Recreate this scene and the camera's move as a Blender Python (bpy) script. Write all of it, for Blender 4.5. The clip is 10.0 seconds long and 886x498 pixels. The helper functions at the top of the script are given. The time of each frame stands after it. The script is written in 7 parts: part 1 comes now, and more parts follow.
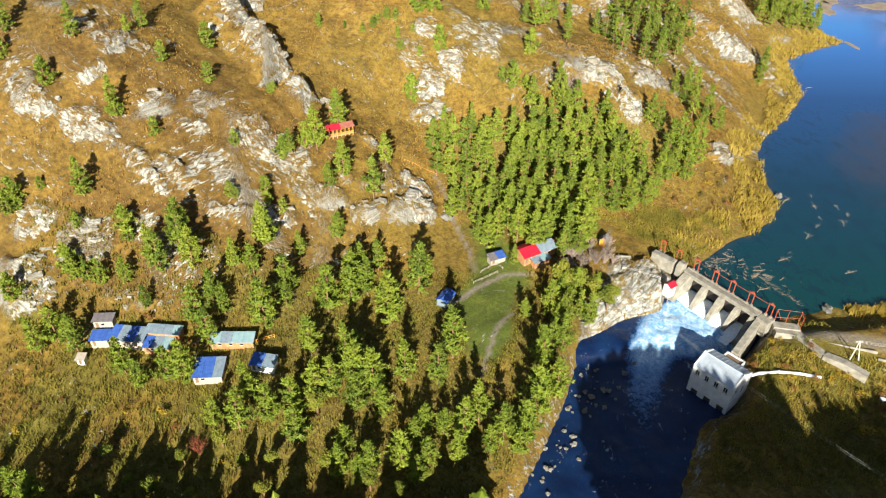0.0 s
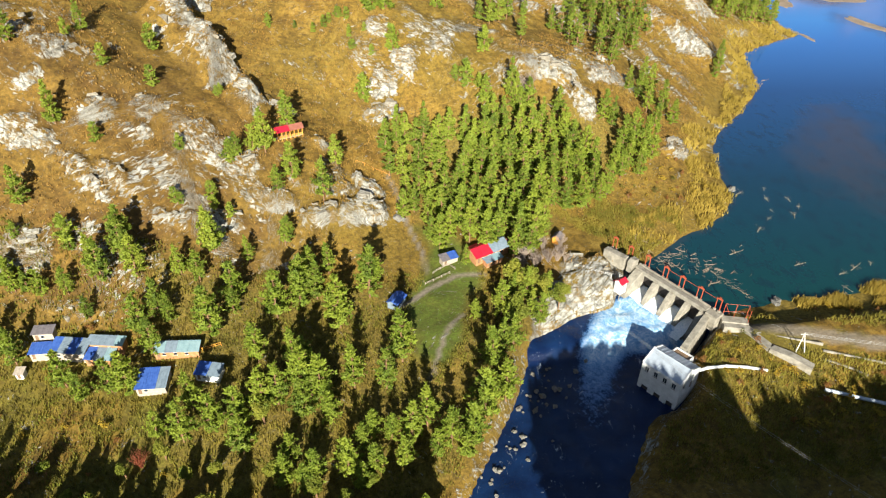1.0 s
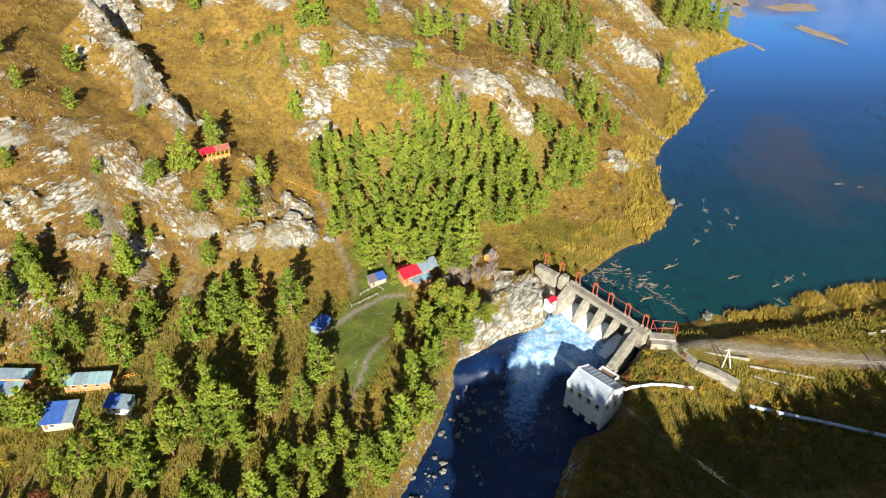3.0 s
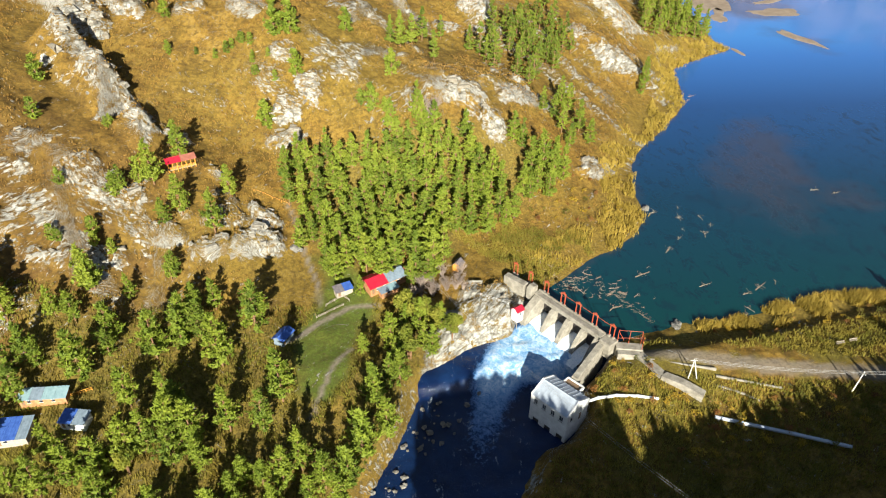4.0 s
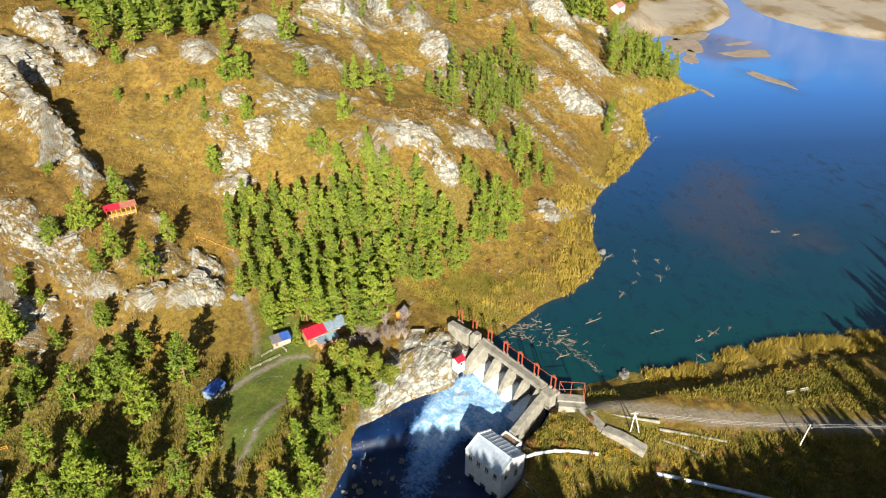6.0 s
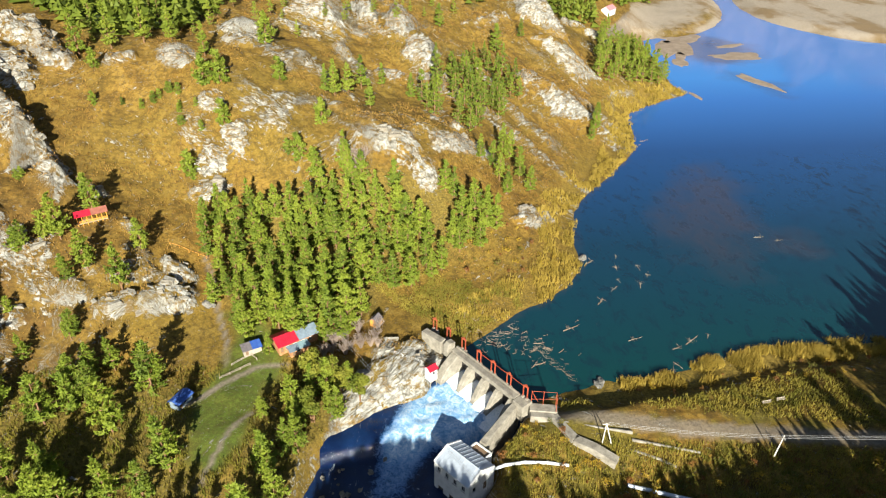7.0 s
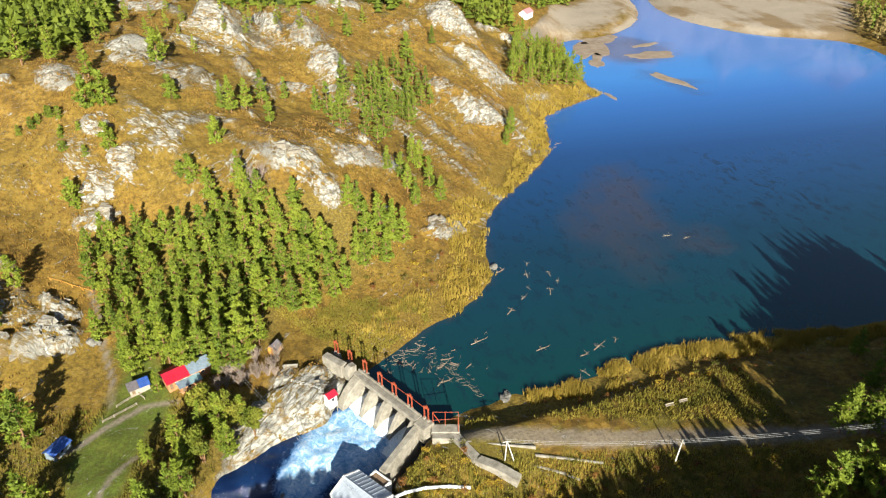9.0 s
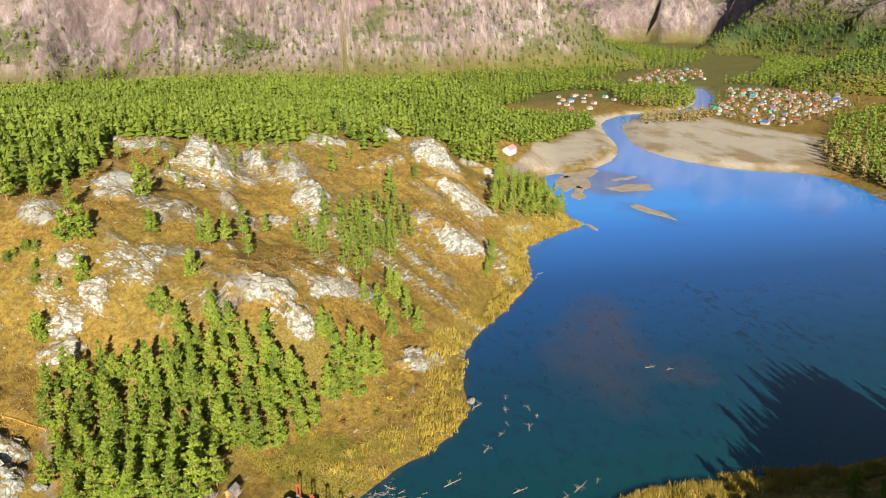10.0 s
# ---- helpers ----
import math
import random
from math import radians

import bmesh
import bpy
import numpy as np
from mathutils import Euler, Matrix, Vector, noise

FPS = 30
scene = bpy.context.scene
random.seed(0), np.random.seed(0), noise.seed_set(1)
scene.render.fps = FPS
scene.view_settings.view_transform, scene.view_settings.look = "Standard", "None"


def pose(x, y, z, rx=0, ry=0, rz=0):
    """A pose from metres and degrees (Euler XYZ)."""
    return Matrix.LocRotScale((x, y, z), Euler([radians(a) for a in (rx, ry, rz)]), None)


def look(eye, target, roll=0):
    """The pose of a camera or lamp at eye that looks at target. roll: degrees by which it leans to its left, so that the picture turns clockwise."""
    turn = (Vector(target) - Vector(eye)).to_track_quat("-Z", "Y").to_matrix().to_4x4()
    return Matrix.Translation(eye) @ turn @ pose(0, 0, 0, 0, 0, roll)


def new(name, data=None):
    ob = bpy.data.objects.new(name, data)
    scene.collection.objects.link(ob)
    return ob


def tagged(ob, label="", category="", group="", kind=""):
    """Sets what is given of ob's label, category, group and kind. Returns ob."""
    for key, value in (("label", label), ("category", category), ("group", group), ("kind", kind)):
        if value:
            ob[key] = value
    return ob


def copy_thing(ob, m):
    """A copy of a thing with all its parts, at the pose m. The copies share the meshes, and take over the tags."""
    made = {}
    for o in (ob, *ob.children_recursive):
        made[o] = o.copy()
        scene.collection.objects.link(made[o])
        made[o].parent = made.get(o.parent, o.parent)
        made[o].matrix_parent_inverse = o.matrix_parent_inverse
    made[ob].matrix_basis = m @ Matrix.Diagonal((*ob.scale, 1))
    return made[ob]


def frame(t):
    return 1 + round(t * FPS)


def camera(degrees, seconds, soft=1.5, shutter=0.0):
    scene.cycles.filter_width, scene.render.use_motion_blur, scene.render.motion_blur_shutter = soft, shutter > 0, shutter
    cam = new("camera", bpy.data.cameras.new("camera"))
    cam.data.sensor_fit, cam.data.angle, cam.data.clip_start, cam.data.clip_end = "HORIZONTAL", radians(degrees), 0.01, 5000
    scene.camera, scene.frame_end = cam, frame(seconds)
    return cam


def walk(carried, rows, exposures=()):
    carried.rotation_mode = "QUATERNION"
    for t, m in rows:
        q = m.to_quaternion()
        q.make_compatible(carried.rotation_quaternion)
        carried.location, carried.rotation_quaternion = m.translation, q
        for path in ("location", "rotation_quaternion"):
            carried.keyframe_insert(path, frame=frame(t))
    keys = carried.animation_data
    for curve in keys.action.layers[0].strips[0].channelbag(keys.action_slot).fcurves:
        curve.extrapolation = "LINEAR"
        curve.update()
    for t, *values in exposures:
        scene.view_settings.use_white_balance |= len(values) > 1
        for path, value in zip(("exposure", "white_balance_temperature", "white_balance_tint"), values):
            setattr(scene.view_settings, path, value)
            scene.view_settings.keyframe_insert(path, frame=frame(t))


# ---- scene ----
cam = camera(67.8, 10.0, soft=1.2)
METRES, EYE, TILT, LEAN, TURN = 90.0, 132.3, -35.7, -0.7, 0.0
ROWS = [
    (0.0, 0.0, 0.0, 0.0, 0.0, 0.0, -0.0),
    (0.5, 0.0488, 0.0093, 0.0081, -1.12, -0.41, 0.84),
    (1.0, 0.098, 0.0169, 0.0178, -1.8, -0.39, 1.31),
    (1.5, 0.146, 0.0244, 0.0256, -2.22, -0.17, 1.62),
    (2.0, 0.1978, 0.0323, 0.032, -2.43, 0.04, 1.9),
    (2.5, 0.2489, 0.0397, 0.0405, -2.75, 0.2, 2.21),
    (4.0, 0.4009, 0.0642, 0.0627, -3.43, 0.72, 2.79),
    (4.5, 0.4483, 0.0739, 0.0735, -3.47, 0.95, 2.82),
    (5.0, 0.4971, 0.0829, 0.0789, -3.47, 2.56, 2.92),
    (5.5, 0.5522, 0.0925, 0.0827, -3.46, 3.73, 3.09),
    (7.0, 0.6916, 0.1249, 0.1055, -3.52, 4.04, 3.15),
    (7.5, 0.7386, 0.1372, 0.1126, -4.15, 4.12, 3.74),
    (8.0, 0.7887, 0.1501, 0.1189, -5.25, 4.11, 4.83),
    (8.5, 0.8345, 0.1611, 0.126, -6.98, 4.03, 6.31),
    (9.0, 0.8771, 0.1717, 0.1344, -7.53, 4.12, 6.72),
    (9.5, 0.9206, 0.1808, 0.1461, -7.81, 9.35, 6.88),
    (10.0, 0.9691, 0.1869, 0.1436, -7.75, 15.15, 6.99),
]
walk(cam, [(t, pose(0, 0, EYE, TILT, LEAN, TURN) @ pose(METRES * x, METRES * y, METRES * z, 90 + pitch, roll, yaw)) for t, x, y, z, yaw, pitch, roll in ROWS],
     exposures=[(0.0, 1.25), (10.0, 1.25)])

# ---- world, sun ----
SUN_UP, SUN_FROM = 22.5, 180.0  # degrees over the horizon; bearing of the sun, clockwise from +y
to_sun = Vector((math.sin(radians(SUN_FROM)) * math.cos(radians(SUN_UP)), math.cos(radians(SUN_FROM)) * math.cos(radians(SUN_UP)), math.sin(radians(SUN_UP))))
world = bpy.data.worlds.new("sky")
scene.world = world
world.use_nodes = True
wt = world.node_tree
sky = wt.nodes.new("ShaderNodeTexSky")
sky.sky_type = "NISHITA"
sky.sun_disc = False
sky.sun_elevation, sky.sun_rotation = radians(SUN_UP), radians(SUN_FROM)
sky.altitude = 450
wt.links.new(sky.outputs[0], wt.nodes["Background"].inputs[0])
wt.nodes["Background"].inputs[1].default_value = 0.043
sun_data = bpy.data.lights.new("sun", "SUN")
sun_data.energy, sun_data.angle, sun_data.color = 5.4, radians(0.53), (1.0, 0.95, 0.81)
sun = new("sun", sun_data)
sun.matrix_world = look((0, 0, 300), Vector((0, 0, 300)) - to_sun)

# ---- materials ----
class Nodes:
    """Short hand for building one node material."""

    def __init__(self, name):
        self.mat = bpy.data.materials.new(name)
        self.mat.use_nodes = True
        self.tree = self.mat.node_tree
        self.bsdf = self.tree.nodes["Principled BSDF"]
        self.out = self.tree.nodes["Material Output"]

    def add(self, kind, **values):
        n = self.tree.nodes.new(kind)
        for k, v in values.items():
            if k in n.inputs:
                self.put(n.inputs[k], v)
        return n

    def put(self, socket, v):
        if isinstance(v, bpy.types.NodeSocket):
            self.tree.links.new(v, socket)
        elif isinstance(v, tuple) and len(v) == 3 and socket.type == "RGBA":
            socket.default_value = (*v, 1)
        else:
            socket.default_value = v

    def coord(self, scale=(1, 1, 1), turn=(0, 0, 0), local=False):
        m = self.add("ShaderNodeMapping")
        if local:
            src = self.add("ShaderNodeTexCoord").outputs["Object"]
        else:
            src = self.add("ShaderNodeNewGeometry").outputs["Position"]
        self.put(m.inputs["Vector"], src)
        m.inputs["Scale"].default_value = scale
        m.inputs["Rotation"].default_value = [radians(a) for a in turn]
        return m.outputs[0]

    def beds(self, along, across, up, turn):
        """Coordinates stretched along a strike of so many degrees: turned first, then scaled."""
        m = self.add("ShaderNodeMapping")
        m.vector_type = "TEXTURE"
        self.put(m.inputs["Vector"], self.add("ShaderNodeNewGeometry").outputs["Position"])
        m.inputs["Scale"].default_value = (1 / along, 1 / across, 1 / up)
        m.inputs["Rotation"].default_value = (0, 0, radians(turn))
        return m.outputs[0]

    def noise(self, scale, detail=4.0, rough=0.55, vec=None, distortion=0.0):
        n = self.add("ShaderNodeTexNoise", Scale=scale, Detail=detail, Roughness=rough, Distortion=distortion)
        self.put(n.inputs["Vector"], vec if vec is not None else self.coord())
        return n.outputs["Fac"]

    def ramp(self, fac, stops):
        r = self.add("ShaderNodeValToRGB")
        self.put(r.inputs[0], fac)
        el = r.color_ramp.elements
        while len(el) < len(stops):
            el.new(0.5)
        for e, (p, c) in zip(el, stops):
            e.position = p
            e.color = (*c, 1) if isinstance(c, tuple) else (c, c, c, 1)
        return r.outputs[0]

    def mix(self, fac, a, b, mode="MIX"):
        m = self.tree.nodes.new("ShaderNodeMix")
        m.data_type, m.blend_type = "RGBA", mode
        self.put(m.inputs[0], fac)
        self.put(m.inputs[6], a)
        self.put(m.inputs[7], b)
        return m.outputs[2]

    def math(self, op, a, b=0.0, clamp=False):
        m = self.tree.nodes.new("ShaderNodeMath")
        m.operation, m.use_clamp = op, clamp
        self.put(m.inputs[0], a)
        self.put(m.inputs[1], b)
        return m.outputs[0]

    def attr(self, name):
        n = self.tree.nodes.new("ShaderNodeAttribute")
        n.attribute_name = name
        return n.outputs["Fac"]

    def random(self):
        return self.tree.nodes.new("ShaderNodeObjectInfo").outputs["Random"]

    def island(self):
        return self.tree.nodes.new("ShaderNodeNewGeometry").outputs["Random Per Island"]

    def bump(self, fac, strength=0.4, distance=0.1):
        b = self.add("ShaderNodeBump", Strength=strength, Distance=distance, Height=fac)
        self.put(self.bsdf.inputs["Normal"], b.outputs[0])

    def done(self, color, rough=0.8, metal=0.0, spec=0.3, alpha=None):
        self.put(self.bsdf.inputs["Base Color"], color)
        self.put(self.bsdf.inputs["Roughness"], rough)
        self.put(self.bsdf.inputs["Metallic"], metal)
        self.put(self.bsdf.inputs["Specular IOR Level"], spec)
        return self.mat


def ground_material():
    n = Nodes("hillside")
    big, mid, fine = n.noise(0.035, 4), n.noise(0.16, 5, 0.6), n.noise(1.3, 5, 0.65)
    tuft = n.noise(4.5, 3, 0.7)
    speck = n.noise(0.55, 6, 0.75)
    dry = n.ramp(mid, [(0.28, (0.095, 0.05, 0.013)), (0.42, (0.20, 0.112, 0.02)), (0.55, (0.30, 0.176, 0.029)), (0.72, (0.37, 0.235, 0.058))])
    dry = n.mix(n.ramp(big, [(0.38, 0.0), (0.6, 0.6)]), dry, (0.20, 0.142, 0.023))
    dry = n.mix(n.ramp(speck, [(0.38, 0.75), (0.52, 0.0)]), dry, (0.07, 0.04, 0.014))
    dry = n.mix(n.ramp(speck, [(0.56, 0.0), (0.7, 0.6)]), dry, (0.40, 0.27, 0.09))
    heath = n.math("MULTIPLY", n.attr("heath"), n.ramp(n.noise(0.07, 6, 0.7), [(0.36, 0.35), (0.6, 1.0)]))
    dry = n.mix(heath, dry, n.ramp(speck, [(0.34, (0.05, 0.026, 0.01)), (0.5, (0.125, 0.064, 0.018)), (0.66, (0.20, 0.115, 0.03))]))
    green = n.ramp(mid, [(0.3, (0.055, 0.085, 0.014)), (0.55, (0.11, 0.16, 0.022)), (0.75, (0.19, 0.20, 0.036))])
    green = n.mix(n.ramp(speck, [(0.4, 0.5), (0.55, 0.0)]), green, (0.08, 0.06, 0.018))
    col = n.mix(n.attr("green"), dry, green)
    reed = n.ramp(fine, [(0.3, (0.13, 0.095, 0.02)), (0.55, (0.29, 0.2, 0.038)), (0.75, (0.44, 0.31, 0.08))])
    col = n.mix(n.attr("reed"), col, reed)
    litter = n.ramp(fine, [(0.3, (0.085, 0.066, 0.018)), (0.6, (0.22, 0.165, 0.034)), (0.8, (0.34, 0.265, 0.06))])
    col = n.mix(n.attr("litter"), col, litter)
    col = n.mix(n.ramp(fine, [(0.36, 0.75), (0.55, 0.0)]), col, n.mix(0.5, col, (0.03, 0.025, 0.01)), "MIX")
    col = n.mix(n.ramp(tuft, [(0.42, 0.45), (0.6, 0.0)]), col, (0.055, 0.045, 0.014))
    col = n.mix(n.attr("path"), col, n.ramp(fine, [(0.3, (0.12, 0.098, 0.075)), (0.7, (0.235, 0.2, 0.155))]))
    col = n.mix(n.attr("sand"), col, n.mix(n.ramp(n.noise(0.022, 6, 0.65, n.coord((1, 0.45, 1), (0, 0, 28))), [(0.5, 0.0), (0.6, 0.8)]), n.ramp(fine, [(0.3, (0.25, 0.205, 0.155)), (0.7, (0.40, 0.345, 0.27))]), (0.19, 0.125, 0.055)))
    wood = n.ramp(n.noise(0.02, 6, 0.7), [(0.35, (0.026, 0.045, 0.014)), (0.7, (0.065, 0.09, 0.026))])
    # bare rock: pale grey limestone, streaked along its beds
    # two sets of beds, one or the other from outcrop to outcrop
    which = n.ramp(n.noise(0.022, 2, 0.4), [(0.47, 0.0), (0.53, 1.0)])
    lie = n.mix(which, n.beds(0.42, 1.25, 1.1, -36), n.beds(0.42, 1.25, 1.1, 48))
    strata = n.noise(0.55, 8, 0.7, lie, 0.6)
    streak = n.noise(1.0, 6, 0.72, lie, 0.5)
    rock = n.ramp(strata, [(0.31, (0.055, 0.05, 0.04)), (0.42, (0.18, 0.17, 0.145)), (0.52, (0.335, 0.33, 0.295)), (0.66, (0.53, 0.53, 0.50))])
    block = n.add("ShaderNodeTexVoronoi", Scale=0.3, Randomness=1.0)
    block.feature = "DISTANCE_TO_EDGE"
    warp = n.add("ShaderNodeVectorMath")
    warp.operation = "ADD"
    n.put(warp.inputs[0], lie)
    wobble = n.add("ShaderNodeTexNoise", Scale=0.5, Detail=5.0)
    n.put(warp.inputs[1], wobble.outputs["Color"])
    n.put(block.inputs["Vector"], warp.outputs[0])
    joint = n.ramp(block.outputs["Distance"], [(0.0, 1.0), (0.055, 0.0)])
    rock = n.mix(n.ramp(streak, [(0.36, 0.8), (0.46, 0.0)]), rock, (0.085, 0.072, 0.05))
    rock = n.mix(n.math("MULTIPLY", joint, 0.6), rock, (0.045, 0.04, 0.03))
    lichen = n.ramp(n.noise(0.3, 7, 0.75), [(0.52, 0.0), (0.6, 0.85)])
    rock = n.mix(lichen, rock, (0.175, 0.11, 0.03))
    crack = n.noise(0.33, 8, 0.8, lie, 0.9)
    edge = n.math("ADD", n.attr("rock"), n.math("MULTIPLY", n.math("SUBTRACT", crack, 0.5), 4.6))
    edge = n.math("ADD", edge, n.math("MULTIPLY", n.math("SUBTRACT", streak, 0.5), 2.4))
    bare = n.ramp(edge, [(0.56, 0.0), (0.63, 1.0)])
    col = n.mix(bare, col, rock)
    face = n.noise(0.02, 10, 0.8, n.coord((1.3, 0.8, 0.35), (0, 0, 15)), 0.5)
    crag = n.ramp(face, [(0.34, (0.05, 0.038, 0.036)), (0.45, (0.17, 0.128, 0.12)), (0.55, (0.29, 0.22, 0.205)), (0.68, (0.48, 0.41, 0.38))])
    ribs = n.noise(0.075, 6, 0.75, n.coord((1.4, 0.7, 0.5), (0, 0, -25)), 0.8)
    crag = n.mix(n.ramp(ribs, [(0.38, 0.7), (0.52, 0.0)]), crag, (0.10, 0.075, 0.068))
    crag = n.mix(n.ramp(ribs, [(0.56, 0.0), (0.7, 0.7)]), crag, (0.50, 0.44, 0.41))
    crag = n.mix(n.ramp(n.noise(0.006, 6, 0.7), [(0.45, 0.0), (0.62, 0.7)]), crag, (0.19, 0.125, 0.115))
    scrub = n.ramp(n.noise(0.0075, 9, 0.72, n.coord((1, 1, 1.4))), [(0.55, 0.0), (0.60, 0.75)])
    crag = n.mix(scrub, crag, n.ramp(n.noise(0.09, 4, 0.7), [(0.35, (0.035, 0.05, 0.014)), (0.65, (0.10, 0.11, 0.03))]))
    col = n.mix(n.attr("crag"), col, crag)
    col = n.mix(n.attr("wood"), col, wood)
    relief = n.math("ADD", n.math("MULTIPLY", fine, 0.6), n.math("MULTIPLY", bare, n.math("SUBTRACT", n.math("MULTIPLY", strata, 2.6), n.math("MULTIPLY", joint, 0.6))))
    n.bump(n.math("ADD", relief, n.math("MULTIPLY", n.attr("crag"), n.math("ADD", n.math("MULTIPLY", face, 110.0), n.math("MULTIPLY", ribs, 26.0)))), 0.6, 0.5)
    return n.done(col, 0.92, 0, 0.15)


def water_material(name):
    """Clear reservoir water, green near the dam, with brown shoals and dark weed; the sky's reflection is painted in as
    bluer colour far off.
    """
    n = Nodes(name)
    patch = n.noise(0.016, 5, 0.6)
    weed = n.noise(0.2, 7, 0.75, n.coord((1, 0.6, 1), (0, 0, 12)), 0.5)
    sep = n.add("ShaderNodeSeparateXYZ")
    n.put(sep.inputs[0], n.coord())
    # Colour turns bluer with distance in place of the sky the water would mirror.
    water_tone = n.ramp(n.math("DIVIDE", n.math("SUBTRACT", sep.outputs[1], 140.0), 300.0), [(0.0, (0.004, 0.040, 0.035)), (0.3, (0.005, 0.034, 0.068)), (0.6, (0.008, 0.052, 0.185)), (0.85, (0.02, 0.125, 0.43)), (1.0, (0.03, 0.19, 0.56))])
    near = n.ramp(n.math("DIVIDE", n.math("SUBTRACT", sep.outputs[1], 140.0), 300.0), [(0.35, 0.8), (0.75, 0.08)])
    bottom = n.math("ADD", n.math("MULTIPLY", n.attr("shoal"), 1.1), n.math("MULTIPLY", n.math("SUBTRACT", n.noise(0.07, 6, 0.7), 0.5), 1.2))
    shoal = n.math("MULTIPLY", n.ramp(bottom, [(0.15, 0.0), (1.1, 0.6)]), n.ramp(patch, [(0.3, 0.7), (0.6, 1.0)]))
    col = n.mix(shoal, water_tone, n.ramp(weed, [(0.4, (0.034, 0.038, 0.058)), (0.6, (0.06, 0.047, 0.054))]))
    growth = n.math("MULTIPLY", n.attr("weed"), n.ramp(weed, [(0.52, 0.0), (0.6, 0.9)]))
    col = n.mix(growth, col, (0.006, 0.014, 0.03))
    bits = n.ramp(n.noise(0.5, 5, 0.8, n.coord((1, 0.7, 1), (0, 0, -30))), [(0.66, 0.0), (0.7, 0.55)])
    col = n.mix(n.math("MULTIPLY", bits, near), col, (0.10, 0.075, 0.06))
    n.bump(n.noise(0.7, 3, 0.5), 0.05, 0.1)
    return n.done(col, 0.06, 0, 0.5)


def plain(name, dark, light, scale=1.5, rough=0.8, metal=0.0, spec=0.3, bump=0.2, local=True):
    """A worn surface between two colours."""
    n = Nodes(name)
    vec = n.coord(local=local)
    a, b = n.noise(scale, 5, 0.65, vec), n.noise(scale * 9, 4, 0.6, vec)
    col = n.ramp(n.math("ADD", n.math("MULTIPLY", a, 0.7), n.math("MULTIPLY", b, 0.3)), [(0.32, dark), (0.66, light)])
    n.bump(b, bump, 0.03)
    return n.done(col, rough, metal, spec)


HILL = ground_material()
LAKE_WATER = water_material("lake_water")
CONCRETE = plain("concrete", (0.13, 0.115, 0.09), (0.36, 0.335, 0.28), 0.5)
WHITE_WALL = plain("whitewashed_wall", (0.45, 0.46, 0.46), (0.70, 0.71, 0.71), 0.5)
BARK = plain("pine_bark", (0.12, 0.07, 0.04), (0.30, 0.17, 0.09), 2.0)



def leaf_material(name, shades, scale=0.35):
    """Leaves: every spray and every tree a little different."""
    n = Nodes(name)
    place = n.ramp(n.noise(0.14, 2, 0.5), [(0.36, 0.0), (0.64, 1.0)])
    mixed = n.math("ADD", n.math("MULTIPLY", n.island(), 0.22), n.math("ADD", n.math("MULTIPLY", n.random(), 0.4), n.math("MULTIPLY", place, 0.38)))
    col = n.ramp(mixed, [(0.12 + 0.76 * k / (len(shades) - 1), c) for k, c in enumerate(shades)])
    patch = n.noise(scale, 3)
    col = n.mix(n.ramp(patch, [(0.4, 0.0), (0.65, 0.5)]), col, shades[-1])
    thin = n.add("ShaderNodeBsdfTranslucent", Color=col)
    both = n.add("ShaderNodeMixShader", Fac=0.35)
    n.done(col, 0.62, 0, 0.25)
    n.put(both.inputs[1], n.bsdf.outputs[0])
    n.put(both.inputs[2], thin.outputs[0])
    n.put(n.out.inputs["Surface"], both.outputs[0])
    return n.mat


NEEDLES = leaf_material("pine_needles_green", [(0.08, 0.125, 0.018), (0.138, 0.198, 0.023), (0.20, 0.262, 0.029), (0.27, 0.315, 0.037)])
FAR_NEEDLES = leaf_material("distant_needles", [(0.06, 0.09, 0.014), (0.125, 0.168, 0.02), (0.20, 0.235, 0.03)], 0.02)
VILLAGE_LEAF = leaf_material("village_tree_leaves", [(0.05, 0.08, 0.015), (0.10, 0.12, 0.02), (0.20, 0.15, 0.03)], 0.02)
FAR_BROWN = leaf_material("distant_bare_wood", [(0.13, 0.09, 0.04), (0.20, 0.16, 0.05), (0.28, 0.21, 0.08)], 0.02)
PALE_LEAF = leaf_material("yellow_green_leaves", [(0.10, 0.135, 0.018), (0.18, 0.215, 0.026), (0.28, 0.275, 0.04)])
BUSH_LEAF = leaf_material("bush_leaves", [(0.08, 0.10, 0.02), (0.16, 0.16, 0.025), (0.26, 0.21, 0.04)])
GOLD_LEAF = leaf_material("golden_leaves", [(0.22, 0.15, 0.02), (0.42, 0.29, 0.03), (0.55, 0.40, 0.06)])
RUST_LEAF = leaf_material("rust_leaves", [(0.12, 0.05, 0.02), (0.25, 0.10, 0.03), (0.34, 0.18, 0.05)])
RED_TWIGS = plain("red_brown_twigs", (0.22, 0.06, 0.03), (0.42, 0.14, 0.07), 3.0)
TWIGS = plain("grey_twigs", (0.20, 0.15, 0.12), (0.36, 0.29, 0.24), 3.0)

WET_CONCRETE = plain("wet_concrete", (0.10, 0.09, 0.075), (0.22, 0.20, 0.17), 0.8, 0.35)
DARK_STEEL = plain("dark_steel", (0.02, 0.02, 0.022), (0.06, 0.05, 0.045), 1.0, 0.6)
GREY_STEEL = plain("grey_steel", (0.15, 0.13, 0.12), (0.28, 0.25, 0.22), 2.0, 0.5, 0.4)
RED_STEEL = plain("rusty_red_steel", (0.22, 0.045, 0.022), (0.46, 0.11, 0.05), 1.5, 0.6)
RED_ROOF = plain("red_metal_roof", (0.30, 0.008, 0.025), (0.48, 0.016, 0.04), 0.6, 0.5, 0.0, 0.4, 0.05)
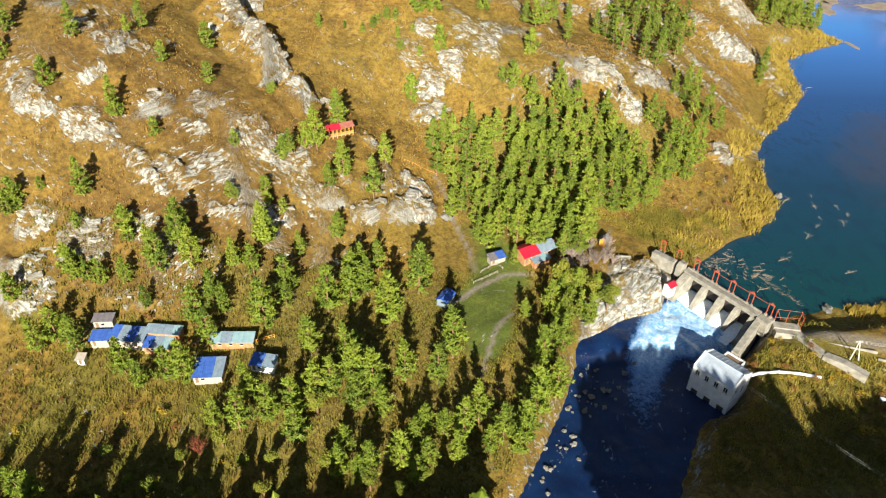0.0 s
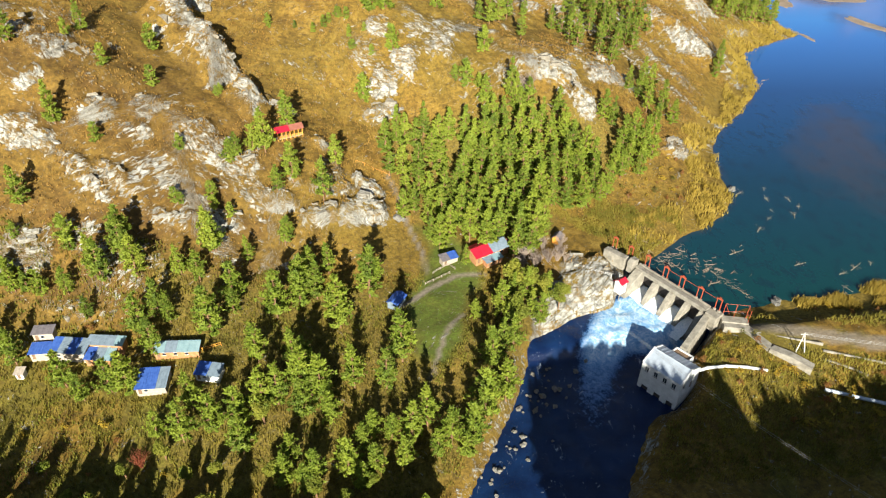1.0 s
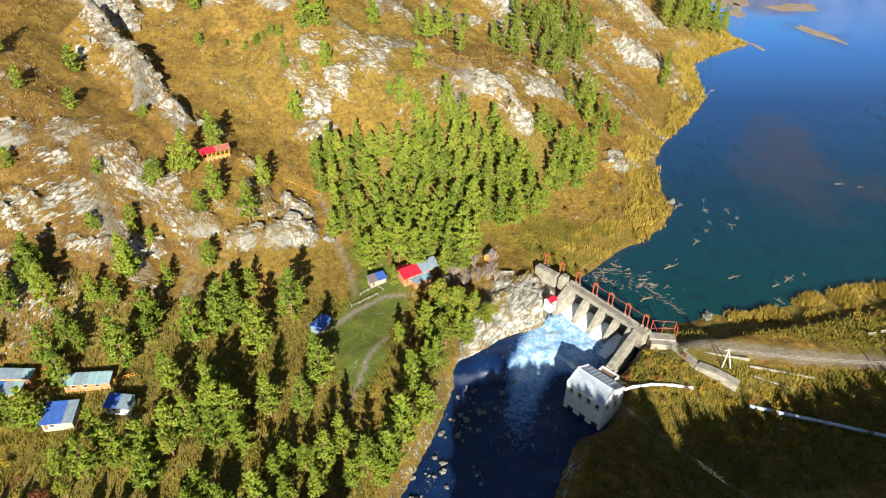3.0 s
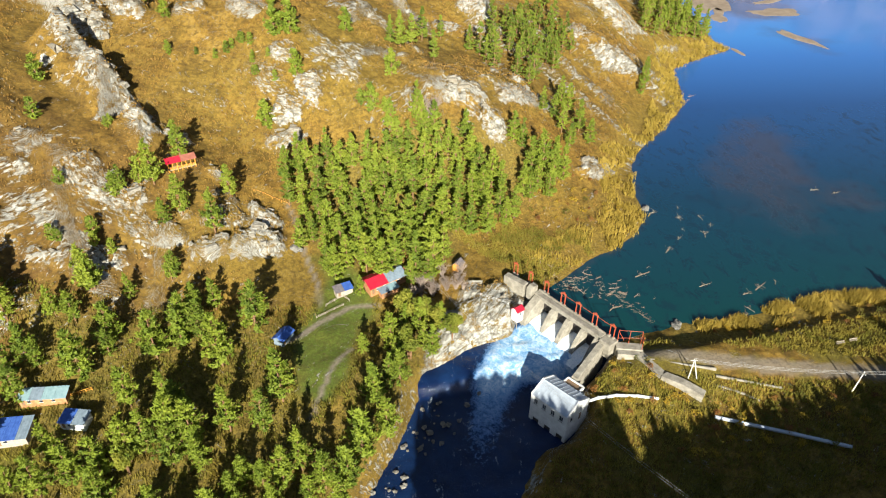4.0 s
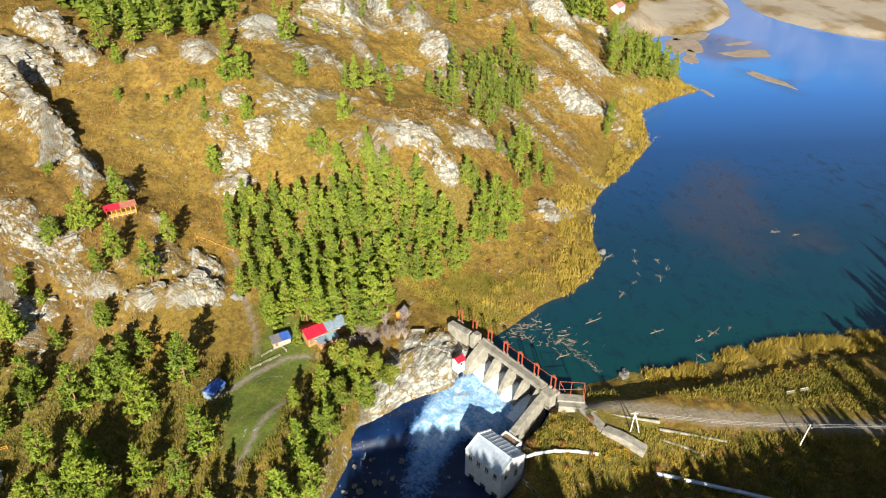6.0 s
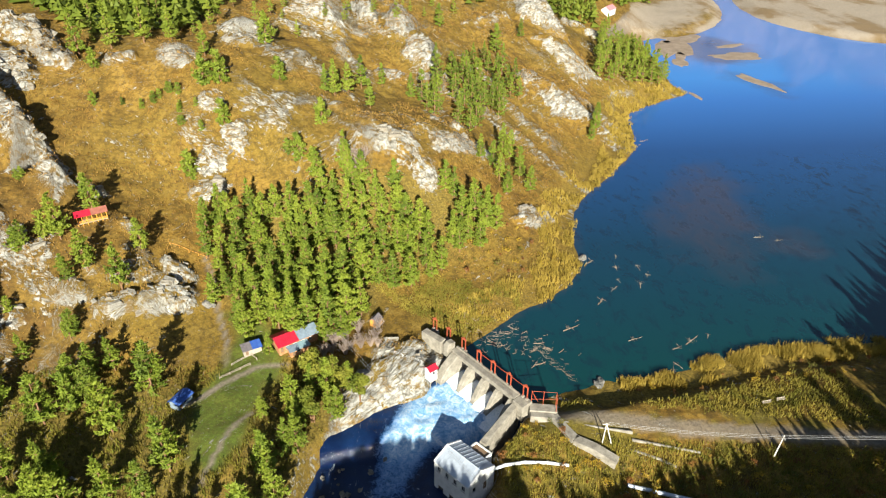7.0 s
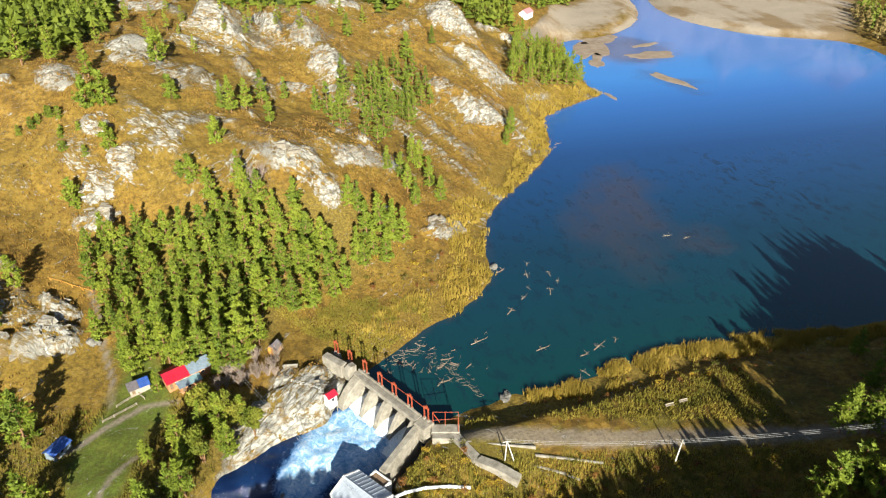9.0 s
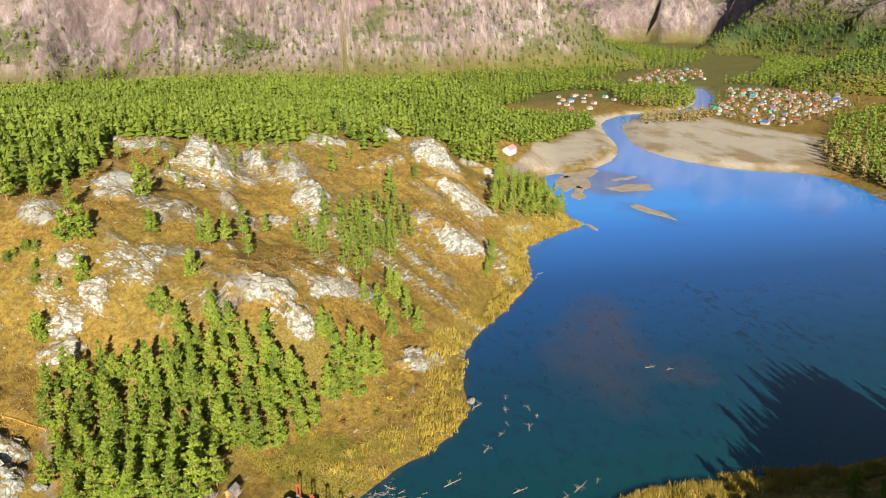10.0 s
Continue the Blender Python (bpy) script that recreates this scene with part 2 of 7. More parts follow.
TIN_ROOF = plain("pale_metal_roof", (0.34, 0.39, 0.46), (0.50, 0.56, 0.63), 0.5, 0.5, 0.25, 0.5, 0.05)
DARK_GLASS = plain("dark_glass", (0.015, 0.02, 0.03), (0.03, 0.04, 0.05), 0.5, 0.1, 0.0, 0.5, 0.0)
BROWN_WOOD = plain("brown_wood", (0.10, 0.06, 0.035), (0.24, 0.16, 0.10), 2.0)
GREY_WOOD = plain("grey_weathered_wood", (0.24, 0.20, 0.16), (0.46, 0.40, 0.33), 2.5)
STALL_WOOD = plain("faded_orange_boards", (0.26, 0.11, 0.045), (0.48, 0.25, 0.12), 1.2)
ORANGE_WOOD = plain("orange_varnished_logs", (0.50, 0.20, 0.03), (0.75, 0.36, 0.06), 2.0, 0.6)
BLUE_ROOF = plain("blue_roof_sheet", (0.02, 0.06, 0.27), (0.06, 0.14, 0.44), 0.8, 0.6, 0.0, 0.3, 0.05)
SLATE_ROOF = plain("grey_blue_roof_sheet", (0.11, 0.15, 0.19), (0.22, 0.28, 0.34), 0.8, 0.65)
TEAL_ROOF = plain("pale_teal_roof_sheet", (0.14, 0.24, 0.27), (0.26, 0.37, 0.40), 0.8, 0.65)
BROWN_ROOF = plain("brown_red_roof_sheet", (0.20, 0.07, 0.05), (0.34, 0.13, 0.09), 0.8, 0.6)
DARK_ROOF = plain("dark_felt_roof", (0.09, 0.08, 0.09), (0.20, 0.18, 0.19), 0.8, 0.7)
POLE = plain("pale_concrete_pole", (0.5, 0.48, 0.44), (0.7, 0.68, 0.62), 1.0)
WIRE = plain("wire", (0.25, 0.25, 0.25), (0.4, 0.4, 0.4), 1.0, 0.5)
DRIFT = plain("bleached_driftwood", (0.13, 0.10, 0.07), (0.40, 0.34, 0.26), 1.0)


def falling_water_material():
    n = Nodes("white_water")
    streak = n.noise(1.1, 6, 0.75, n.coord((2.2, 2.2, 0.5)), 0.8)
    col = n.ramp(streak, [(0.25, (0.25, 0.42, 0.55)), (0.45, (0.72, 0.80, 0.86)), (0.6, (0.92, 0.94, 0.95))])
    n.bump(streak, 0.6, 0.3)
    return n.done(col, 0.55, 0, 0.3)


def river_material():
    n = Nodes("river_with_foam")
    foam = n.attr("foam")
    churn = n.noise(0.55, 7, 0.75, n.coord((1.0, 1.0, 1.0)), 1.2)
    fine = n.noise(2.2, 5, 0.7)
    water_tone = n.ramp(n.noise(0.12, 4), [(0.35, (0.003, 0.010, 0.040)), (0.65, (0.006, 0.022, 0.075))])
    # The foam's blue is skylight in shade, put into its colour.
    skylit_foam = n.ramp(churn, [(0.28, (0.055, 0.2, 0.43)), (0.46, (0.22, 0.42, 0.65)), (0.64, (0.64, 0.74, 0.82))])
    amount = n.math("ADD", foam, n.math("MULTIPLY", n.math("SUBTRACT", churn, 0.5), 1.5))
    amount = n.math("ADD", amount, n.math("MULTIPLY", n.math("SUBTRACT", fine, 0.5), 0.5))
    lift = n.ramp(amount, [(0.22, 0.0), (0.62, 1.0)])
    col = n.mix(lift, water_tone, n.mix(n.ramp(foam, [(0.45, 0.85), (1.1, 0.0)]), skylit_foam, (0.02, 0.12, 0.34)))
    crest = n.ramp(n.noise(0.35, 8, 0.8, n.coord((1, 0.6, 1), (0, 0, 25)), 0.8), [(0.61, 0.0), (0.68, 0.7)])
    col = n.mix(crest, col, (0.55, 0.62, 0.66))
    n.bump(n.math("ADD", n.math("MULTIPLY", churn, 0.6), n.math("MULTIPLY", fine, 0.4)), 0.5, 0.5)
    return n.done(col, n.ramp(lift, [(0.0, 0.10), (1.0, 0.6)]), 0, 0.4)


FALLING_WATER = falling_water_material()
RIVER_WATER = river_material()

REED = leaf_material("golden_reed", [(0.13, 0.10, 0.02), (0.28, 0.205, 0.034), (0.46, 0.34, 0.07)], 0.12)
BANK_GRASS = leaf_material("bank_grass_leaf", [(0.08, 0.085, 0.016), (0.18, 0.17, 0.026), (0.34, 0.27, 0.05)], 0.15)
SCRUB = leaf_material("undergrowth_leaf", [(0.055, 0.05, 0.012), (0.13, 0.11, 0.02), (0.15, 0.17, 0.022), (0.30, 0.21, 0.036)], 0.12)
TUSSOCK = leaf_material("tussock_leaf", [(0.13, 0.075, 0.02), (0.27, 0.155, 0.034), (0.40, 0.245, 0.066)], 0.08)
BOULDER = plain("boulder_stone", (0.06, 0.057, 0.05), (0.25, 0.24, 0.215), 0.8, 0.85, 0, 0.2, 0.5)
MUD = plain("wet_gravel", (0.17, 0.125, 0.085), (0.36, 0.29, 0.22), 0.15, 0.6, 0, 0.3, 0.2)
GREEN_ROOF = plain("green_roof_sheet", (0.02, 0.20, 0.14), (0.05, 0.34, 0.24), 0.8, 0.5)
PINK_ROOF = plain("pink_roof_sheet", (0.45, 0.16, 0.18), (0.60, 0.26, 0.28), 0.8, 0.5)



def ledge_material():
    """Pale bedded limestone with dark seams and ochre lichen."""
    n = Nodes("pale_ledge_rock")
    bed = n.noise(1.1, 6, 0.7, n.coord((0.5, 1.6, 1.8), (20, 0, 42)), 0.6)
    col = n.ramp(bed, [(0.30, (0.06, 0.054, 0.043)), (0.42, (0.16, 0.15, 0.128)), (0.54, (0.30, 0.295, 0.265)), (0.7, (0.48, 0.48, 0.455))])
    col = n.mix(n.ramp(n.noise(0.5, 5, 0.7), [(0.54, 0.0), (0.7, 0.5)]), col, (0.24, 0.19, 0.11))
    col = n.mix(n.math("MULTIPLY", n.island(), 0.6), col, (0.20, 0.165, 0.115))
    n.bump(bed, 0.7, 0.4)
    return n.done(col, 0.9, 0, 0.15)


LEDGE = ledge_material()

# ---- landform: noise, polygons and heights ----
def hash2(ix, iy, seed):
    n = (ix.astype(np.int64) * 374761393 + iy.astype(np.int64) * 668265263 + seed * 1442695041) & 0x7FFFFFFF
    n = ((n ^ (n >> 13)) * 1274126177) & 0x7FFFFFFF
    return ((n ^ (n >> 16)) & 0xFFFF) / 65535.0


def vnoise(x, y, seed=0):
    """Smooth value noise, 0 to 1."""
    x, y = np.asarray(x, float), np.asarray(y, float)
    ix, iy = np.floor(x), np.floor(y)
    fx, fy = x - ix, y - iy
    fx, fy = fx * fx * fx * (fx * (fx * 6 - 15) + 10), fy * fy * fy * (fy * (fy * 6 - 15) + 10)
    a, b = hash2(ix, iy, seed), hash2(ix + 1, iy, seed)
    c, d = hash2(ix, iy + 1, seed), hash2(ix + 1, iy + 1, seed)
    return (a + (b - a) * fx) * (1 - fy) + (c + (d - c) * fx) * fy


def fbm(x, y, octaves=4, seed=0, ridged=False):
    total, amp, norm = 0.0, 1.0, 0.0
    for k in range(octaves):
        v = vnoise(x * 2**k + 17.3 * k, y * 2**k - 9.1 * k, seed + k)
        total = total + amp * ((1 - abs(2 * v - 1)) if ridged else v)
        norm += amp
        amp *= 0.5
    return total / norm


def sstep(a, b, v):
    t = np.clip((v - a) / (b - a), 0, 1)
    return t * t * (3 - 2 * t)


def line_distance(x, y, pts, closed=False):
    """Distance to a polyline, and how far along it (0 to 1 a segment) the nearest place lies."""
    best, along = np.full(np.shape(x), 1e9), np.zeros(np.shape(x))
    ends = list(zip(pts, pts[1:] + (pts[:1] if closed else [])))
    for k, (p, q) in enumerate(ends[: len(pts) if closed else len(pts) - 1]):
        dx, dy = q[0] - p[0], q[1] - p[1]
        s = np.clip(((x - p[0]) * dx + (y - p[1]) * dy) / (dx * dx + dy * dy + 1e-9), 0, 1)
        d = np.hypot(x - p[0] - s * dx, y - p[1] - s * dy)
        near = d < best
        best, along = np.where(near, d, best), np.where(near, k + s, along)
    return best, along


def signed(x, y, poly):
    """Distance to a closed outline, negative inside."""
    d, _ = line_distance(x, y, poly, True)
    inside = np.zeros(np.shape(x), bool)
    for (ax, ay), (bx, by) in zip(poly, poly[1:] + poly[:1]):
        if ay != by:
            inside ^= ((ay > y) != (by > y)) & (x < (bx - ax) * (y - ay) / (by - ay) + ax)
    return np.where(inside, -d, d)


SHORE_WEST = [(79, 166), (82, 174), (90, 181), (103, 191), (117, 199), (130, 214), (131, 228), (133, 241), (140, 264), (160, 289),
              (182, 316), (193, 340), (196, 372), (217, 389), (244, 405), (250, 411), (246, 428), (250, 450), (256, 480), (258, 515), (270, 548)]
SHORE_FAR = [(310, 550), (355, 592), (383, 650), (403, 738), (424, 792), (477, 846), (549, 850), (602, 890), (648, 955), (690, 1050), (728, 1098),
             (738, 1092), (704, 1000), (640, 891), (579, 830), (488, 817), (446, 778), (418, 709), (398, 630), (408, 576), (436, 530), (469, 514), (495, 498)]
SHORE_EAST = [(497, 458), (484, 416), (478, 360), (465, 290), (410, 215), (330, 178), (280, 166), (216, 164), (186, 166), (165, 162), (144, 156), (126, 153), (122, 155), (117, 151), (106, 150), (98, 146)]
LAKE = SHORE_WEST + SHORE_FAR + SHORE_EAST
RIVER_WEST = [(79, 164), (73, 160), (70, 153), (61, 150), (52, 144), (42, 138), (35, 120), (27, 105), (21, 94), (8, 66), (-8, 30), (-20, -20)]
RIVER_EAST = [(30, -20), (44, 40), (52, 75), (58, 94), (65, 106), (70, 116), (80, 119), (84, 128), (83, 133), (93, 142), (95, 147)]
RIVER = RIVER_WEST + RIVER_EAST



def rounded(poly, times=2):
    """Cuts the corners of a closed outline."""
    for _ in range(times):
        poly = [(p[0] + (q[0] - p[0]) * f, p[1] + (q[1] - p[1]) * f) for p, q in zip(poly, poly[1:] + poly[:1]) for f in (0.25, 0.75)]
    return poly


LAKE, RIVER = rounded(LAKE, 1), rounded(RIVER, 1)

# Spot heights of the landform, in metres over the lake.
WEST_SLOPE = [(-107, 201, 57), (-99, 186, 40), (-89, 197, 45), (-80, 192, 37), (-63, 198, 36), (-56, 195, 31), (-35, 183, 18), (-75, 250, 51),
              (-61, 240, 45), (-49, 226, 37), (-33, 208, 31), (-9, 235, 27), (-86, 181, 34), (-104, 161, 23), (-70, 178, 27), (-85, 146, 8),
              (-86, 120, -1), (-47, 101, -4), (-66, 124, 0), (-72, 136, 3), (-100, 138, 4), (-41, 122, 1), (-160, 150, 22), (-170, 215, 70),
              (-160, 110, 2), (-140, 80, -4), (-60, 60, -5), (-40, 165, 8), (-60, 155, 12)]
UPPER_SLOPE = [(-14, 256, 43), (3, 249, 40), (-10, 265, 51), (25, 271, 47), (52, 251, 40), (77, 257, 34), (104, 279, 22), (-78, 282, 61),
               (-41, 287, 62), (-62, 300, 62), (-3, 305, 63), (13, 349, 59), (48, 360, 55), (67, 356, 51), (103, 383, 43), (150, 368, 27),
               (172, 379, 19), (188, 455, 28), (210, 456, 18), (163, 327, 4), (119, 249, 6), (141, 411, 44), (105, 310, 24), (60, 300, 38)]
PLATEAU = [(0, 420, 64), (80, 440, 60), (150, 480, 48), (-130, 400, 78), (0, 540, 58), (140, 600, 44), (-150, 540, 66), (235, 572, 8), (-150, 290, 84), (205, 520, 16)]
LOW_GROUND = [(51, 147, -1), (59, 157, 4), (45, 143, -1), (22, 161, 5), (20, 137, 4), (59, 192, 6.5), (66, 192, 7), (87, 208, 6), (109, 191, 2),
              (113, 230, 4.5), (2, 154, 4), (6, 182, 7), (-15, 182, 14), (31, 172, 7), (34, 121, 0), (28, 109, -3), (16, 97, -5), (-20, 150, 3),
              (-20, 120, -2), (30, 205, 14), (60, 225, 20), (15, 210, 14), (95, 235, 16), (0, 60, -6), (74, 172, 6)]
# The hill south of y = 90 is unseen, its heights set for its shadow.
EAST_BANK = [(89, 130, 1.5), (101, 124, 1.6), (111, 130, 4.2), (121, 141, 4.8), (136, 133, 4.6), (166, 124, 5), (156, 145, 3), (190, 155, 2.5), (123, 114, -1),
             (100, 105, -3), (78, 100, -4), (150, 100, 2), (185, 105, 8), (230, 132, 8), (232, 88, 33), (140, 70, 7), (90, 65, 4), (85, 15, 31.5), (58, 18, 33), (62, -15, 44), (46, -70, 68), (80, -70, 74), (14, -75, 4), (175, 50, 22), (160, 18, 33),
             (300, 110, 44), (300, 20, 55), (130, 15, 30), (140, -60, 50), (-30, -60, -6), (104, 138, 4.5)]
SPOTS = np.array(WEST_SLOPE + UPPER_SLOPE + PLATEAU + LOW_GROUND + EAST_BANK, float)


def spline_kernel(d2):
    return 0.5 * d2 * np.log(d2 + 1e-6)


def spline_weights(spots, stiff):
    """Thin-plate spline over the spot heights."""
    n = len(spots)
    p = spots[:, :2] / 100
    k = spline_kernel(((p[:, None] - p[None]) ** 2).sum(-1)) + np.eye(n) * stiff
    q = np.c_[np.ones(n), p]
    return np.linalg.solve(np.block([[k, q], [q.T, np.zeros((3, 3))]]), np.r_[spots[:, 2], 0, 0, 0])


WEIGHTS = spline_weights(SPOTS, 0.004)


def near_land(x, y):
    out = WEIGHTS[-3] + WEIGHTS[-2] * x / 100 + WEIGHTS[-1] * y / 100
    for (px, py, _), w in zip(SPOTS, WEIGHTS):
        out = out + w * spline_kernel(((x - px) / 100) ** 2 + ((y - py) / 100) ** 2)
    return out


PLATEAU_EDGE = [(-1500, 330), (-110, 360), (60, 420), (150, 480), (225, 580), (250, 660), (200, 760), (60, 830), (-200, 860), (-1500, 900)]
# Ridges of the mountains: each a line of (x, y, height) and a slope.
RIDGES = [([(-1600, 1750, 620), (-700, 1650, 560), (-200, 1800, 520), (250, 1750, 430), (500, 1640, 250), (690, 1520, 110), (800, 1450, 30)], 0.95),
          ([(-200, 3300, 800), (600, 3500, 700), (1300, 3700, 760), (1900, 3500, 820), (2600, 3200, 900)], 0.55),
          ([(2600, 1500, 760), (1900, 1650, 520), (1500, 1760, 280), (1250, 1830, 70)], 0.62),
          ([(2300, 800, 600), (1700, 850, 330), (1450, 900, 200), (1080, 985, 72), (930, 1010, 46), (840, 1020, 8)], 0.42),
          ([(2500, 300, 900), (1700, 480, 560), (1400, 520, 360), (1200, 520, 120), (900, 430, 90), (640, 450, 25)], 0.5),
          ([(-1500, 300, 190), (-600, 260, 150), (-320, 250, 110)], 0.5),
          ([(700, -300, 150), (430, 20, 58), (280, -80, 80)], 0.5)]


def far_land(x, y):
    floor = 2.5 + 2.5 * fbm(x / 260, y / 260, 3, 41) + np.clip((y - 1500) / 60, 0, 40)
    d = -signed(x, y, PLATEAU_EDGE)
    flat = 56 - np.clip(-x, 0, 500) * 0.03 * sstep(450, 700, y)
    z = np.maximum(floor, floor + (flat - floor) * sstep(-70, 45, d) + 4 * (fbm(x / 90, y / 90, 3, 7) - 0.5))
    for line, slope in RIDGES:
        pts = [(p[0], p[1]) for p in line]
        dist, along = line_distance(x, y, pts)
        top = np.interp(along, range(len(line)), [p[2] for p in line])
        rough = (fbm(x / 260, y / 420, 6, 90, True) - 0.55) * np.clip(top, 0, 420) * 0.75 + (fbm(x / 90, y / 90, 5, 97, True) - 0.5) * np.clip(top, 0, 260) * 0.36
        h = top - dist * slope * (0.8 + 0.4 * vnoise(x / 420, y / 420, 5)) + rough * sstep(-40, 120, top - dist * slope)
        z = np.maximum(z, h)
    return z


# Rock outcrops: centre, half length and half width, bearing of the length in degrees, height.
ROCKS_WEST = [(-125, 190, 11, 5, -17, 2.6), (-107, 186, 10, 4, -9, 2.6), (-91, 179, 10, 3.5, -36, 2), (-82, 180, 9, 3, -21, 1.4), (-91, 198, 8, 4, 38,
    2.4), (-78, 205, 7, 3.5, 51, 2), (-79, 195, 7, 3, 45, 1.6), (-62, 200, 8, 3, 55, 2.2), (-56, 197, 8, 3.5, 58, 2.4), (-46, 196, 6, 3, 43, 2), (-117,
    147, 8, 7, 31, 3), (-106, 157, 12, 5, 20, 1.6), (-105, 160, 7, 3, 27, 1.6), (-106, 213, 12, 4.5, 55, 2.2), (-116, 215, 10, 5, 44, 1.6), (-109, 199, 5,
    2, 46, 2)]
ROCKS_KNOB = [(-86, 146, 10, 3, -9, 1.4), (-53, 175, 12, 3, 16, 1.8), (-35, 185, 5, 3, -19, 2.6), (-22, 183, 8, 3.5, 26, 3), (-7, 187, 12, 5, 25, 4),
    (-20, 194, 7, 4, 13, 2.4), (-7, 198, 8, 3.5, -33, 3), (-24, 210, 5, 3, -19, 3), (-67, 172, 8, 3, -9, 1.4), (-119, 161, 7, 3, 22, 1.4), (-79, 256, 10,
    2.5, -47, 3), (-64, 243, 8, 2.2, -32, 3.2), (-54, 234, 8, 2.2, -37, 3.2), (-41, 225, 10, 2.5, -31, 2.4), (-129, 196, 7, 3, -25, 1.5), (-123, 222, 12,
    4, -146, 1.2)]
ROCKS_MIDDLE = [(3, 251, 7, 4, -24, 2), (-6, 235, 7, 4, 11, 2), (-4, 245, 7, 4, 32, 1.6), (16, 260, 10, 7, -34, 1.4), (-4, 265, 6, 4, -27, 1.6), (64,
    251, 10, 4, 7, 3.4), (74, 241, 5, 5, -33, 4), (89, 266, 21, 4, 44, 3), (92, 285, 10, 4, -77, 3), (118, 244, 12, 5, 44, 3), (40, 271, 8, 2.5, 41, 1.4),
    (20, 345, 14, 5, -36, 2), (60, 322, 12, 4, 20, 2)]
ROCKS_TOP = [(-20, 284, 6, 5, 10, 3), (-12, 413, 28, 6, -50, 2.5), (24, 306, 13, 5, 57, 2), (194, 473, 15, 6, 26,
    4), (120, 407, 16, 5, 33, 2.5), (128, 471, 30, 4, 77, 3.5), (-6, 265, 6, 4, 25, 1.8), (42, 329, 7, 4, -65, 3), (135, 356, 11, 5, 53, 2.5)]
ROCKS_UPPER = [(-1, 244, 7, 4, 20, 1.6), (-4, 236, 8, 4, -1, 2), (5, 252, 5, 4, 16, 1.8), (21, 269, 9, 8, -32, 0.9), (64, 253, 10, 4, 22, 3.4), (118,
    244, 8, 6, 30, 2.6), (-85, 279, 20, 8, -28, 5), (-80, 299, 28, 9, -39, 6), (-41, 286, 8, 5, 7, 3), (-21, 284, 7, 4, -3, 2.6), (-79, 251, 8, 3, -10,
    3), (-66, 245, 9, 2.2, -47, 3.2), (-62, 199, 6, 3.5, 48, 2), (-57, 196, 5, 3.5, 46, 2.2), (-46, 194, 5, 4, 13, 2.2), (-31, 193, 3, 3, 42, 2)]
ROCKS_REST = [(-19, 199, 7, 4, -30, 2), (-9, 187, 9, 6, 3, 3.5), (-37, 184, 5, 3, -16, 2.2), (0, 306, 8, 6, 11, 2.5), (-25, 182, 6, 3, 28, 2)]
ROCKS_BANK = [(62, 160, 11, 9, 20, 2.2), (50, 149, 8, 6, 30, 1.6), (66, 152, 7, 5, 40, 2), (66, 168, 6, 3, 10, 2.4), (58, 168, 5, 3, 25, 1.4)]
OUTCROPS = ROCKS_WEST + ROCKS_KNOB + ROCKS_MIDDLE + ROCKS_TOP + ROCKS_UPPER + ROCKS_REST + ROCKS_BANK


def outcrop_lift(x, y):
    """How much rock stands out of the turf, and how bare it is (0 to 1)."""
    lift, bare = np.zeros(np.shape(x)), np.zeros(np.shape(x))
    for cx, cy, la, lb, turn, high in OUTCROPS:
        near = (abs(x - cx) < 1.7 * la + 2) & (abs(y - cy) < 1.7 * la + 2)
        if not near.any():
            continue
        c, s = math.cos(math.radians(turn)), math.sin(math.radians(turn))
        px, py = x[near], y[near]
        u, v = ((px - cx) * c + (py - cy) * s) / la, (-(px - cx) * s + (py - cy) * c) / lb
        wob = fbm(px / 7, py / 7, 3, int(cx * 3 + cy) % 97) - 0.5
        r = np.hypot(u, v) + 1.1 * wob
        body = sstep(1.0, 0.55, r)
        strata = fbm((px * c + py * s) / 9, (-px * s + py * c) / 1.6, 4, 23, True)
        lift[near] = np.maximum(lift[near], high * body * (0.35 + 0.9 * strata))
        bare[near] = np.maximum(bare[near], sstep(1.1, 0.6, np.hypot(u, v) + 1.6 * wob) * (0.34 + 0.62 * strata))
    return lift, bare


# Crags: place of the top, half length along the strike, reach of the front slab and of the back, bearing of the strike, height.
CRAGS = [(24, 374, 19, 20, 14, -28, 19), (53, 378, 7, 15, 12, -10, 12), (68, 376, 8, 24, 14, -25, 14), (81, 352, 10, 20, 10, -20, 11), (82, 430, 14, 12, 14, 10, 7),
         (158, 436, 18, 22, 18, -5, 18), (162, 392, 15, 22, 16, 25, 12), (156, 352, 16, 16, 16, 20, 6), (203, 464, 12, 14, 12, 40, 8), (2, 322, 14, 12, 14, 0, 7),
         (86, 266, 20, 8, 10, 25, 5), (62, 254, 12, 6, 8, 0, 4), (-25, 290, 10, 8, 10, 10, 5), (131, 455, 8, 8, 20, 0, 9), (-18, 405, 18, 12, 18, 5, 5), (-84, 280, 18, 12, 10, -30, 7),
         (-80, 257, 14, 15, 4.4, -44, 9), (-63, 240, 14, 14, 4.2, -46, 8.5), (-51, 227, 9, 10, 3.4, -44, 6)]


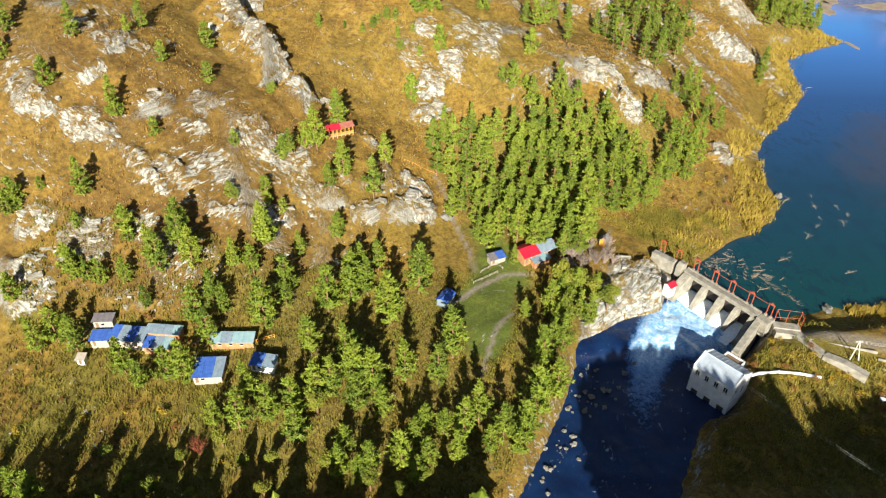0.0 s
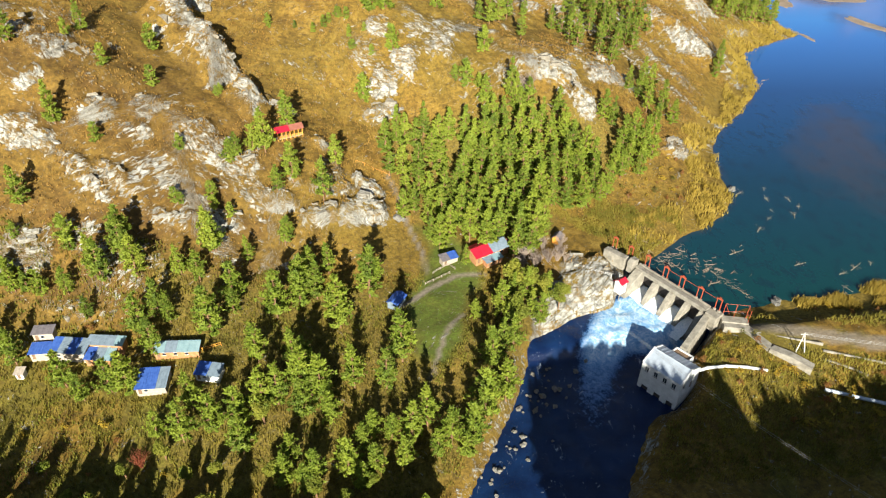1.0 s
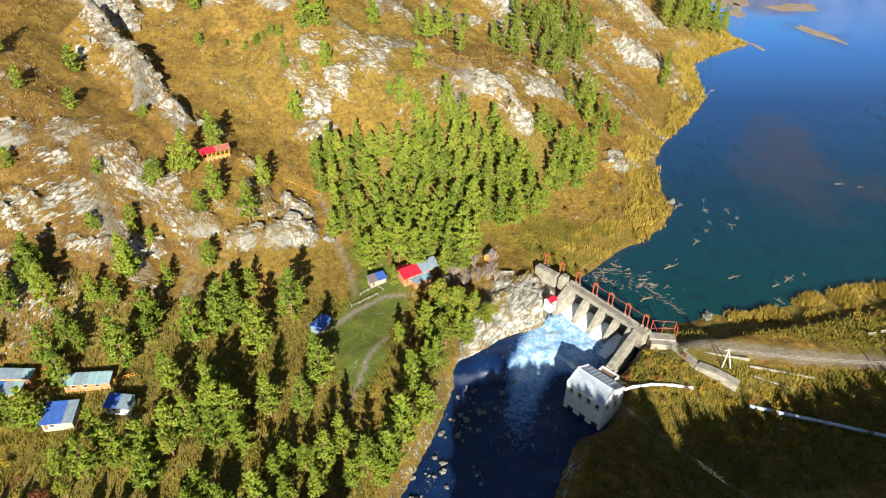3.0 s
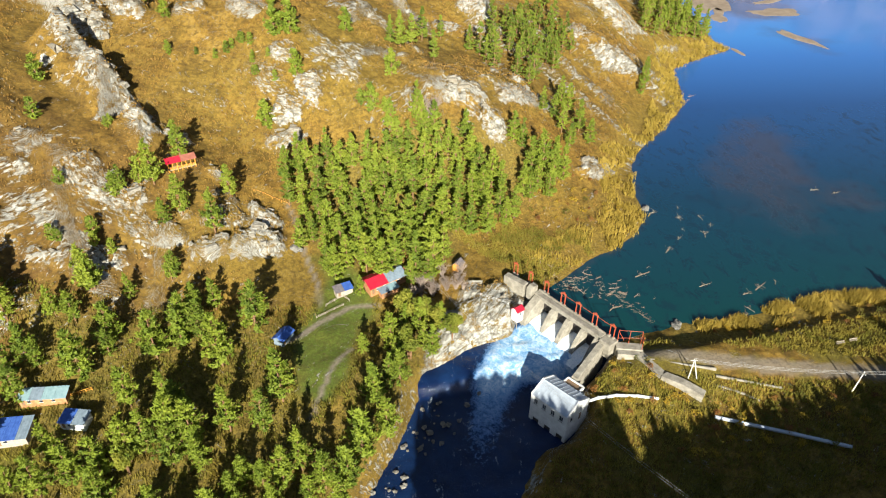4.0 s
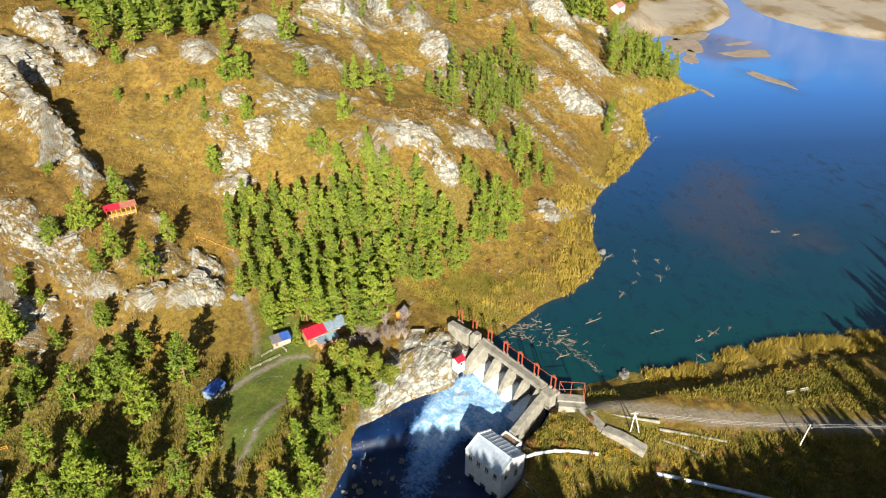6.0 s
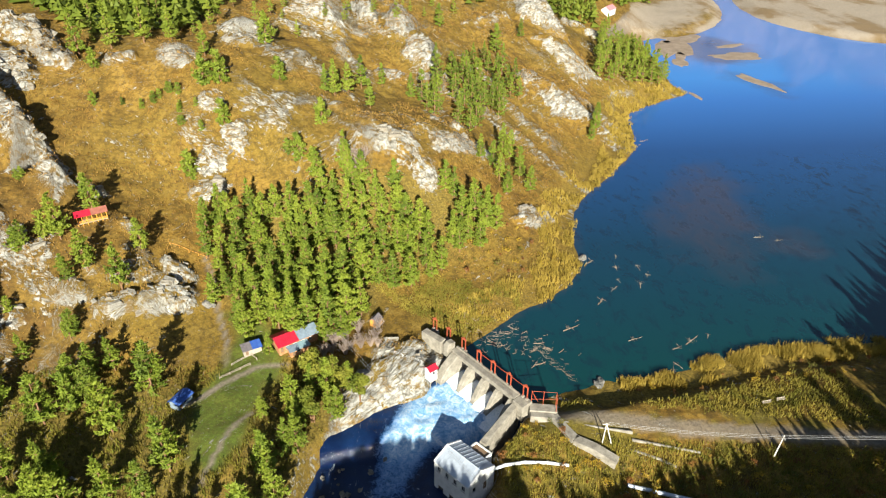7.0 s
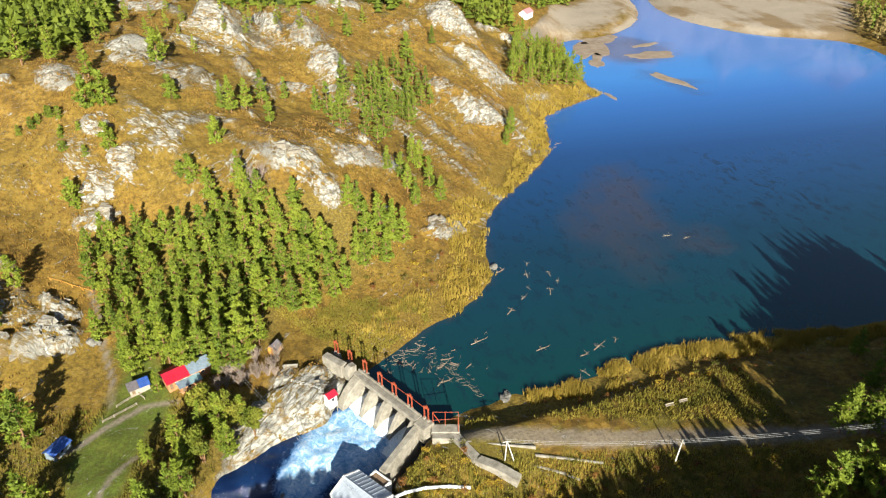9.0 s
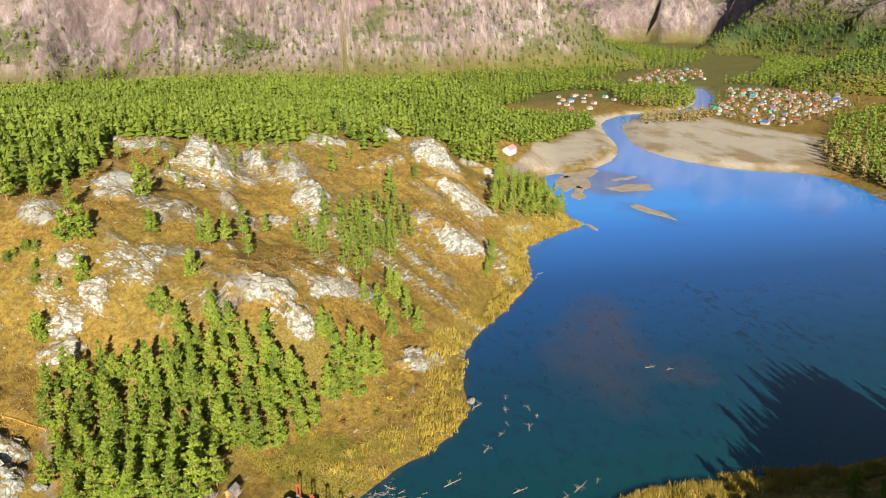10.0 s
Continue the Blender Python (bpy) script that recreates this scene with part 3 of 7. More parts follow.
def crag_lift(x, y):
    """Tilted wedges of rock below the rim, and how bare they are."""
    lift, bare = np.zeros(np.shape(x)), np.zeros(np.shape(x))
    for k, (cx, cy, half, front, back, turn, high) in enumerate(CRAGS):
        near = (abs(x - cx) < half + front + 6) & (abs(y - cy) < half + front + 6)
        if not near.any():
            continue
        c, s = math.cos(math.radians(turn)), math.sin(math.radians(turn))
        px, py = x[near], y[near]
        u, v = (px - cx) * c + (py - cy) * s, -(px - cx) * s + (py - cy) * c
        wob = fbm(px / 9, py / 9, 4, 211) - 0.5
        fold = fbm(u / 14 + 3, v / 5, 4, 217, True) - 0.5
        side = (u + 0.3 * v + 4 * wob) * (1 if k % 2 else -1)
        body = np.minimum(np.minimum(1 - np.where(side > 0, side / (0.7 * half), -side / (1.35 * half)), 1 + v / front), 1 - v / back) + 0.25 * wob
        body = np.clip(body, 0, 1)
        lift[near] = np.maximum(lift[near], high * (0.72 if back > 5 else 1.5) * np.minimum(body * 1.35, 1) * (0.86 + 0.4 * fold))
        bare[near] = np.maximum(bare[near], sstep(0.06, 0.34, body) * (1.05 + 0.6 * fold) * sstep(5, -3, v) * (sstep(-9, -2, v) if back < 5 else 1))
    return lift, np.clip(bare, 0, 1)


def scattered(x, y):
    """Small ledges that break through the turf in bands over the steeper slopes."""
    u, v = x * 0.74 - y * 0.67, x * 0.67 + y * 0.74
    bands = fbm(u / 26, v / 9, 4, 131)
    where = sstep(0.36, 0.62, fbm(x / 55, y / 55, 3, 137))
    slopes = np.maximum(sstep(-20, -50, x) * sstep(140, 160, y) * sstep(250, 225, y), sstep(232, 250, y) * sstep(470, 420, y) * (0.45 + 0.55 * sstep(-25, 0, x)))
    return sstep(0.40, 0.75, bands) * (0.35 + 0.65 * where) * slopes


def height(x, y, detail=True):
    x, y = np.asarray(x, float), np.asarray(y, float)
    box = sstep(-190, -140, x) * sstep(330, 250, x) * sstep(600, 480, y) * sstep(-170, -120, y)
    z = far_land(x, y)
    z = z + (near_land(x, y) - z) * box
    lake, river = signed(x, y, LAKE) + 2.4 * (fbm(x / 9, y / 9, 3, 29) - 0.5), signed(x, y, RIVER)
    if detail:
        lift, _ = outcrop_lift(x, y)
        lift = np.maximum(lift, crag_lift(x, y)[0])
        away = sstep(0, 12, lake) * sstep(-1, 6, river)
        steep = sstep(8, 30, z)
        z = z + lift * sstep(-3, 3, river) + 1.6 * scattered(x, y) * fbm(x / 4, y / 4, 3, 141, True)
        z = z + away * ((fbm(x / 14, y / 14, 4, 3) - 0.5) * (0.8 + 2.6 * steep) + (fbm(x / 3.5, y / 3.5, 3, 11) - 0.5) * (0.3 + 0.8 * steep))
    shore = 0.25 + 0.05 * np.clip(lake, 0, 40)
    cut = sstep(112, 122, x) * sstep(330, 300, x) * sstep(200, 185, y)
    rise = sstep(0, 14, lake) * (1 - cut) + sstep(7.5, 12.5, lake) * cut
    z = np.where(lake > 0, np.where(river > 4, np.where(lake < 25, np.maximum(shore + (z - shore) * rise, 0.22), z), shore + (z - shore) * sstep(0, 14, lake)), z)
    z = np.where(lake <= 0, 0.2 + np.maximum(lake * 0.22, -3.2), z)
    bank = -6.8
    z = np.where(river > 0, bank + (z - bank) * sstep(-0.5, 3.2 + 2.5 * vnoise(x / 6, y / 6, 8), river), np.where(lake > 0, -8.0, np.minimum(z, -3)))
    return z


def ground(x, y):
    """Height of the ground at one place."""
    return float(height(np.array([x], float), np.array([y], float))[0])
# ---- mesh helpers ----
def part(name, bm, material, parent=None, label="", smooth=False):
    me = bpy.data.meshes.new(name)
    bm.to_mesh(me)
    bm.free()
    me.materials.append(material)
    if smooth:
        me.polygons.foreach_set("use_smooth", [True] * len(me.polygons))
    ob = new(name, me)
    ob.parent = parent
    return tagged(ob, label)


def stick(verts, faces, p, q, ra, rb, sides=5):
    """A tapered round bar from p to q."""
    p, q = Vector(p), Vector(q)
    d = (q - p).normalized()
    u = d.orthogonal().normalized()
    v = d.cross(u)
    k = len(verts)
    for c, r in ((p, ra), (q, rb)):
        for i in range(sides):
            a = 2 * math.pi * i / sides
            verts.append(tuple(c + (u * math.cos(a) + v * math.sin(a)) * r))
    for i in range(sides):
        j = (i + 1) % sides
        faces.append((k + i, k + j, k + sides + j, k + sides + i))
    faces.append(tuple(k + sides + i for i in range(sides)))
    faces.append(tuple(k + sides - 1 - i for i in range(sides)))


def quads_object(name, verts, faces, material, parent=None, smooth=False):
    me = bpy.data.meshes.new(name)
    me.from_pydata(verts, [], faces)
    me.materials.append(material)
    if smooth:
        me.polygons.foreach_set("use_smooth", [True] * len(me.polygons))
    me.update()
    ob = new(name, me)
    ob.parent = parent
    return ob


def grid_faces(nx, ny):
    i = np.arange(nx * ny).reshape(ny, nx)
    return np.stack([i[:-1, :-1], i[:-1, 1:], i[1:, 1:], i[1:, :-1]], -1).reshape(-1, 4)


def grid_object(name, xs, ys, zs, material, keep=None, smooth=True):
    """A sheet over grid lines xs and ys; keep: a mask of its cells."""
    nx, ny = len(xs), len(ys)
    gx, gy = np.meshgrid(xs, ys)
    faces = grid_faces(nx, ny)
    verts = np.stack([gx.ravel(), gy.ravel(), np.asarray(zs).ravel()], -1)
    if keep is not None:
        faces = faces[np.asarray(keep).ravel()]
        used = np.unique(faces)
        back = np.zeros(len(verts), int)
        back[used] = np.arange(len(used))
        verts, faces = verts[used], back[faces]
    return quads_object(name, verts.tolist(), faces.tolist(), material, None, smooth)


def spread(a, b, step, lo, hi, grow=1.055, back=None):
    """Grid lines, step apart from a to b and ever wider out to lo and hi."""
    mid = list(np.arange(a, b + step / 2, step))
    s, p = step, mid[0]
    while p > lo:
        s *= back or grow
        p -= s
        mid.insert(0, p)
    s, p = step, mid[-1]
    while p < hi:
        s *= grow
        p += s
        mid.append(p)
    return np.array(mid)


TABLELAND = [(-420, 330), (-110, 340), (-70, 318), (-46, 307), (-22, 312), (-20, 366), (-30, 404), (-6, 424), (16, 416), (40, 408), (66, 416), (98, 446), (112, 420), (124, 430), (134, 470), (150, 490), (190, 535), (228, 560), (262, 640), (330, 700), (300, 790), (200, 800), (60, 850), (-200, 870), (-420, 860)]


# ---- the ground, one sheet to the horizon ----
gx_lines, gy_lines = spread(-130, 250, 1.3, -2600, 3600, 1.024, 1.032), spread(84, 470, 1.3, -900, 4300, 1.02, 1.07)
GX, GY = np.meshgrid(gx_lines, gy_lines)
GZ = height(GX.ravel(), GY.ravel()).reshape(GX.shape)
ground_ob = tagged(grid_object("ground", gx_lines, gy_lines, GZ, HILL), "autumn hillside of ochre grass and pale rock outcrops", "ground", kind="structure")


def set_mask(ob, name, values):
    a = ob.data.attributes.new(name, "FLOAT", "POINT")
    a.data.foreach_set("value", np.asarray(values, np.float32).ravel())


fx, fy, fz = GX.ravel(), GY.ravel(), GZ.ravel()
LAKE_D, RIVER_D = signed(fx, fy, LAKE), signed(fx, fy, RIVER)
_, bare = outcrop_lift(fx, fy)
near_box = sstep(-220, -150, fx) * sstep(320, 260, fx) * sstep(620, 520, fy)
gz_y, gz_x = np.gradient(GZ, gy_lines, gx_lines)
steep_mask = sstep(0.95, 1.5, np.hypot(gz_x, gz_y)).ravel()
ROAD = [(101, 140), (109, 137.6), (123, 134.8), (136, 132), (159, 127.8), (177, 124), (205, 118), (260, 112)]
TRAIL = [(-1.4, 207), (2.7, 198), (4.6, 190), (7.4, 182), (10.9, 173), (11.2, 165)]
TRACK = [(2, 150), (7, 153), (13, 158.3), (20.4, 163), (29, 163.5)]
LANE = [(12, 124), (14.3, 132), (16.8, 140), (21.7, 146.5)]
GREENS = [(7, 132), (4, 152), (9, 160), (13, 176), (8, 186), (16, 184), (22, 182), (28, 168), (29, 160), (23, 149), (22, 136), (15, 127)]
LOW_FLOOR = [(-67, 157), (-42, 158), (-7, 158), (2, 158), (7, 134), (18, 121), (26, 150), (43, 163), (53, 160), (40, 141), (32, 121), (20, 103), (4, 90), (-48, 100), (-57, 118), (-66, 141)]
MID_FLOOR = [(-4, 226), (40, 236), (62, 240), (105, 238), (86, 216), (58, 198), (54, 183), (8, 190), (3, 201)]
GRAVEL = [(262, 540), (325, 590), (382, 655), (420, 770), (440, 820), (400, 800), (360, 700), (300, 640), (255, 600)]
GRAVEL_FAR = [(398, 630), (418, 709), (446, 776), (488, 814), (557, 802), (556, 714), (592, 622), (522, 537), (495, 500), (469, 516), (436, 532), (408, 578)]
road_d, trail_d = line_distance(fx, fy, ROAD)[0], line_distance(fx, fy, TRAIL)[0]
track_d, lane_d = line_distance(fx, fy, TRACK)[0], line_distance(fx, fy, LANE)[0]
ragged = fbm(fx / 5, fy / 5, 3, 77) - 0.5
bank_rock = sstep(13, 9, RIVER_D + 6 * ragged) * (fx < 78) * (fy > 138) * (fx > 42)
bare = bare * (1 - 0.2 * (fx < -15) * (fy < 240))
bare = np.maximum(np.maximum(bare, 0.72 * scattered(fx, fy)), crag_lift(fx, fy)[1])
set_mask(ground_ob, "rock", np.clip(np.maximum(np.maximum(bare, steep_mask * near_box * np.where((RIVER_D < 14) & (fy < 140), 0.3, 1.0)), np.maximum(sstep(5, 2.5, RIVER_D) * np.where((fx > 45) & (fy > 138), 1.0, 0.42), bank_rock)), 0, 1))
set_mask(ground_ob, "reed", np.maximum(sstep(20, 9, LAKE_D + 8 * ragged) * (fy > 176) * (fy < 460) * (fx < 260) * 0.42, sstep(9, 5, LAKE_D) * (fy < 176) * (fx > 118) * (fx < 330) * 0.9))
set_mask(ground_ob, "green", np.clip(sstep(3, -3, signed(fx, fy, GREENS) + 5 * ragged) + 0.55 * sstep(6, -6, signed(fx, fy, LOW_FLOOR)) * sstep(0.0, 0.2, ragged) + 0.5 * (fx < -30) * (fy < 140) * sstep(-0.15, 0.15, fbm(fx / 14, fy / 14, 3, 88) - 0.5) + 0.4 * (fx > 86) * (fy < 150) * (RIVER_D > 4) * sstep(-0.1, 0.2, ragged), 0, 1))
set_mask(ground_ob, "heath", np.clip(sstep(-10, -50, fx + 30 * ragged) * sstep(135, 150, fy) * (0.25 + 0.75 * sstep(250, 200, fy)) * (0.55 + 0.45 * sstep(0.38, 0.6, fbm(fx / 40, fy / 40, 4, 171))), 0, 1))
set_mask(ground_ob, "litter", np.clip(0.85 * sstep(5, -4, signed(fx, fy, LOW_FLOOR) + 6 * ragged) * sstep(3, -2, -signed(fx, fy, GREENS)) + 0.8 * sstep(4, -4, signed(fx, fy, MID_FLOOR)), 0, 1))
set_mask(ground_ob, "path", np.clip(np.maximum.reduce([sstep(7, 4.5, line_distance(fx, fy, [(236, 530), (252, 548), (290, 612), (312, 640), (350, 664)])[0]), 0.85 * sstep(3.0, 1.9, road_d + 2.0 * ragged), sstep(0.9, 0.3, trail_d), sstep(1.2, 0.5, track_d), sstep(0.9, 0.3, lane_d)]), 0, 1))
sand = np.maximum(sstep(18, -10, signed(fx, fy, GRAVEL) + 30 * ragged), sstep(14, -6, signed(fx, fy, GRAVEL_FAR) + 14 * ragged))
set_mask(ground_ob, "sand", np.clip(np.maximum(sand, sstep(9, 3, LAKE_D) * (fy > 560)) * (fz < 12), 0, 1))
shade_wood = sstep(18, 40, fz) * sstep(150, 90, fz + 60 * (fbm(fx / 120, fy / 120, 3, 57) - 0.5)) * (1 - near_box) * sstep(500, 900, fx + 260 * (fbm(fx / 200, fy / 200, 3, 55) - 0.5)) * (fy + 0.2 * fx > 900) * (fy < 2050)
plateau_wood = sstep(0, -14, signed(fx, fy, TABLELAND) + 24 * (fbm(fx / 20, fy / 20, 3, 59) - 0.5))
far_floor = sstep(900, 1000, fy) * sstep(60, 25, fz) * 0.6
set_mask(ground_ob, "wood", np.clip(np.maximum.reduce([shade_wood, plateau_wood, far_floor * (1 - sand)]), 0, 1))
set_mask(ground_ob, "crag", np.clip(sstep(950, 1150, fy + 0.25 * fx) * sstep(18, 60, fz) * (1 - 0.9 * shade_wood), 0, 1))

# ---- water ----
lx, ly = spread(70, 300, 4, -10, 1150, 1.03), spread(140, 420, 4, 120, 1650, 1.03)
LXX, LYY = np.meshgrid((lx[1:] + lx[:-1]) / 2, (ly[1:] + ly[:-1]) / 2)
lake_keep = signed(LXX.ravel(), LYY.ravel(), LAKE) < 18
lake_keep &= ((LXX.ravel() - 78.6) * 0.737 + (LYY.ravel() - 162.1) * 0.674) > 3.4
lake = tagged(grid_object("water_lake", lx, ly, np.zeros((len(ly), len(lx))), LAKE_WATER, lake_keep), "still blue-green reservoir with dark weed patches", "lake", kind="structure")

# Brown shoals and belts of weed that show through the water.
SHOAL = [(214, 300), (224, 278), (212, 236), (188, 206), (172, 220), (174, 252), (194, 278)]
SHOAL_SMALL = [(211, 238), (224, 232), (221, 223), (206, 227)]
SHOAL_HEAD = [(270, 500), (292, 470), (320, 468), (352, 508), (312, 556), (280, 540)]
SHOAL_BAR = [(298, 456), (320, 424), (308, 404), (290, 440)]
WEED_BELT = [(262, 312), (290, 262), (300, 238), (272, 222), (250, 234), (256, 270)]
lv = np.array([v.co for v in lake.data.vertices])
shoals = [sstep(16, -18, signed(lv[:, 0], lv[:, 1], p) + 26 * (fbm(lv[:, 0] / 22, lv[:, 1] / 22, 4, 83) - 0.5)) for p in (SHOAL, SHOAL_SMALL, SHOAL_HEAD, SHOAL_BAR)]
set_mask(lake, "shoal", np.maximum.reduce(shoals + [0.5 * sstep(-5, -1, signed(lv[:, 0], lv[:, 1], LAKE)) * (lv[:, 1] > 178)]))
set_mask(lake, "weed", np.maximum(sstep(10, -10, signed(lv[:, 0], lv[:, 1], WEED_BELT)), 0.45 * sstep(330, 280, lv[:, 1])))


def river_level(x, y):
    """The stream below the dam falls from its pool."""
    return np.interp(y - 0.12 * (x - 64), [60, 110, 130, 137.5, 140.5, 143, 150], [-7.4, -6.6, -6.0, -5.6, -2.6, -1.9, -1.5])


rx, ry = np.arange(-30, 105, 1.0), np.arange(-20, 172, 1.0)
RXX, RYY = np.meshgrid((rx[1:] + rx[:-1]) / 2, (ry[1:] + ry[:-1]) / 2)
river_keep = (signed(RXX.ravel(), RYY.ravel(), RIVER) < 4) & (((RXX.ravel() - 78.6) * 0.737 + (RYY.ravel() - 162.1) * 0.674) < 1.0)
RX, RY = np.meshgrid(rx, ry)
river = tagged(grid_object("water_river", rx, ry, river_level(RX, RY) + (0.45 + 0.7 * sstep(134, 146, RY)) * (fbm(RX / 3, RY / 3, 4, 61) - 0.5), RIVER_WATER, river_keep), "dark blue mountain river below the dam", "river", kind="structure")
FOAM = [(80, 161), (95, 147), (88, 139), (80, 138), (70, 138), (66, 132), (59, 116), (51, 106), (52, 122), (55, 134), (57, 142), (62, 151), (72, 158)]
rv = np.array([v.co for v in river.data.vertices])
# Foam thins downstream; the fade also paints in the shade over that stretch.
set_mask(river, "foam", sstep(3.0, -3.5, signed(rv[:, 0], rv[:, 1], FOAM)) * np.interp(rv[:, 1] - 0.12 * (rv[:, 0] - 64), [108, 122, 134, 138, 141, 144, 150, 156], [0.05, 0.4, 0.65, 0.95, 1.15, 0.85, 0.95, 1.5]))

# ---- building helpers ----
def box(bm, lo, hi, m=Matrix.Identity(4), bevel=0.0):
    mid, size = [(a + b) / 2 for a, b in zip(lo, hi)], [b - a for a, b in zip(lo, hi)]
    made = bmesh.ops.create_cube(bm, size=1, matrix=m @ Matrix.Translation(mid) @ Matrix.Diagonal((*size, 1)))["verts"]
    if bevel:
        bmesh.ops.bevel(bm, geom=list({e for v in made for e in v.link_edges}), offset=bevel, segments=1, affect="EDGES")


def slab(bm, profile, a, b, m=Matrix.Identity(4)):
    """A profile in the (y, z) plane, pushed from x = a to x = b."""
    rows = [[bm.verts.new(m @ Vector((x, y, z))) for y, z in profile] for x in (a, b)]
    n = len(profile)
    for i in range(n):
        j = (i + 1) % n
        bm.faces.new((rows[0][i], rows[0][j], rows[1][j], rows[1][i]))
    bm.faces.new(rows[0][::-1])
    bm.faces.new(rows[1])
    bmesh.ops.recalc_face_normals(bm, faces=bm.faces)


def bar(bm, p, q, r, sides=6, r2=None):
    verts, faces = [], []
    stick(verts, faces, p, q, r, r if r2 is None else r2, sides)
    made = [bm.verts.new(v) for v in verts]
    for f in faces:
        bm.faces.new([made[i] for i in f])


def wall(bm, length, z0, z1, thick, holes, m):
    """A wall along x from 0 to length, its outside at y = 0, with holes (x0, z0, x1, z1) right through."""
    xs = sorted({0, length, *[h[0] for h in holes], *[h[2] for h in holes]})
    zs = sorted({z0, z1, *[h[1] for h in holes], *[h[3] for h in holes]})
    for xa, xb in zip(xs, xs[1:]):
        run = None
        for za, zb in zip(zs, zs[1:]):
            mx, mz = (xa + xb) / 2, (za + zb) / 2
            if any(h[0] < mx < h[2] and h[1] < mz < h[3] for h in holes):
                if run:
                    box(bm, (xa, 0, run[0]), (xb, thick, run[1]), m)
                run = None
            else:
                run = (run[0], zb) if run else (za, zb)
        if run:
            box(bm, (xa, 0, run[0]), (xb, thick, run[1]), m)


def thing(name, m, label, category, group="", kind=""):
    ob = tagged(new(name), label, category, group, kind)
    ob.matrix_basis = m
    return ob


# ---- the dam: local x along the crest, y upstream ----
DAM = pose(78.3, 162.6, 0, 0, 0, -54.9)
dam = thing("dam", DAM, "weathered concrete dam with four open spillway bays", "dam")
bm = bmesh.new()
box(bm, (-2.5, 0.8, 5.75), (23.6, 3.3, 6.35), bevel=0.06)
part("deck", bm, CONCRETE, dam)
bm = bmesh.new()
box(bm, (-2.5, 2.75, 6.352), (23.6, 3.25, 6.72), bevel=0.04)
part("kerb", bm, CONCRETE, dam)
bm = bmesh.new()
box(bm, (-0.5, 0.82, 5.0), (23.2, 1.25, 5.748))
part("edge_beam", bm, CONCRETE, dam)
PIER = [(3.7, -6), (3.9, 4.4), (3.3, 5.0), (0.5, 5.0), (-0.2, 4.5), (-2.0, 2.0), (-3.6, -1.0), (-4.3, -3.0), (-4.6, -6)]
for k, (a, b) in enumerate(((5.0, 6.5), (11.0, 12.6), (16.7, 18.1), (21.8, 23.3))):
    bm = bmesh.new()
    slab(bm, PIER, a, b)
    bmesh.ops.bevel(bm, geom=[e for e in bm.edges if abs((e.verts[0].co - e.verts[1].co).x) < 0.01], offset=0.12, segments=1, affect="EDGES")
    part("pier", bm, CONCRETE, dam)
bm = bmesh.new()
slab(bm, [(4.5, -6), (4.5, 6.0), (0.4, 5.9), (-0.8, 5.2), (-3.4, 3.2), (-5.8, 0.2), (-6.8, -6)], -2.2, 0.7)
bmesh.ops.bevel(bm, geom=[e for e in bm.edges if abs((e.verts[0].co - e.verts[1].co).x) < 0.01], offset=0.2, segments=1, affect="EDGES")
part("abutment", bm, CONCRETE, dam)
BAYS = [(0.7, 5.0), (6.5, 11.0), (12.6, 16.7), (18.1, 21.8)]
SPILL = [(3.0, -0.7), (1.0, -0.75), (-0.9, -0.9), (-2.4, -1.2), (-3.8, -1.75), (-5.0, -2.4)]
for k, (a, b) in enumerate(BAYS):
    bm = bmesh.new()
    slab(bm, SPILL + [(-5.0, -6.5), (3.0, -6.5)], a, b)
    part("spillway", bm, WET_CONCRETE, dam)
    bm = bmesh.new()
    box(bm, (a + 0.05, 2.2, 1.15 if k < 3 else -0.9), (b - 0.05, 2.38, 4.9))
    gate = part("sluice_gate", bm, DARK_STEEL, dam, "dark steel sluice gate")
    for i in range(5):
        bm = bmesh.new()
        box(bm, (a + 0.05, 2.1, 1.5 + 0.75 * i), (b - 0.05, 2.198, 1.62 + 0.75 * i))
        part("stiffener", bm, DARK_STEEL, gate)


def white_water(name, a, b, top, label):
    """A sheet of falling water that breaks up as it slides down a bay."""
    line = [(y, z + top) for y, z in SPILL] + [(-5.9, -2.3), (-7.5, -2.8)]
    xs = np.linspace(a, b, 13)
    verts, faces = [], []
    rows = []
    for i in range(len(line) - 1):
        for f in np.linspace(0, 1, 5)[: 4 if i < len(line) - 2 else 5]:
            rows.append((line[i][0] + (line[i + 1][0] - line[i][0]) * f, line[i][1] + (line[i + 1][1] - line[i][1]) * f))
    for r, (y, z) in enumerate(rows):
        for x in xs:
            verts.append((float(x), y, z + 0.32 * float(fbm(np.array(x * 1.6), np.array(y * 0.5 + 3), 3, 31)) * min(1, r / 8)))
    faces = grid_faces(len(xs), len(rows)).tolist()
    ob = quads_object(name, verts, faces, FALLING_WATER, None, True)
    ob.matrix_basis = DAM
    return tagged(ob, label, "water", kind="structure")


for a, b in BAYS[:3]:
    white_water("water_fall", a + 0.01, b - 0.01, 0.35, "white water racing down a spillway bay")
white_water("water_trickle", BAYS[3][0] + 0.01, BAYS[3][1] - 0.01, 0.08, "thin dark sheet of water in a closed bay")

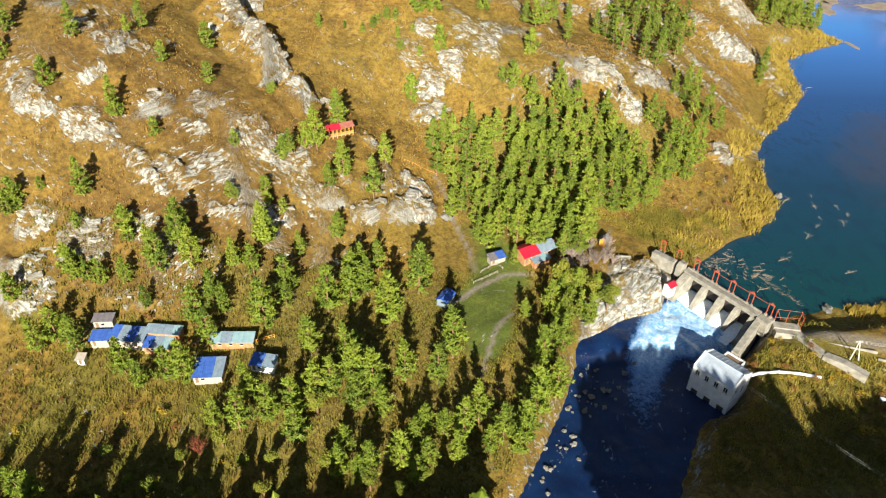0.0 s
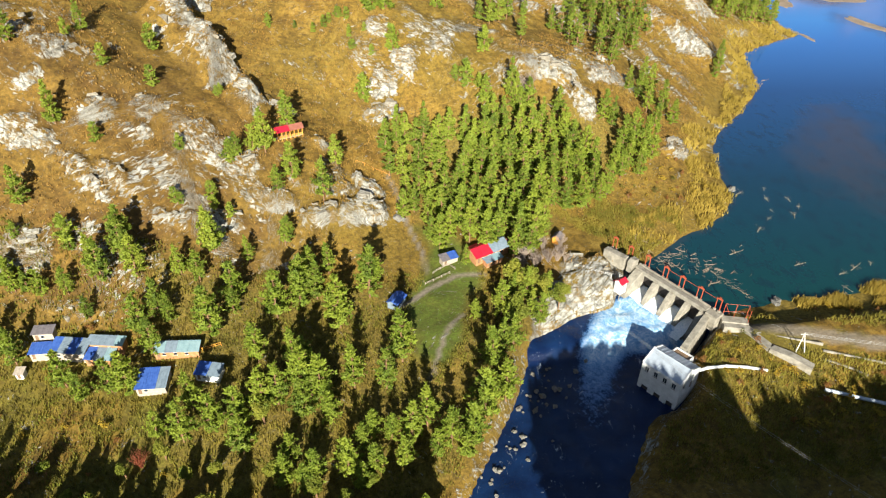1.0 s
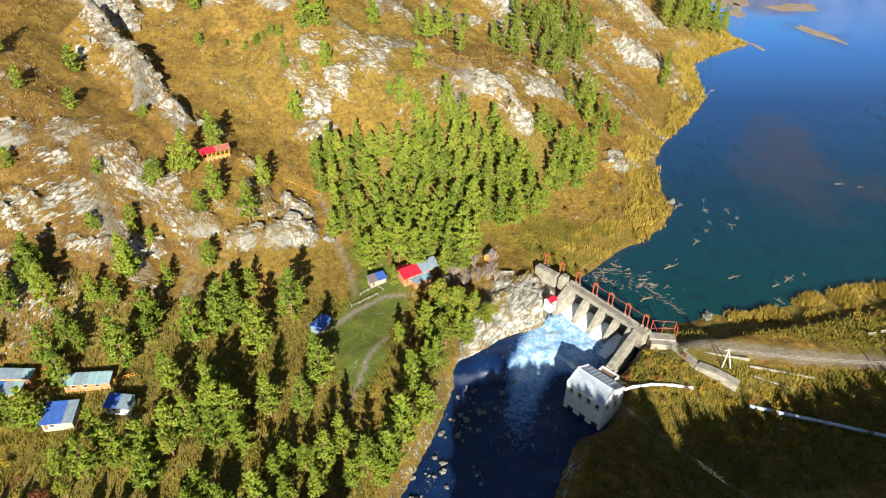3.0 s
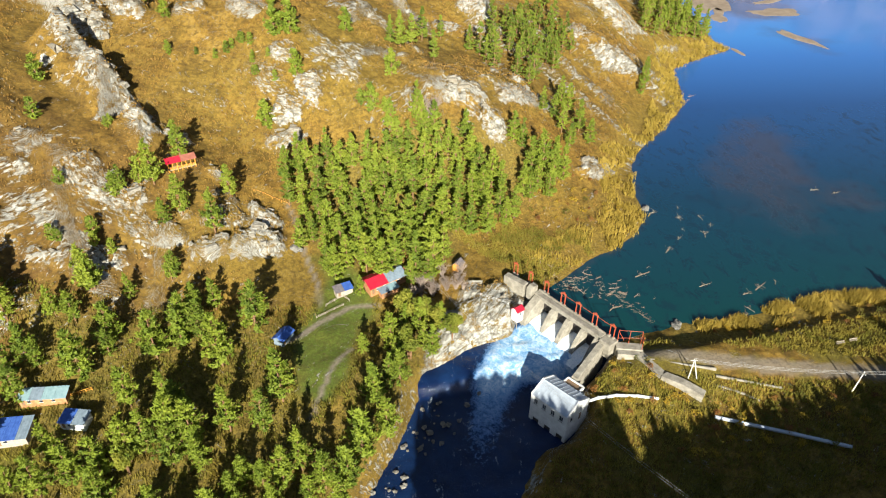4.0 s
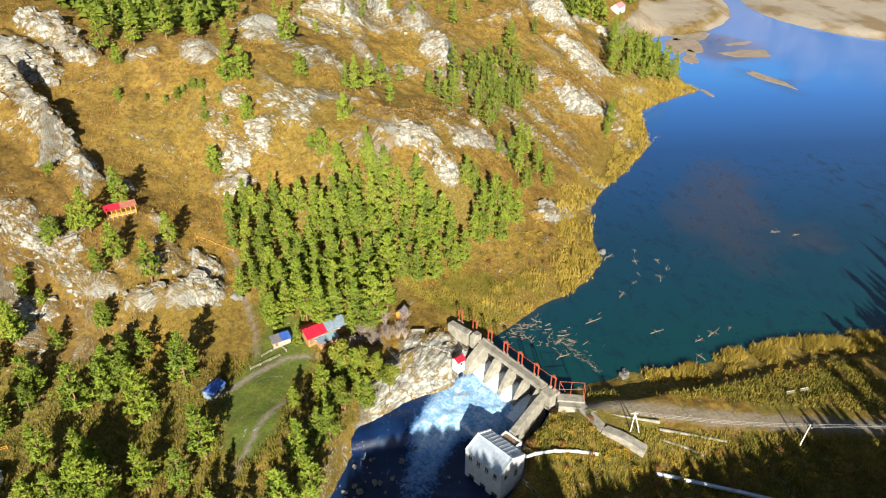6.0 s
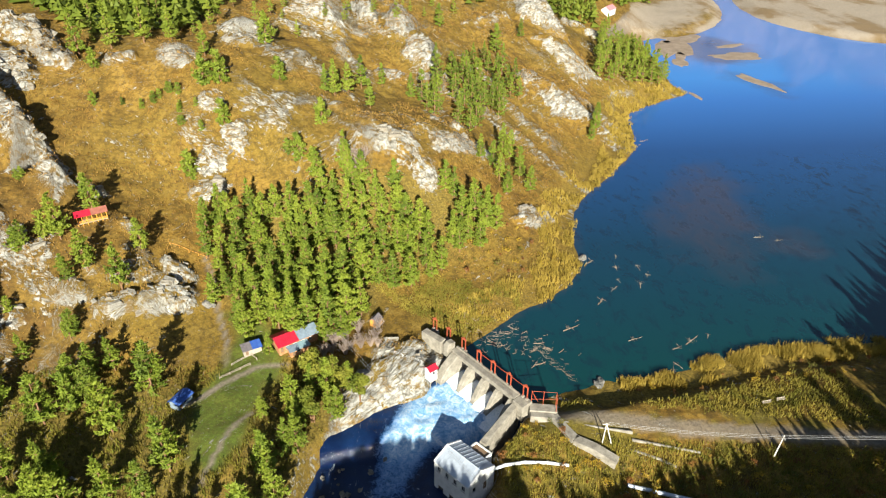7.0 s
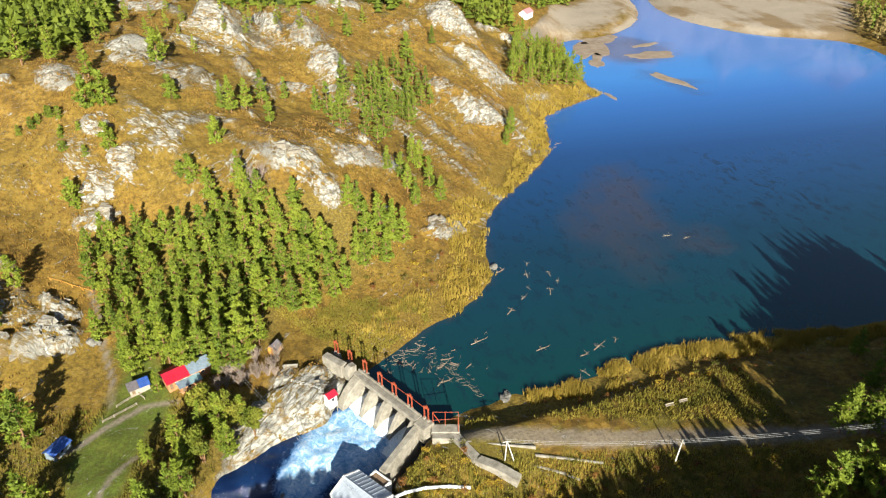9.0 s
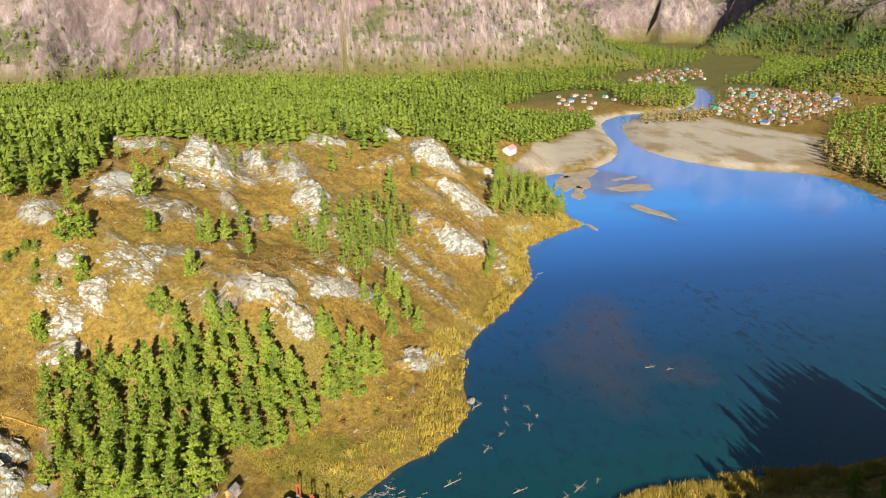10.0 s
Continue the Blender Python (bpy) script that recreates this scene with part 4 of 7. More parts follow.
# The wall on the dam's hill side, and the wing wall beside the powerhouse.
left = thing("retaining_wall", DAM, "pale concrete retaining wall above the dam", "wall")
bm = bmesh.new()
box(bm, (-11.5, -0.4, 3.5), (-3.6, 2.0, 8.1), pose(-2, 0, 0, 0, 0, 8), 0.12)
part("wall_block", bm, CONCRETE, left)
bm = bmesh.new()
slab(bm, [(-0.6, 4), (-0.6, 7.8), (0.6, 8.6), (2.4, 8.4), (2.4, 4)], -4.6, -2.7)
part("stair_block", bm, CONCRETE, left)


def ribbon_wall(name, pts, half, depth, mat, label, category="wall"):
    """A thick wall along a line of (x, y, top)."""
    ob = thing(name, Matrix.Identity(4), label, category)
    for k, (p, q) in enumerate(zip(pts, pts[1:])):
        d = Vector((q[0] - p[0], q[1] - p[1], 0))
        length = d.length + 0.15
        m = pose(p[0], p[1], 0, 0, 0, math.degrees(math.atan2(d.y, d.x)))
        bm = bmesh.new()
        vs = [[bm.verts.new(m @ Vector((x, y, z))) for y, z in ((-half, t - depth), (half, t - depth), (half, t - 0.12), (half - 0.12, t), (-half + 0.12, t), (-half, t - 0.12))] for x, t in ((0, p[2]), (length, q[2]))]
        for i in range(6):
            bm.faces.new((vs[0][i], vs[0][(i + 1) % 6], vs[1][(i + 1) % 6], vs[1][i]))
        bm.faces.new(vs[0][::-1])
        bm.faces.new(vs[1])
        bmesh.ops.recalc_face_normals(bm, faces=bm.faces)
        part("wall_section", bm, mat, ob)
    return ob


ribbon_wall("wing_wall", [(93.4, 143.6, 5.2), (88.4, 138.2, 4.4), (82.6, 131.8, 3.4)], 0.95, 11, CONCRETE, "sloping concrete wing wall beside the pool")
ribbon_wall("conduit_wall", [(96.4, 139.4, 5.0), (102.4, 138.2, 4.9), (104.2, 134.2, 4.7), (106.2, 130.2, 4.7), (110.6, 127.0, 4.7), (115.0, 123.2, 3.9)], 1.3, 4.5, CONCRETE, "broken concrete conduit running down the bank")
ribbon_wall("low_wall", [(121, 129.4, 3.9), (129.3, 126.9, 3.5), (137, 124.5, 3.2)], 0.3, 1.6, CONCRETE, "low concrete wall below the road")
ribbon_wall("low_wall", [(120, 127, 2.9), (126.4, 123.9, 2.4), (130, 121.6, 1.9)], 0.35, 1.6, CONCRETE, "low broken concrete wall on the bank")
ribbon_wall("kerb_wall", [(104.9, 136.2, 4.5), (113.4, 133.3, 4.8), (121.5, 131.3, 4.6)], 0.28, 1.4, CONCRETE, "low concrete kerb beside the road")


# Red hoist frames over the gates.
def hoist_frame(x, y, z, tall, arm):
    """Two lattice posts and a head bar; arm: the rail that reaches to the next frame."""
    fr = thing("hoist_frame", DAM @ pose(x, y, z), "rusty red steel hoist frame over the dam", "hoist frame", "hoist frames on the dam")
    for s in (-0.75, 0.75):
        bm = bmesh.new()
        for dy in (-0.16, 0.16):
            bar(bm, (s, dy, 0), (s, dy, tall), 0.07, 4)
        for i in range(5):
            bar(bm, (s, -0.16 if i % 2 else 0.16, tall * i / 5), (s, 0.16 if i % 2 else -0.16, tall * (i + 1) / 5), 0.04, 4)
        part("post", bm, RED_STEEL, fr)
    bm = bmesh.new()
    box(bm, (-0.95, -0.2, tall), (0.95, 0.2, tall + 0.25))
    part("head_bar", bm, RED_STEEL, fr)
    bm = bmesh.new()
    box(bm, (-0.3, -0.3, tall + 0.252), (0.3, 0.3, tall + 0.62))
    bar(bm, (0.3, 0, tall + 0.45), (0.62, 0, tall + 0.45), 0.06, 6)
    part("winch", bm, RED_STEEL, fr, "small red winch on top")
    if arm:
        for h in (tall * 0.93, ):
            bm = bmesh.new()
            bar(bm, (0.75, 0, h), (arm - 0.75, 0, h), 0.07, 5)
            part("rail", bm, RED_STEEL, fr)
    bm = bmesh.new()
    box(bm, (-1.1, -0.35, -0.62), (-0.4, 0.35, 0.0), bevel=0.03)
    box(bm, (0.4, -0.35, -0.62), (1.1, 0.35, 0.0), bevel=0.03)
    part("footing", bm, CONCRETE, fr)
    return fr


for x, y, z, arm in ((-13.1, 3.2, 6.6, 0), (-6.8, 3.4, 6.6, 0), (-0.2, 3.6, 6.75, 0), (7.0, 3.1, 6.95, 5.9), (12.9, 3.1, 6.95, 6.3), (19.2, 3.1, 6.95, 6.3), (25.5, 3.1, 6.95, 0)):
    hoist_frame(x, y, z, 3.6, arm)
for x, z in ((-13.1, 4.5), (-6.8, 4.5)):
    ft = thing("frame_base", DAM @ pose(x, 3.3, 0), "concrete base under a hoist frame", "base", "bases of the hoist frames")
    bm = bmesh.new()
    box(bm, (-1.3, -0.6, 0.5), (1.3, 0.6, 5.99), bevel=0.05)
    part("base_block", bm, CONCRETE, ft)

platform = thing("bank_platform", DAM, "concrete landing at the road end of the dam", "platform")
bm = bmesh.new()
box(bm, (23.7, 0.2, 1.0), (27.5, 4.0, 6.2), bevel=0.08)
part("landing", bm, CONCRETE, platform)
PF = pose(96.6, 142.2, 0, 0, 0, -10)
bm = bmesh.new()
box(bm, (0, -2.2, 1.0), (7.4, 0.6, 5.3), PF, 0.08)
pad = part("landing_pad", bm, CONCRETE)
tagged(pad, "concrete landing pad behind the dam", "platform")
fence = thing("red_pipe_fence", PF, "open red steel pipe frame round the landing", "fence")
for x, y in ((0.4, 0.3), (3.6, 0.3), (7.0, 0.3), (7.0, -1.9)):
    bm = bmesh.new()
    bar(bm, (x, y, 5.2), (x, y, 10.0), 0.08, 5)
    part("post", bm, RED_STEEL, fence)
for p, q in (((0.4, 0.3, 9.9), (7.0, 0.3, 9.9)), ((0.4, 0.3, 7.0), (7.0, 0.3, 7.6)), ((7.0, 0.3, 9.9), (7.0, -1.9, 8.9)), ((7.0, 0.3, 7.3), (7.0, -1.9, 7.3)), ((0.4, 0.3, 9.7), (2.2, 0.3, 6.2))):
    bm = bmesh.new()
    bar(bm, p, q, 0.06, 5)
    part("rail", bm, RED_STEEL, fence)
rail = thing("bridge_railing", DAM, "thin rusty hand railing along the crest", "railing")
for i in range(14):
    bm = bmesh.new()
    bar(bm, (0.2 + i * 1.75, 0.95, 6.33), (0.2 + i * 1.75, 0.95, 7.35), 0.035, 4)
    part("baluster", bm, GREY_STEEL, rail)
for h in (6.85, 7.35):
    bm = bmesh.new()
    bar(bm, (0.2, 0.95, h), (22.95, 0.95, h), 0.03, 4)
    part("handrail", bm, GREY_STEEL, rail)

# Small hut with a red roof on the rock beside the dam.
hz = 3.0
hut = thing("gate_hut", pose(70.9, 157.0, hz, 0, 0, 35), "small white hut with a red metal roof on a rock", "hut")
bm = bmesh.new()
wall(bm, 2.6, 0, 4.0, 0.12, [(0.9, 2.4, 1.7, 3.4)], pose(-1.3, -1.3, 0))
wall(bm, 2.6, 0, 4.0, 0.12, [(0.3, 1.9, 1.1, 3.8)], pose(1.3, -1.3, 0, 0, 0, 90))
wall(bm, 2.6, 0, 4.0, 0.12, [], pose(1.3, 1.3, 0, 0, 0, 180))
wall(bm, 2.6, 0, 4.0, 0.12, [], pose(-1.3, 1.3, 0, 0, 0, 270))
part("wall", bm, WHITE_WALL, hut)
for s in (1, -1):
    bm = bmesh.new()
    box(bm, (-1.6, 0, 0), (1.6, 1.9, 0.07), pose(0, 0, 4.95, -33 if s > 0 else -33, 0, 0) if s > 0 else pose(0, 0, 4.95, 0, 0, 180) @ pose(0, 0, 0, -33, 0, 0))
    part("roof_slope", bm, RED_ROOF, hut)
bm = bmesh.new()
for s in (-1.2, 1.2):
    slab(bm, [(-1.25, 4.0), (0, 4.8), (1.25, 4.0)], s - 0.06, s + 0.06)
part("gable", bm, WHITE_WALL, hut)
for k in range(4):
    bm = bmesh.new()
    bar(bm, ((-1.1, 1.1)[k % 2], (-1.1, 1.1)[k // 2], -2.5), ((-1.1, 1.1)[k % 2], (-1.1, 1.1)[k // 2], 0.0), 0.12, 6)
    part("leg", bm, CONCRETE, hut)
hand = thing("white_railing", Matrix.Identity(4), "white railing along the rock above the river", "railing")
pts = [(60.5, 164.0), (63.0, 162.6), (65.6, 161.0), (68.4, 159.3)]
tops = [max(ground(x, y) for x, y in ((p[0], p[1]),)) for p in pts]
for (x, y), z in zip(pts, tops):
    bm = bmesh.new()
    bar(bm, (x, y, z - 0.3), (x, y, z + 1.0), 0.05, 5)
    part("post", bm, WHITE_WALL, hand)
for i in range(3):
    for h in (0.5, 0.95):
        bm = bmesh.new()
        bar(bm, (*pts[i], tops[i] + h), (*pts[i + 1], tops[i + 1] + h), 0.04, 5)
        part("rail", bm, WHITE_WALL, hand)

# ---- powerhouse: local x along the eaves, y across towards the road ----
PH = pose(69.7, 127.0, 0, 0, 0, -49.7)
L, W, EAVE, RIDGE, FOOT = 11.9, 9.2, 3.3, 5.3, -7.5
ph = thing("powerhouse", PH, "white plastered powerhouse with a pale metal gable roof", "building")
win = [(1.0 + 2.75 * k, 0.4, 2.2 + 2.75 * k, 2.2) for k in range(4)]
arch = [(1.2 + 3.9 * k, -6.6, 3.2 + 3.9 * k, -4.6) for k in range(3)]
gable_holes = [(1.3, 0.2, 2.5, 2.0), (5.2, -1.9, 6.6, 0.9)]
for name, m, length, holes in (("river_wall", pose(0, 0, 0), L, win + arch), ("road_gable_wall", pose(L, 0, 0, 0, 0, 90), W, gable_holes), ("back_wall", pose(L, W, 0, 0, 0, 180), L, []), ("dam_gable_wall", pose(0, W, 0, 0, 0, 270), W, [])):
    bm = bmesh.new()
    wall(bm, length - 0.38, FOOT, EAVE, 0.38, holes, m)
    part(name, bm, WHITE_WALL, ph)
for xw in (0.0, L - 0.38):
    bm = bmesh.new()
    slab(bm, [(-0.15, EAVE + 0.002), (-0.15, EAVE + 0.25), (W / 2, RIDGE + 0.5), (W + 0.15, EAVE + 0.25), (W + 0.15, EAVE + 0.002)], xw, xw + 0.38)
    part("gable_parapet", bm, WHITE_WALL, ph)
for x0, z0, x1, z1 in win:
    bm = bmesh.new()
    box(bm, (x0, 0.2, z0), (x1, 0.24, z1))
    pane = part("window_pane", bm, DARK_GLASS, ph, "dark window pane")
    bm = bmesh.new()
    for a, b in (((x0, 0.14, z0), (x0 + 0.08, 0.198, z1)), ((x1 - 0.08, 0.14, z0), (x1, 0.198, z1)), ((x0 + 0.082, 0.14, z1 - 0.08), (x1 - 0.082, 0.198, z1)), (((x0 + x1) / 2 - 0.04, 0.14, z0), ((x0 + x1) / 2 + 0.04, 0.198, z1 - 0.082))):
        box(bm, a, b)
    part("window_frame", bm, WHITE_WALL, pane)
    bm = bmesh.new()
    box(bm, (x0 - 0.1, -0.1, z0 - 0.1), (x1 + 0.1, 0.13, z0 - 0.002))
    part("window_sill", bm, CONCRETE, pane)
# A dark sheet in each arch stands for the shade inside.
for x0, z0, x1, z1 in arch:
    bm = bmesh.new()
    box(bm, (x0, 0.3, z0), (x1, 0.34, z1))
    part("outlet_shade", bm, DARK_STEEL, ph, "dark sheet in place of the shade inside an outlet")
bm = bmesh.new()
box(bm, (1.3, 0.2, 0.2), (2.5, 0.24, 2.0), pose(L, 0, 0, 0, 0, 90))
part("side_window", bm, DARK_GLASS, ph)
bm = bmesh.new()
box(bm, (5.2, 0.2, -1.9), (6.6, 0.26, 0.9), pose(L, 0, 0, 0, 0, 90))
part("door", bm, BROWN_WOOD, ph, "brown wooden door")
slope = math.hypot(W / 2 + 0.25, RIDGE - EAVE)
tilt = math.degrees(math.atan2(RIDGE - EAVE, W / 2))
n_panels = 9
for side in (0, 1):
    m = pose(0, W / 2, RIDGE + 0.08) @ (pose(0, 0, 0, 0, 0, 180) @ pose(-L, 0, 0) if side == 0 else Matrix.Identity(4)) @ pose(0, 0, 0, -tilt, 0, 0)
    for k in range(n_panels):
        a, b = 0.4 + (L - 0.8) * k / n_panels, 0.4 + (L - 0.8) * (k + 1) / n_panels
        bm = bmesh.new()
        box(bm, (a + 0.03, 0, 0), (b - 0.03, slope, 0.04), m)
        box(bm, (b - 0.03, 0, 0.0), (b + 0.03, slope, 0.12), m)
        part("roof_panel", bm, TIN_ROOF, ph)
bm = bmesh.new()
bar(bm, (0.39, W / 2, RIDGE + 0.1), (L - 0.39, W / 2, RIDGE + 0.1), 0.13, 6)
part("ridge_cap", bm, TIN_ROOF, ph)
# Lean-to with a flat brown roof inside white parapets.
annex = thing("powerhouse_annex", PH @ pose(3.0, W + 0.02, 0), "white lean-to with a flat brown roof beside the powerhouse", "building")
bm = bmesh.new()
for m, length in ((pose(5.4, 0, 0, 0, 0, 90), 2.9), (pose(5.4, 3.0, 0, 0, 0, 180), 5.3), (pose(0, 3.0, 0, 0, 0, 270), 2.9)):
    wall(bm, length, -7, 3.0, 0.3, [], m)
part("wall", bm, WHITE_WALL, annex)
bm = bmesh.new()
box(bm, (0.31, 0.02, 2.3), (5.09, 2.69, 2.5))
part("roof", bm, BROWN_WOOD, annex)


def tube(name, pts, r, mat, label, category):
    """A round pipe through points, with a collar at each joint."""
    ob = thing(name, Matrix.Identity(4), label, category)
    for p, q in zip(pts, pts[1:]):
        bm = bmesh.new()
        bar(bm, p, q, r, 10)
        part("pipe_length", bm, mat, ob)
    for p in pts[1:-1]:
        bm = bmesh.new()
        d = Vector(p) - Vector(pts[0])
        d.normalize()
        bar(bm, Vector(p) - d * 0.2, Vector(p) + d * 0.2, r * 1.18, 10)
        part("collar", bm, mat, ob)
    return ob


tube("white_pipe", [(83.6, 124.9, 0.9), (87.5, 125.6, 1.6), (92.5, 125.6, 2.2), (98.0, 125.0, 2.2), (103.2, 123.8, 2.1)], 0.42, WHITE_WALL, "fat white pipe from the powerhouse over the bank", "pipe")
tube("grey_pipe", [(116.5, 117.9, 0.7), (124.6, 114.9, 0.5), (134.4, 110.7, 1.0), (145.5, 105.1, 2.0)], 0.5, TIN_ROOF, "long pale grey pipe lying on the dark bank", "pipe")


# Electricity poles and their wires.
def pole_a(x, y):
    z = ground(x, y)
    p = thing("power_pole", pose(x, y, z), "pale A-shaped concrete power pole beside the road", "pole")
    for sx in (0, 2.4):
        bm = bmesh.new()
        bar(bm, (sx, -0.4 * (sx > 0), -0.6), (0.25, 0, 7.0), 0.16, 6, 0.12)
        part("leg", bm, POLE, p)
    bm = bmesh.new()
    box(bm, (-0.8, -0.08, 6.6), (1.2, 0.08, 6.75))
    part("cross_arm", bm, POLE, p)
    return Vector((x + 0.25, y, z + 6.9))


def pole_leaning(x, y):
    z = ground(x, y)
    p = thing("power_pole", pose(x, y, z, 0, 5, 0), "slightly leaning pale concrete power pole", "pole")
    bm = bmesh.new()
    bar(bm, (0, 0, -0.6), (0, 0, 7.6), 0.18, 6, 0.13)
    part("shaft", bm, POLE, p)
    bm = bmesh.new()
    box(bm, (-0.08, -0.9, 7.0), (0.08, 0.9, 7.15))
    part("cross_arm", bm, POLE, p)
    return Vector((x + 0.5, y, z + 7.2))


def wire(p, q, sag, name="power_wire"):
    bm = bmesh.new()
    rings = []
    for i in range(17):
        f = i / 16
        c = p.lerp(q, f) - Vector((0, 0, sag * 4 * f * (1 - f)))
        rings.append([bm.verts.new(c + Vector((0.035 * math.cos(a), 0, 0.035 * math.sin(a)))) for a in (0, 2.1, 4.2)])
    for a, b in zip(rings, rings[1:]):
        for i in range(3):
            bm.faces.new((a[i], a[(i + 1) % 3], b[(i + 1) % 3], b[i]))
    return tagged(part(name, bm, WIRE), "thin sagging power wire", "wire", "power wires")


tip_a, tip_b = pole_a(113.0, 129.0), pole_leaning(154.5, 121.0)
for dy in (-0.5, 0, 0.5):
    o = Vector((0, dy, 0))
    wire(tip_a + o, tip_b + o, 0.9)
    wire(tip_b + o, Vector((230, 104, 26)) + o, 1.5)
for d in (0, 0.8):
    wire(Vector((77.5 + d, 121.2, 5.2)), Vector((112 + d, 62, 16)), 1.8)
    wire(Vector((77.5 + d, 121.2, 5.2)), Vector((45 + d, 166, 13)), 1.4)

# ---- sheds, huts and houses ----
def shed(name, label, x, y, turn, length, width, tall, rise, walls, roofs, door=BROWN_WOOD, windows=1, gable=False, lift=0.0, category="shed"):
    """A plank building, long side along local x, its front towards -y. roofs: the materials of its roof sheets, from end to end; rise: fall of a
    lean-to roof towards the front, or height of a gable."""
    zs = [ground(x + dx, y + dy) for dx in (-2, 2) for dy in (-2, 2)]
    z = sum(zs) / 4 + lift
    h = thing(name, pose(x, y, z, 0, 0, turn), label, category)
    hl, hw = length / 2, width / 2
    holes = [(0.5, 0.15, 1.35, min(2.0, tall - 0.3))]
    for k in range(windows):
        a = 2.0 + k * max(1.6, (length - 2.6) / max(1, windows))
        if a + 0.9 < length - 0.3:
            holes.append((a, 0.95, a + 0.9, min(1.75, tall - 0.3)))
    back_top = tall + (0 if gable else rise)
    bm = bmesh.new()
    wall(bm, length, -1.8, tall, 0.12, holes, pose(-hl, -hw, 0))
    wall(bm, length, -1.8, back_top, 0.12, [], pose(hl, hw, 0, 0, 0, 180))
    for sx in (-hl, hl - 0.12):
        prof = [(-hw + 0.122, -1.8), (-hw + 0.122, tall), (0, tall + rise), (hw - 0.122, tall), (hw - 0.122, -1.8)] if gable else [(-hw + 0.122, -1.8), (-hw + 0.122, tall), (hw - 0.122, back_top), (hw - 0.122, -1.8)]
        slab(bm, prof, sx + 0.001, sx + 0.119)
    bmesh.ops.remove_doubles(bm, verts=bm.verts, dist=0.006)
    part("wall", bm, walls, h)
    bm = bmesh.new()
    box(bm, (-hl + 0.5, -hw + 0.03, 0.15), (-hl + 1.35, -hw + 0.08, holes[0][3]))
    part("door", bm, door, h)
    for a, b, c, d in holes[1:]:
        bm = bmesh.new()
        box(bm, (-hl + a, -hw + 0.05, b), (-hl + c, -hw + 0.08, d))
        w = part("window", bm, DARK_GLASS, h)
        bm = bmesh.new()
        box(bm, (-hl + a - 0.08, -hw - 0.04, b - 0.1), (-hl + c + 0.08, -hw - 0.002, b - 0.002))
        part("window_sill", bm, WHITE_WALL, w)
        bm = bmesh.new()
        box(bm, (-hl + a - 0.08, -hw - 0.04, d + 0.002), (-hl + c + 0.08, -hw - 0.002, d + 0.1))
        part("window_lintel", bm, WHITE_WALL, w)
    n = len(roofs)
    for k, mat in enumerate(roofs):
        a, b = -hl - 0.35 + (length + 0.7) * k / n, -hl - 0.35 + (length + 0.7) * (k + 1) / n - 0.04
        for side in ((1, -1) if gable else (1,)):
            if gable:
                ang, run = math.atan2(rise, hw), math.hypot(rise, hw) + 0.45
                m = pose(0, 0, tall + rise + 0.04) @ (Matrix.Identity(4) if side > 0 else pose(0, 0, 0, 0, 0, 180)) @ pose(0, 0, 0, -math.degrees(ang), 0, 0)
                lo, hi = ((a, 0), (b, run)) if side > 0 else ((-b, 0), (-a, run))
            else:
                ang, run = math.atan2(rise, width), math.hypot(rise, width) + 0.8
                m = pose(0, -hw, tall + 0.03, math.degrees(ang), 0, 0) @ pose(0, -0.4, 0)
                lo, hi = (a, 0), (b, run)
            bm = bmesh.new()
            box(bm, (lo[0], lo[1], 0.012 * (k % 2)), (hi[0], hi[1], 0.07 + 0.012 * (k % 2)), m)
            for r in range(max(1, int((b - a) / 0.8))):
                rx = lo[0] + 0.4 + 0.8 * r
                if rx + 0.06 < hi[0]:
                    box(bm, (rx, lo[1], 0.071 + 0.012 * (k % 2)), (rx + 0.06, hi[1], 0.11 + 0.012 * (k % 2)), m)
            part("roof_sheet", bm, mat, h)
    return h


shed("tourist_shed", "blue and grey patchwork-roofed market shed", -85.6, 134.8, -6, 9.6, 4.6, 2.5, 0.8, GREY_WOOD, [BLUE_ROOF, SLATE_ROOF, BLUE_ROOF, SLATE_ROOF])
shed("market_stall", "long shed with a grey sheet roof", -76.2, 136.0, -5, 9.6, 2.6, 2.7, 0.5, STALL_WOOD, [SLATE_ROOF, SLATE_ROOF, SLATE_ROOF, TEAL_ROOF], windows=2)
shed("market_stall", "low stall with a pale blue roof and orange boards", -77.0, 132.6, -5, 7.2, 3.4, 2.2, 0.6, STALL_WOOD, [BLUE_ROOF, SLATE_ROOF, TEAL_ROOF])
shed("tourist_shed", "small shed with a blue sheet roof", -93.6, 134.6, 4, 4.6, 3.4, 2.3, 0.5, GREY_WOOD, [BLUE_ROOF], windows=0)
shed("tourist_shed", "small shed with a dark felt roof", -93.9, 139.2, 4, 5.2, 2.6, 2.6, 0.4, GREY_WOOD, [DARK_ROOF, DARK_ROOF])
shed("market_stall", "long stall with a pale teal roof and orange front", -56.6, 133.6, 1, 11.6, 2.9, 2.3, 0.7, STALL_WOOD, [TEAL_ROOF, SLATE_ROOF, TEAL_ROOF, TEAL_ROOF], windows=3)
shed("tourist_shed", "square shed with a bright blue roof", -60.9, 124.6, 3, 7.4, 6.0, 2.3, 0.9, GREY_WOOD, [BLUE_ROOF, BLUE_ROOF, SLATE_ROOF])
shed("tourist_shed", "grey and blue roofed shed among pines", -46.6, 126.4, -10, 6.4, 3.6, 2.3, 0.6, WHITE_WALL, [BLUE_ROOF, SLATE_ROOF])
shed("outhouse", "narrow plank outhouse with a pale front", -97.0, 128.6, 0, 2.0, 1.8, 2.0, 0.4, WHITE_WALL, [GREY_WOOD], windows=0)
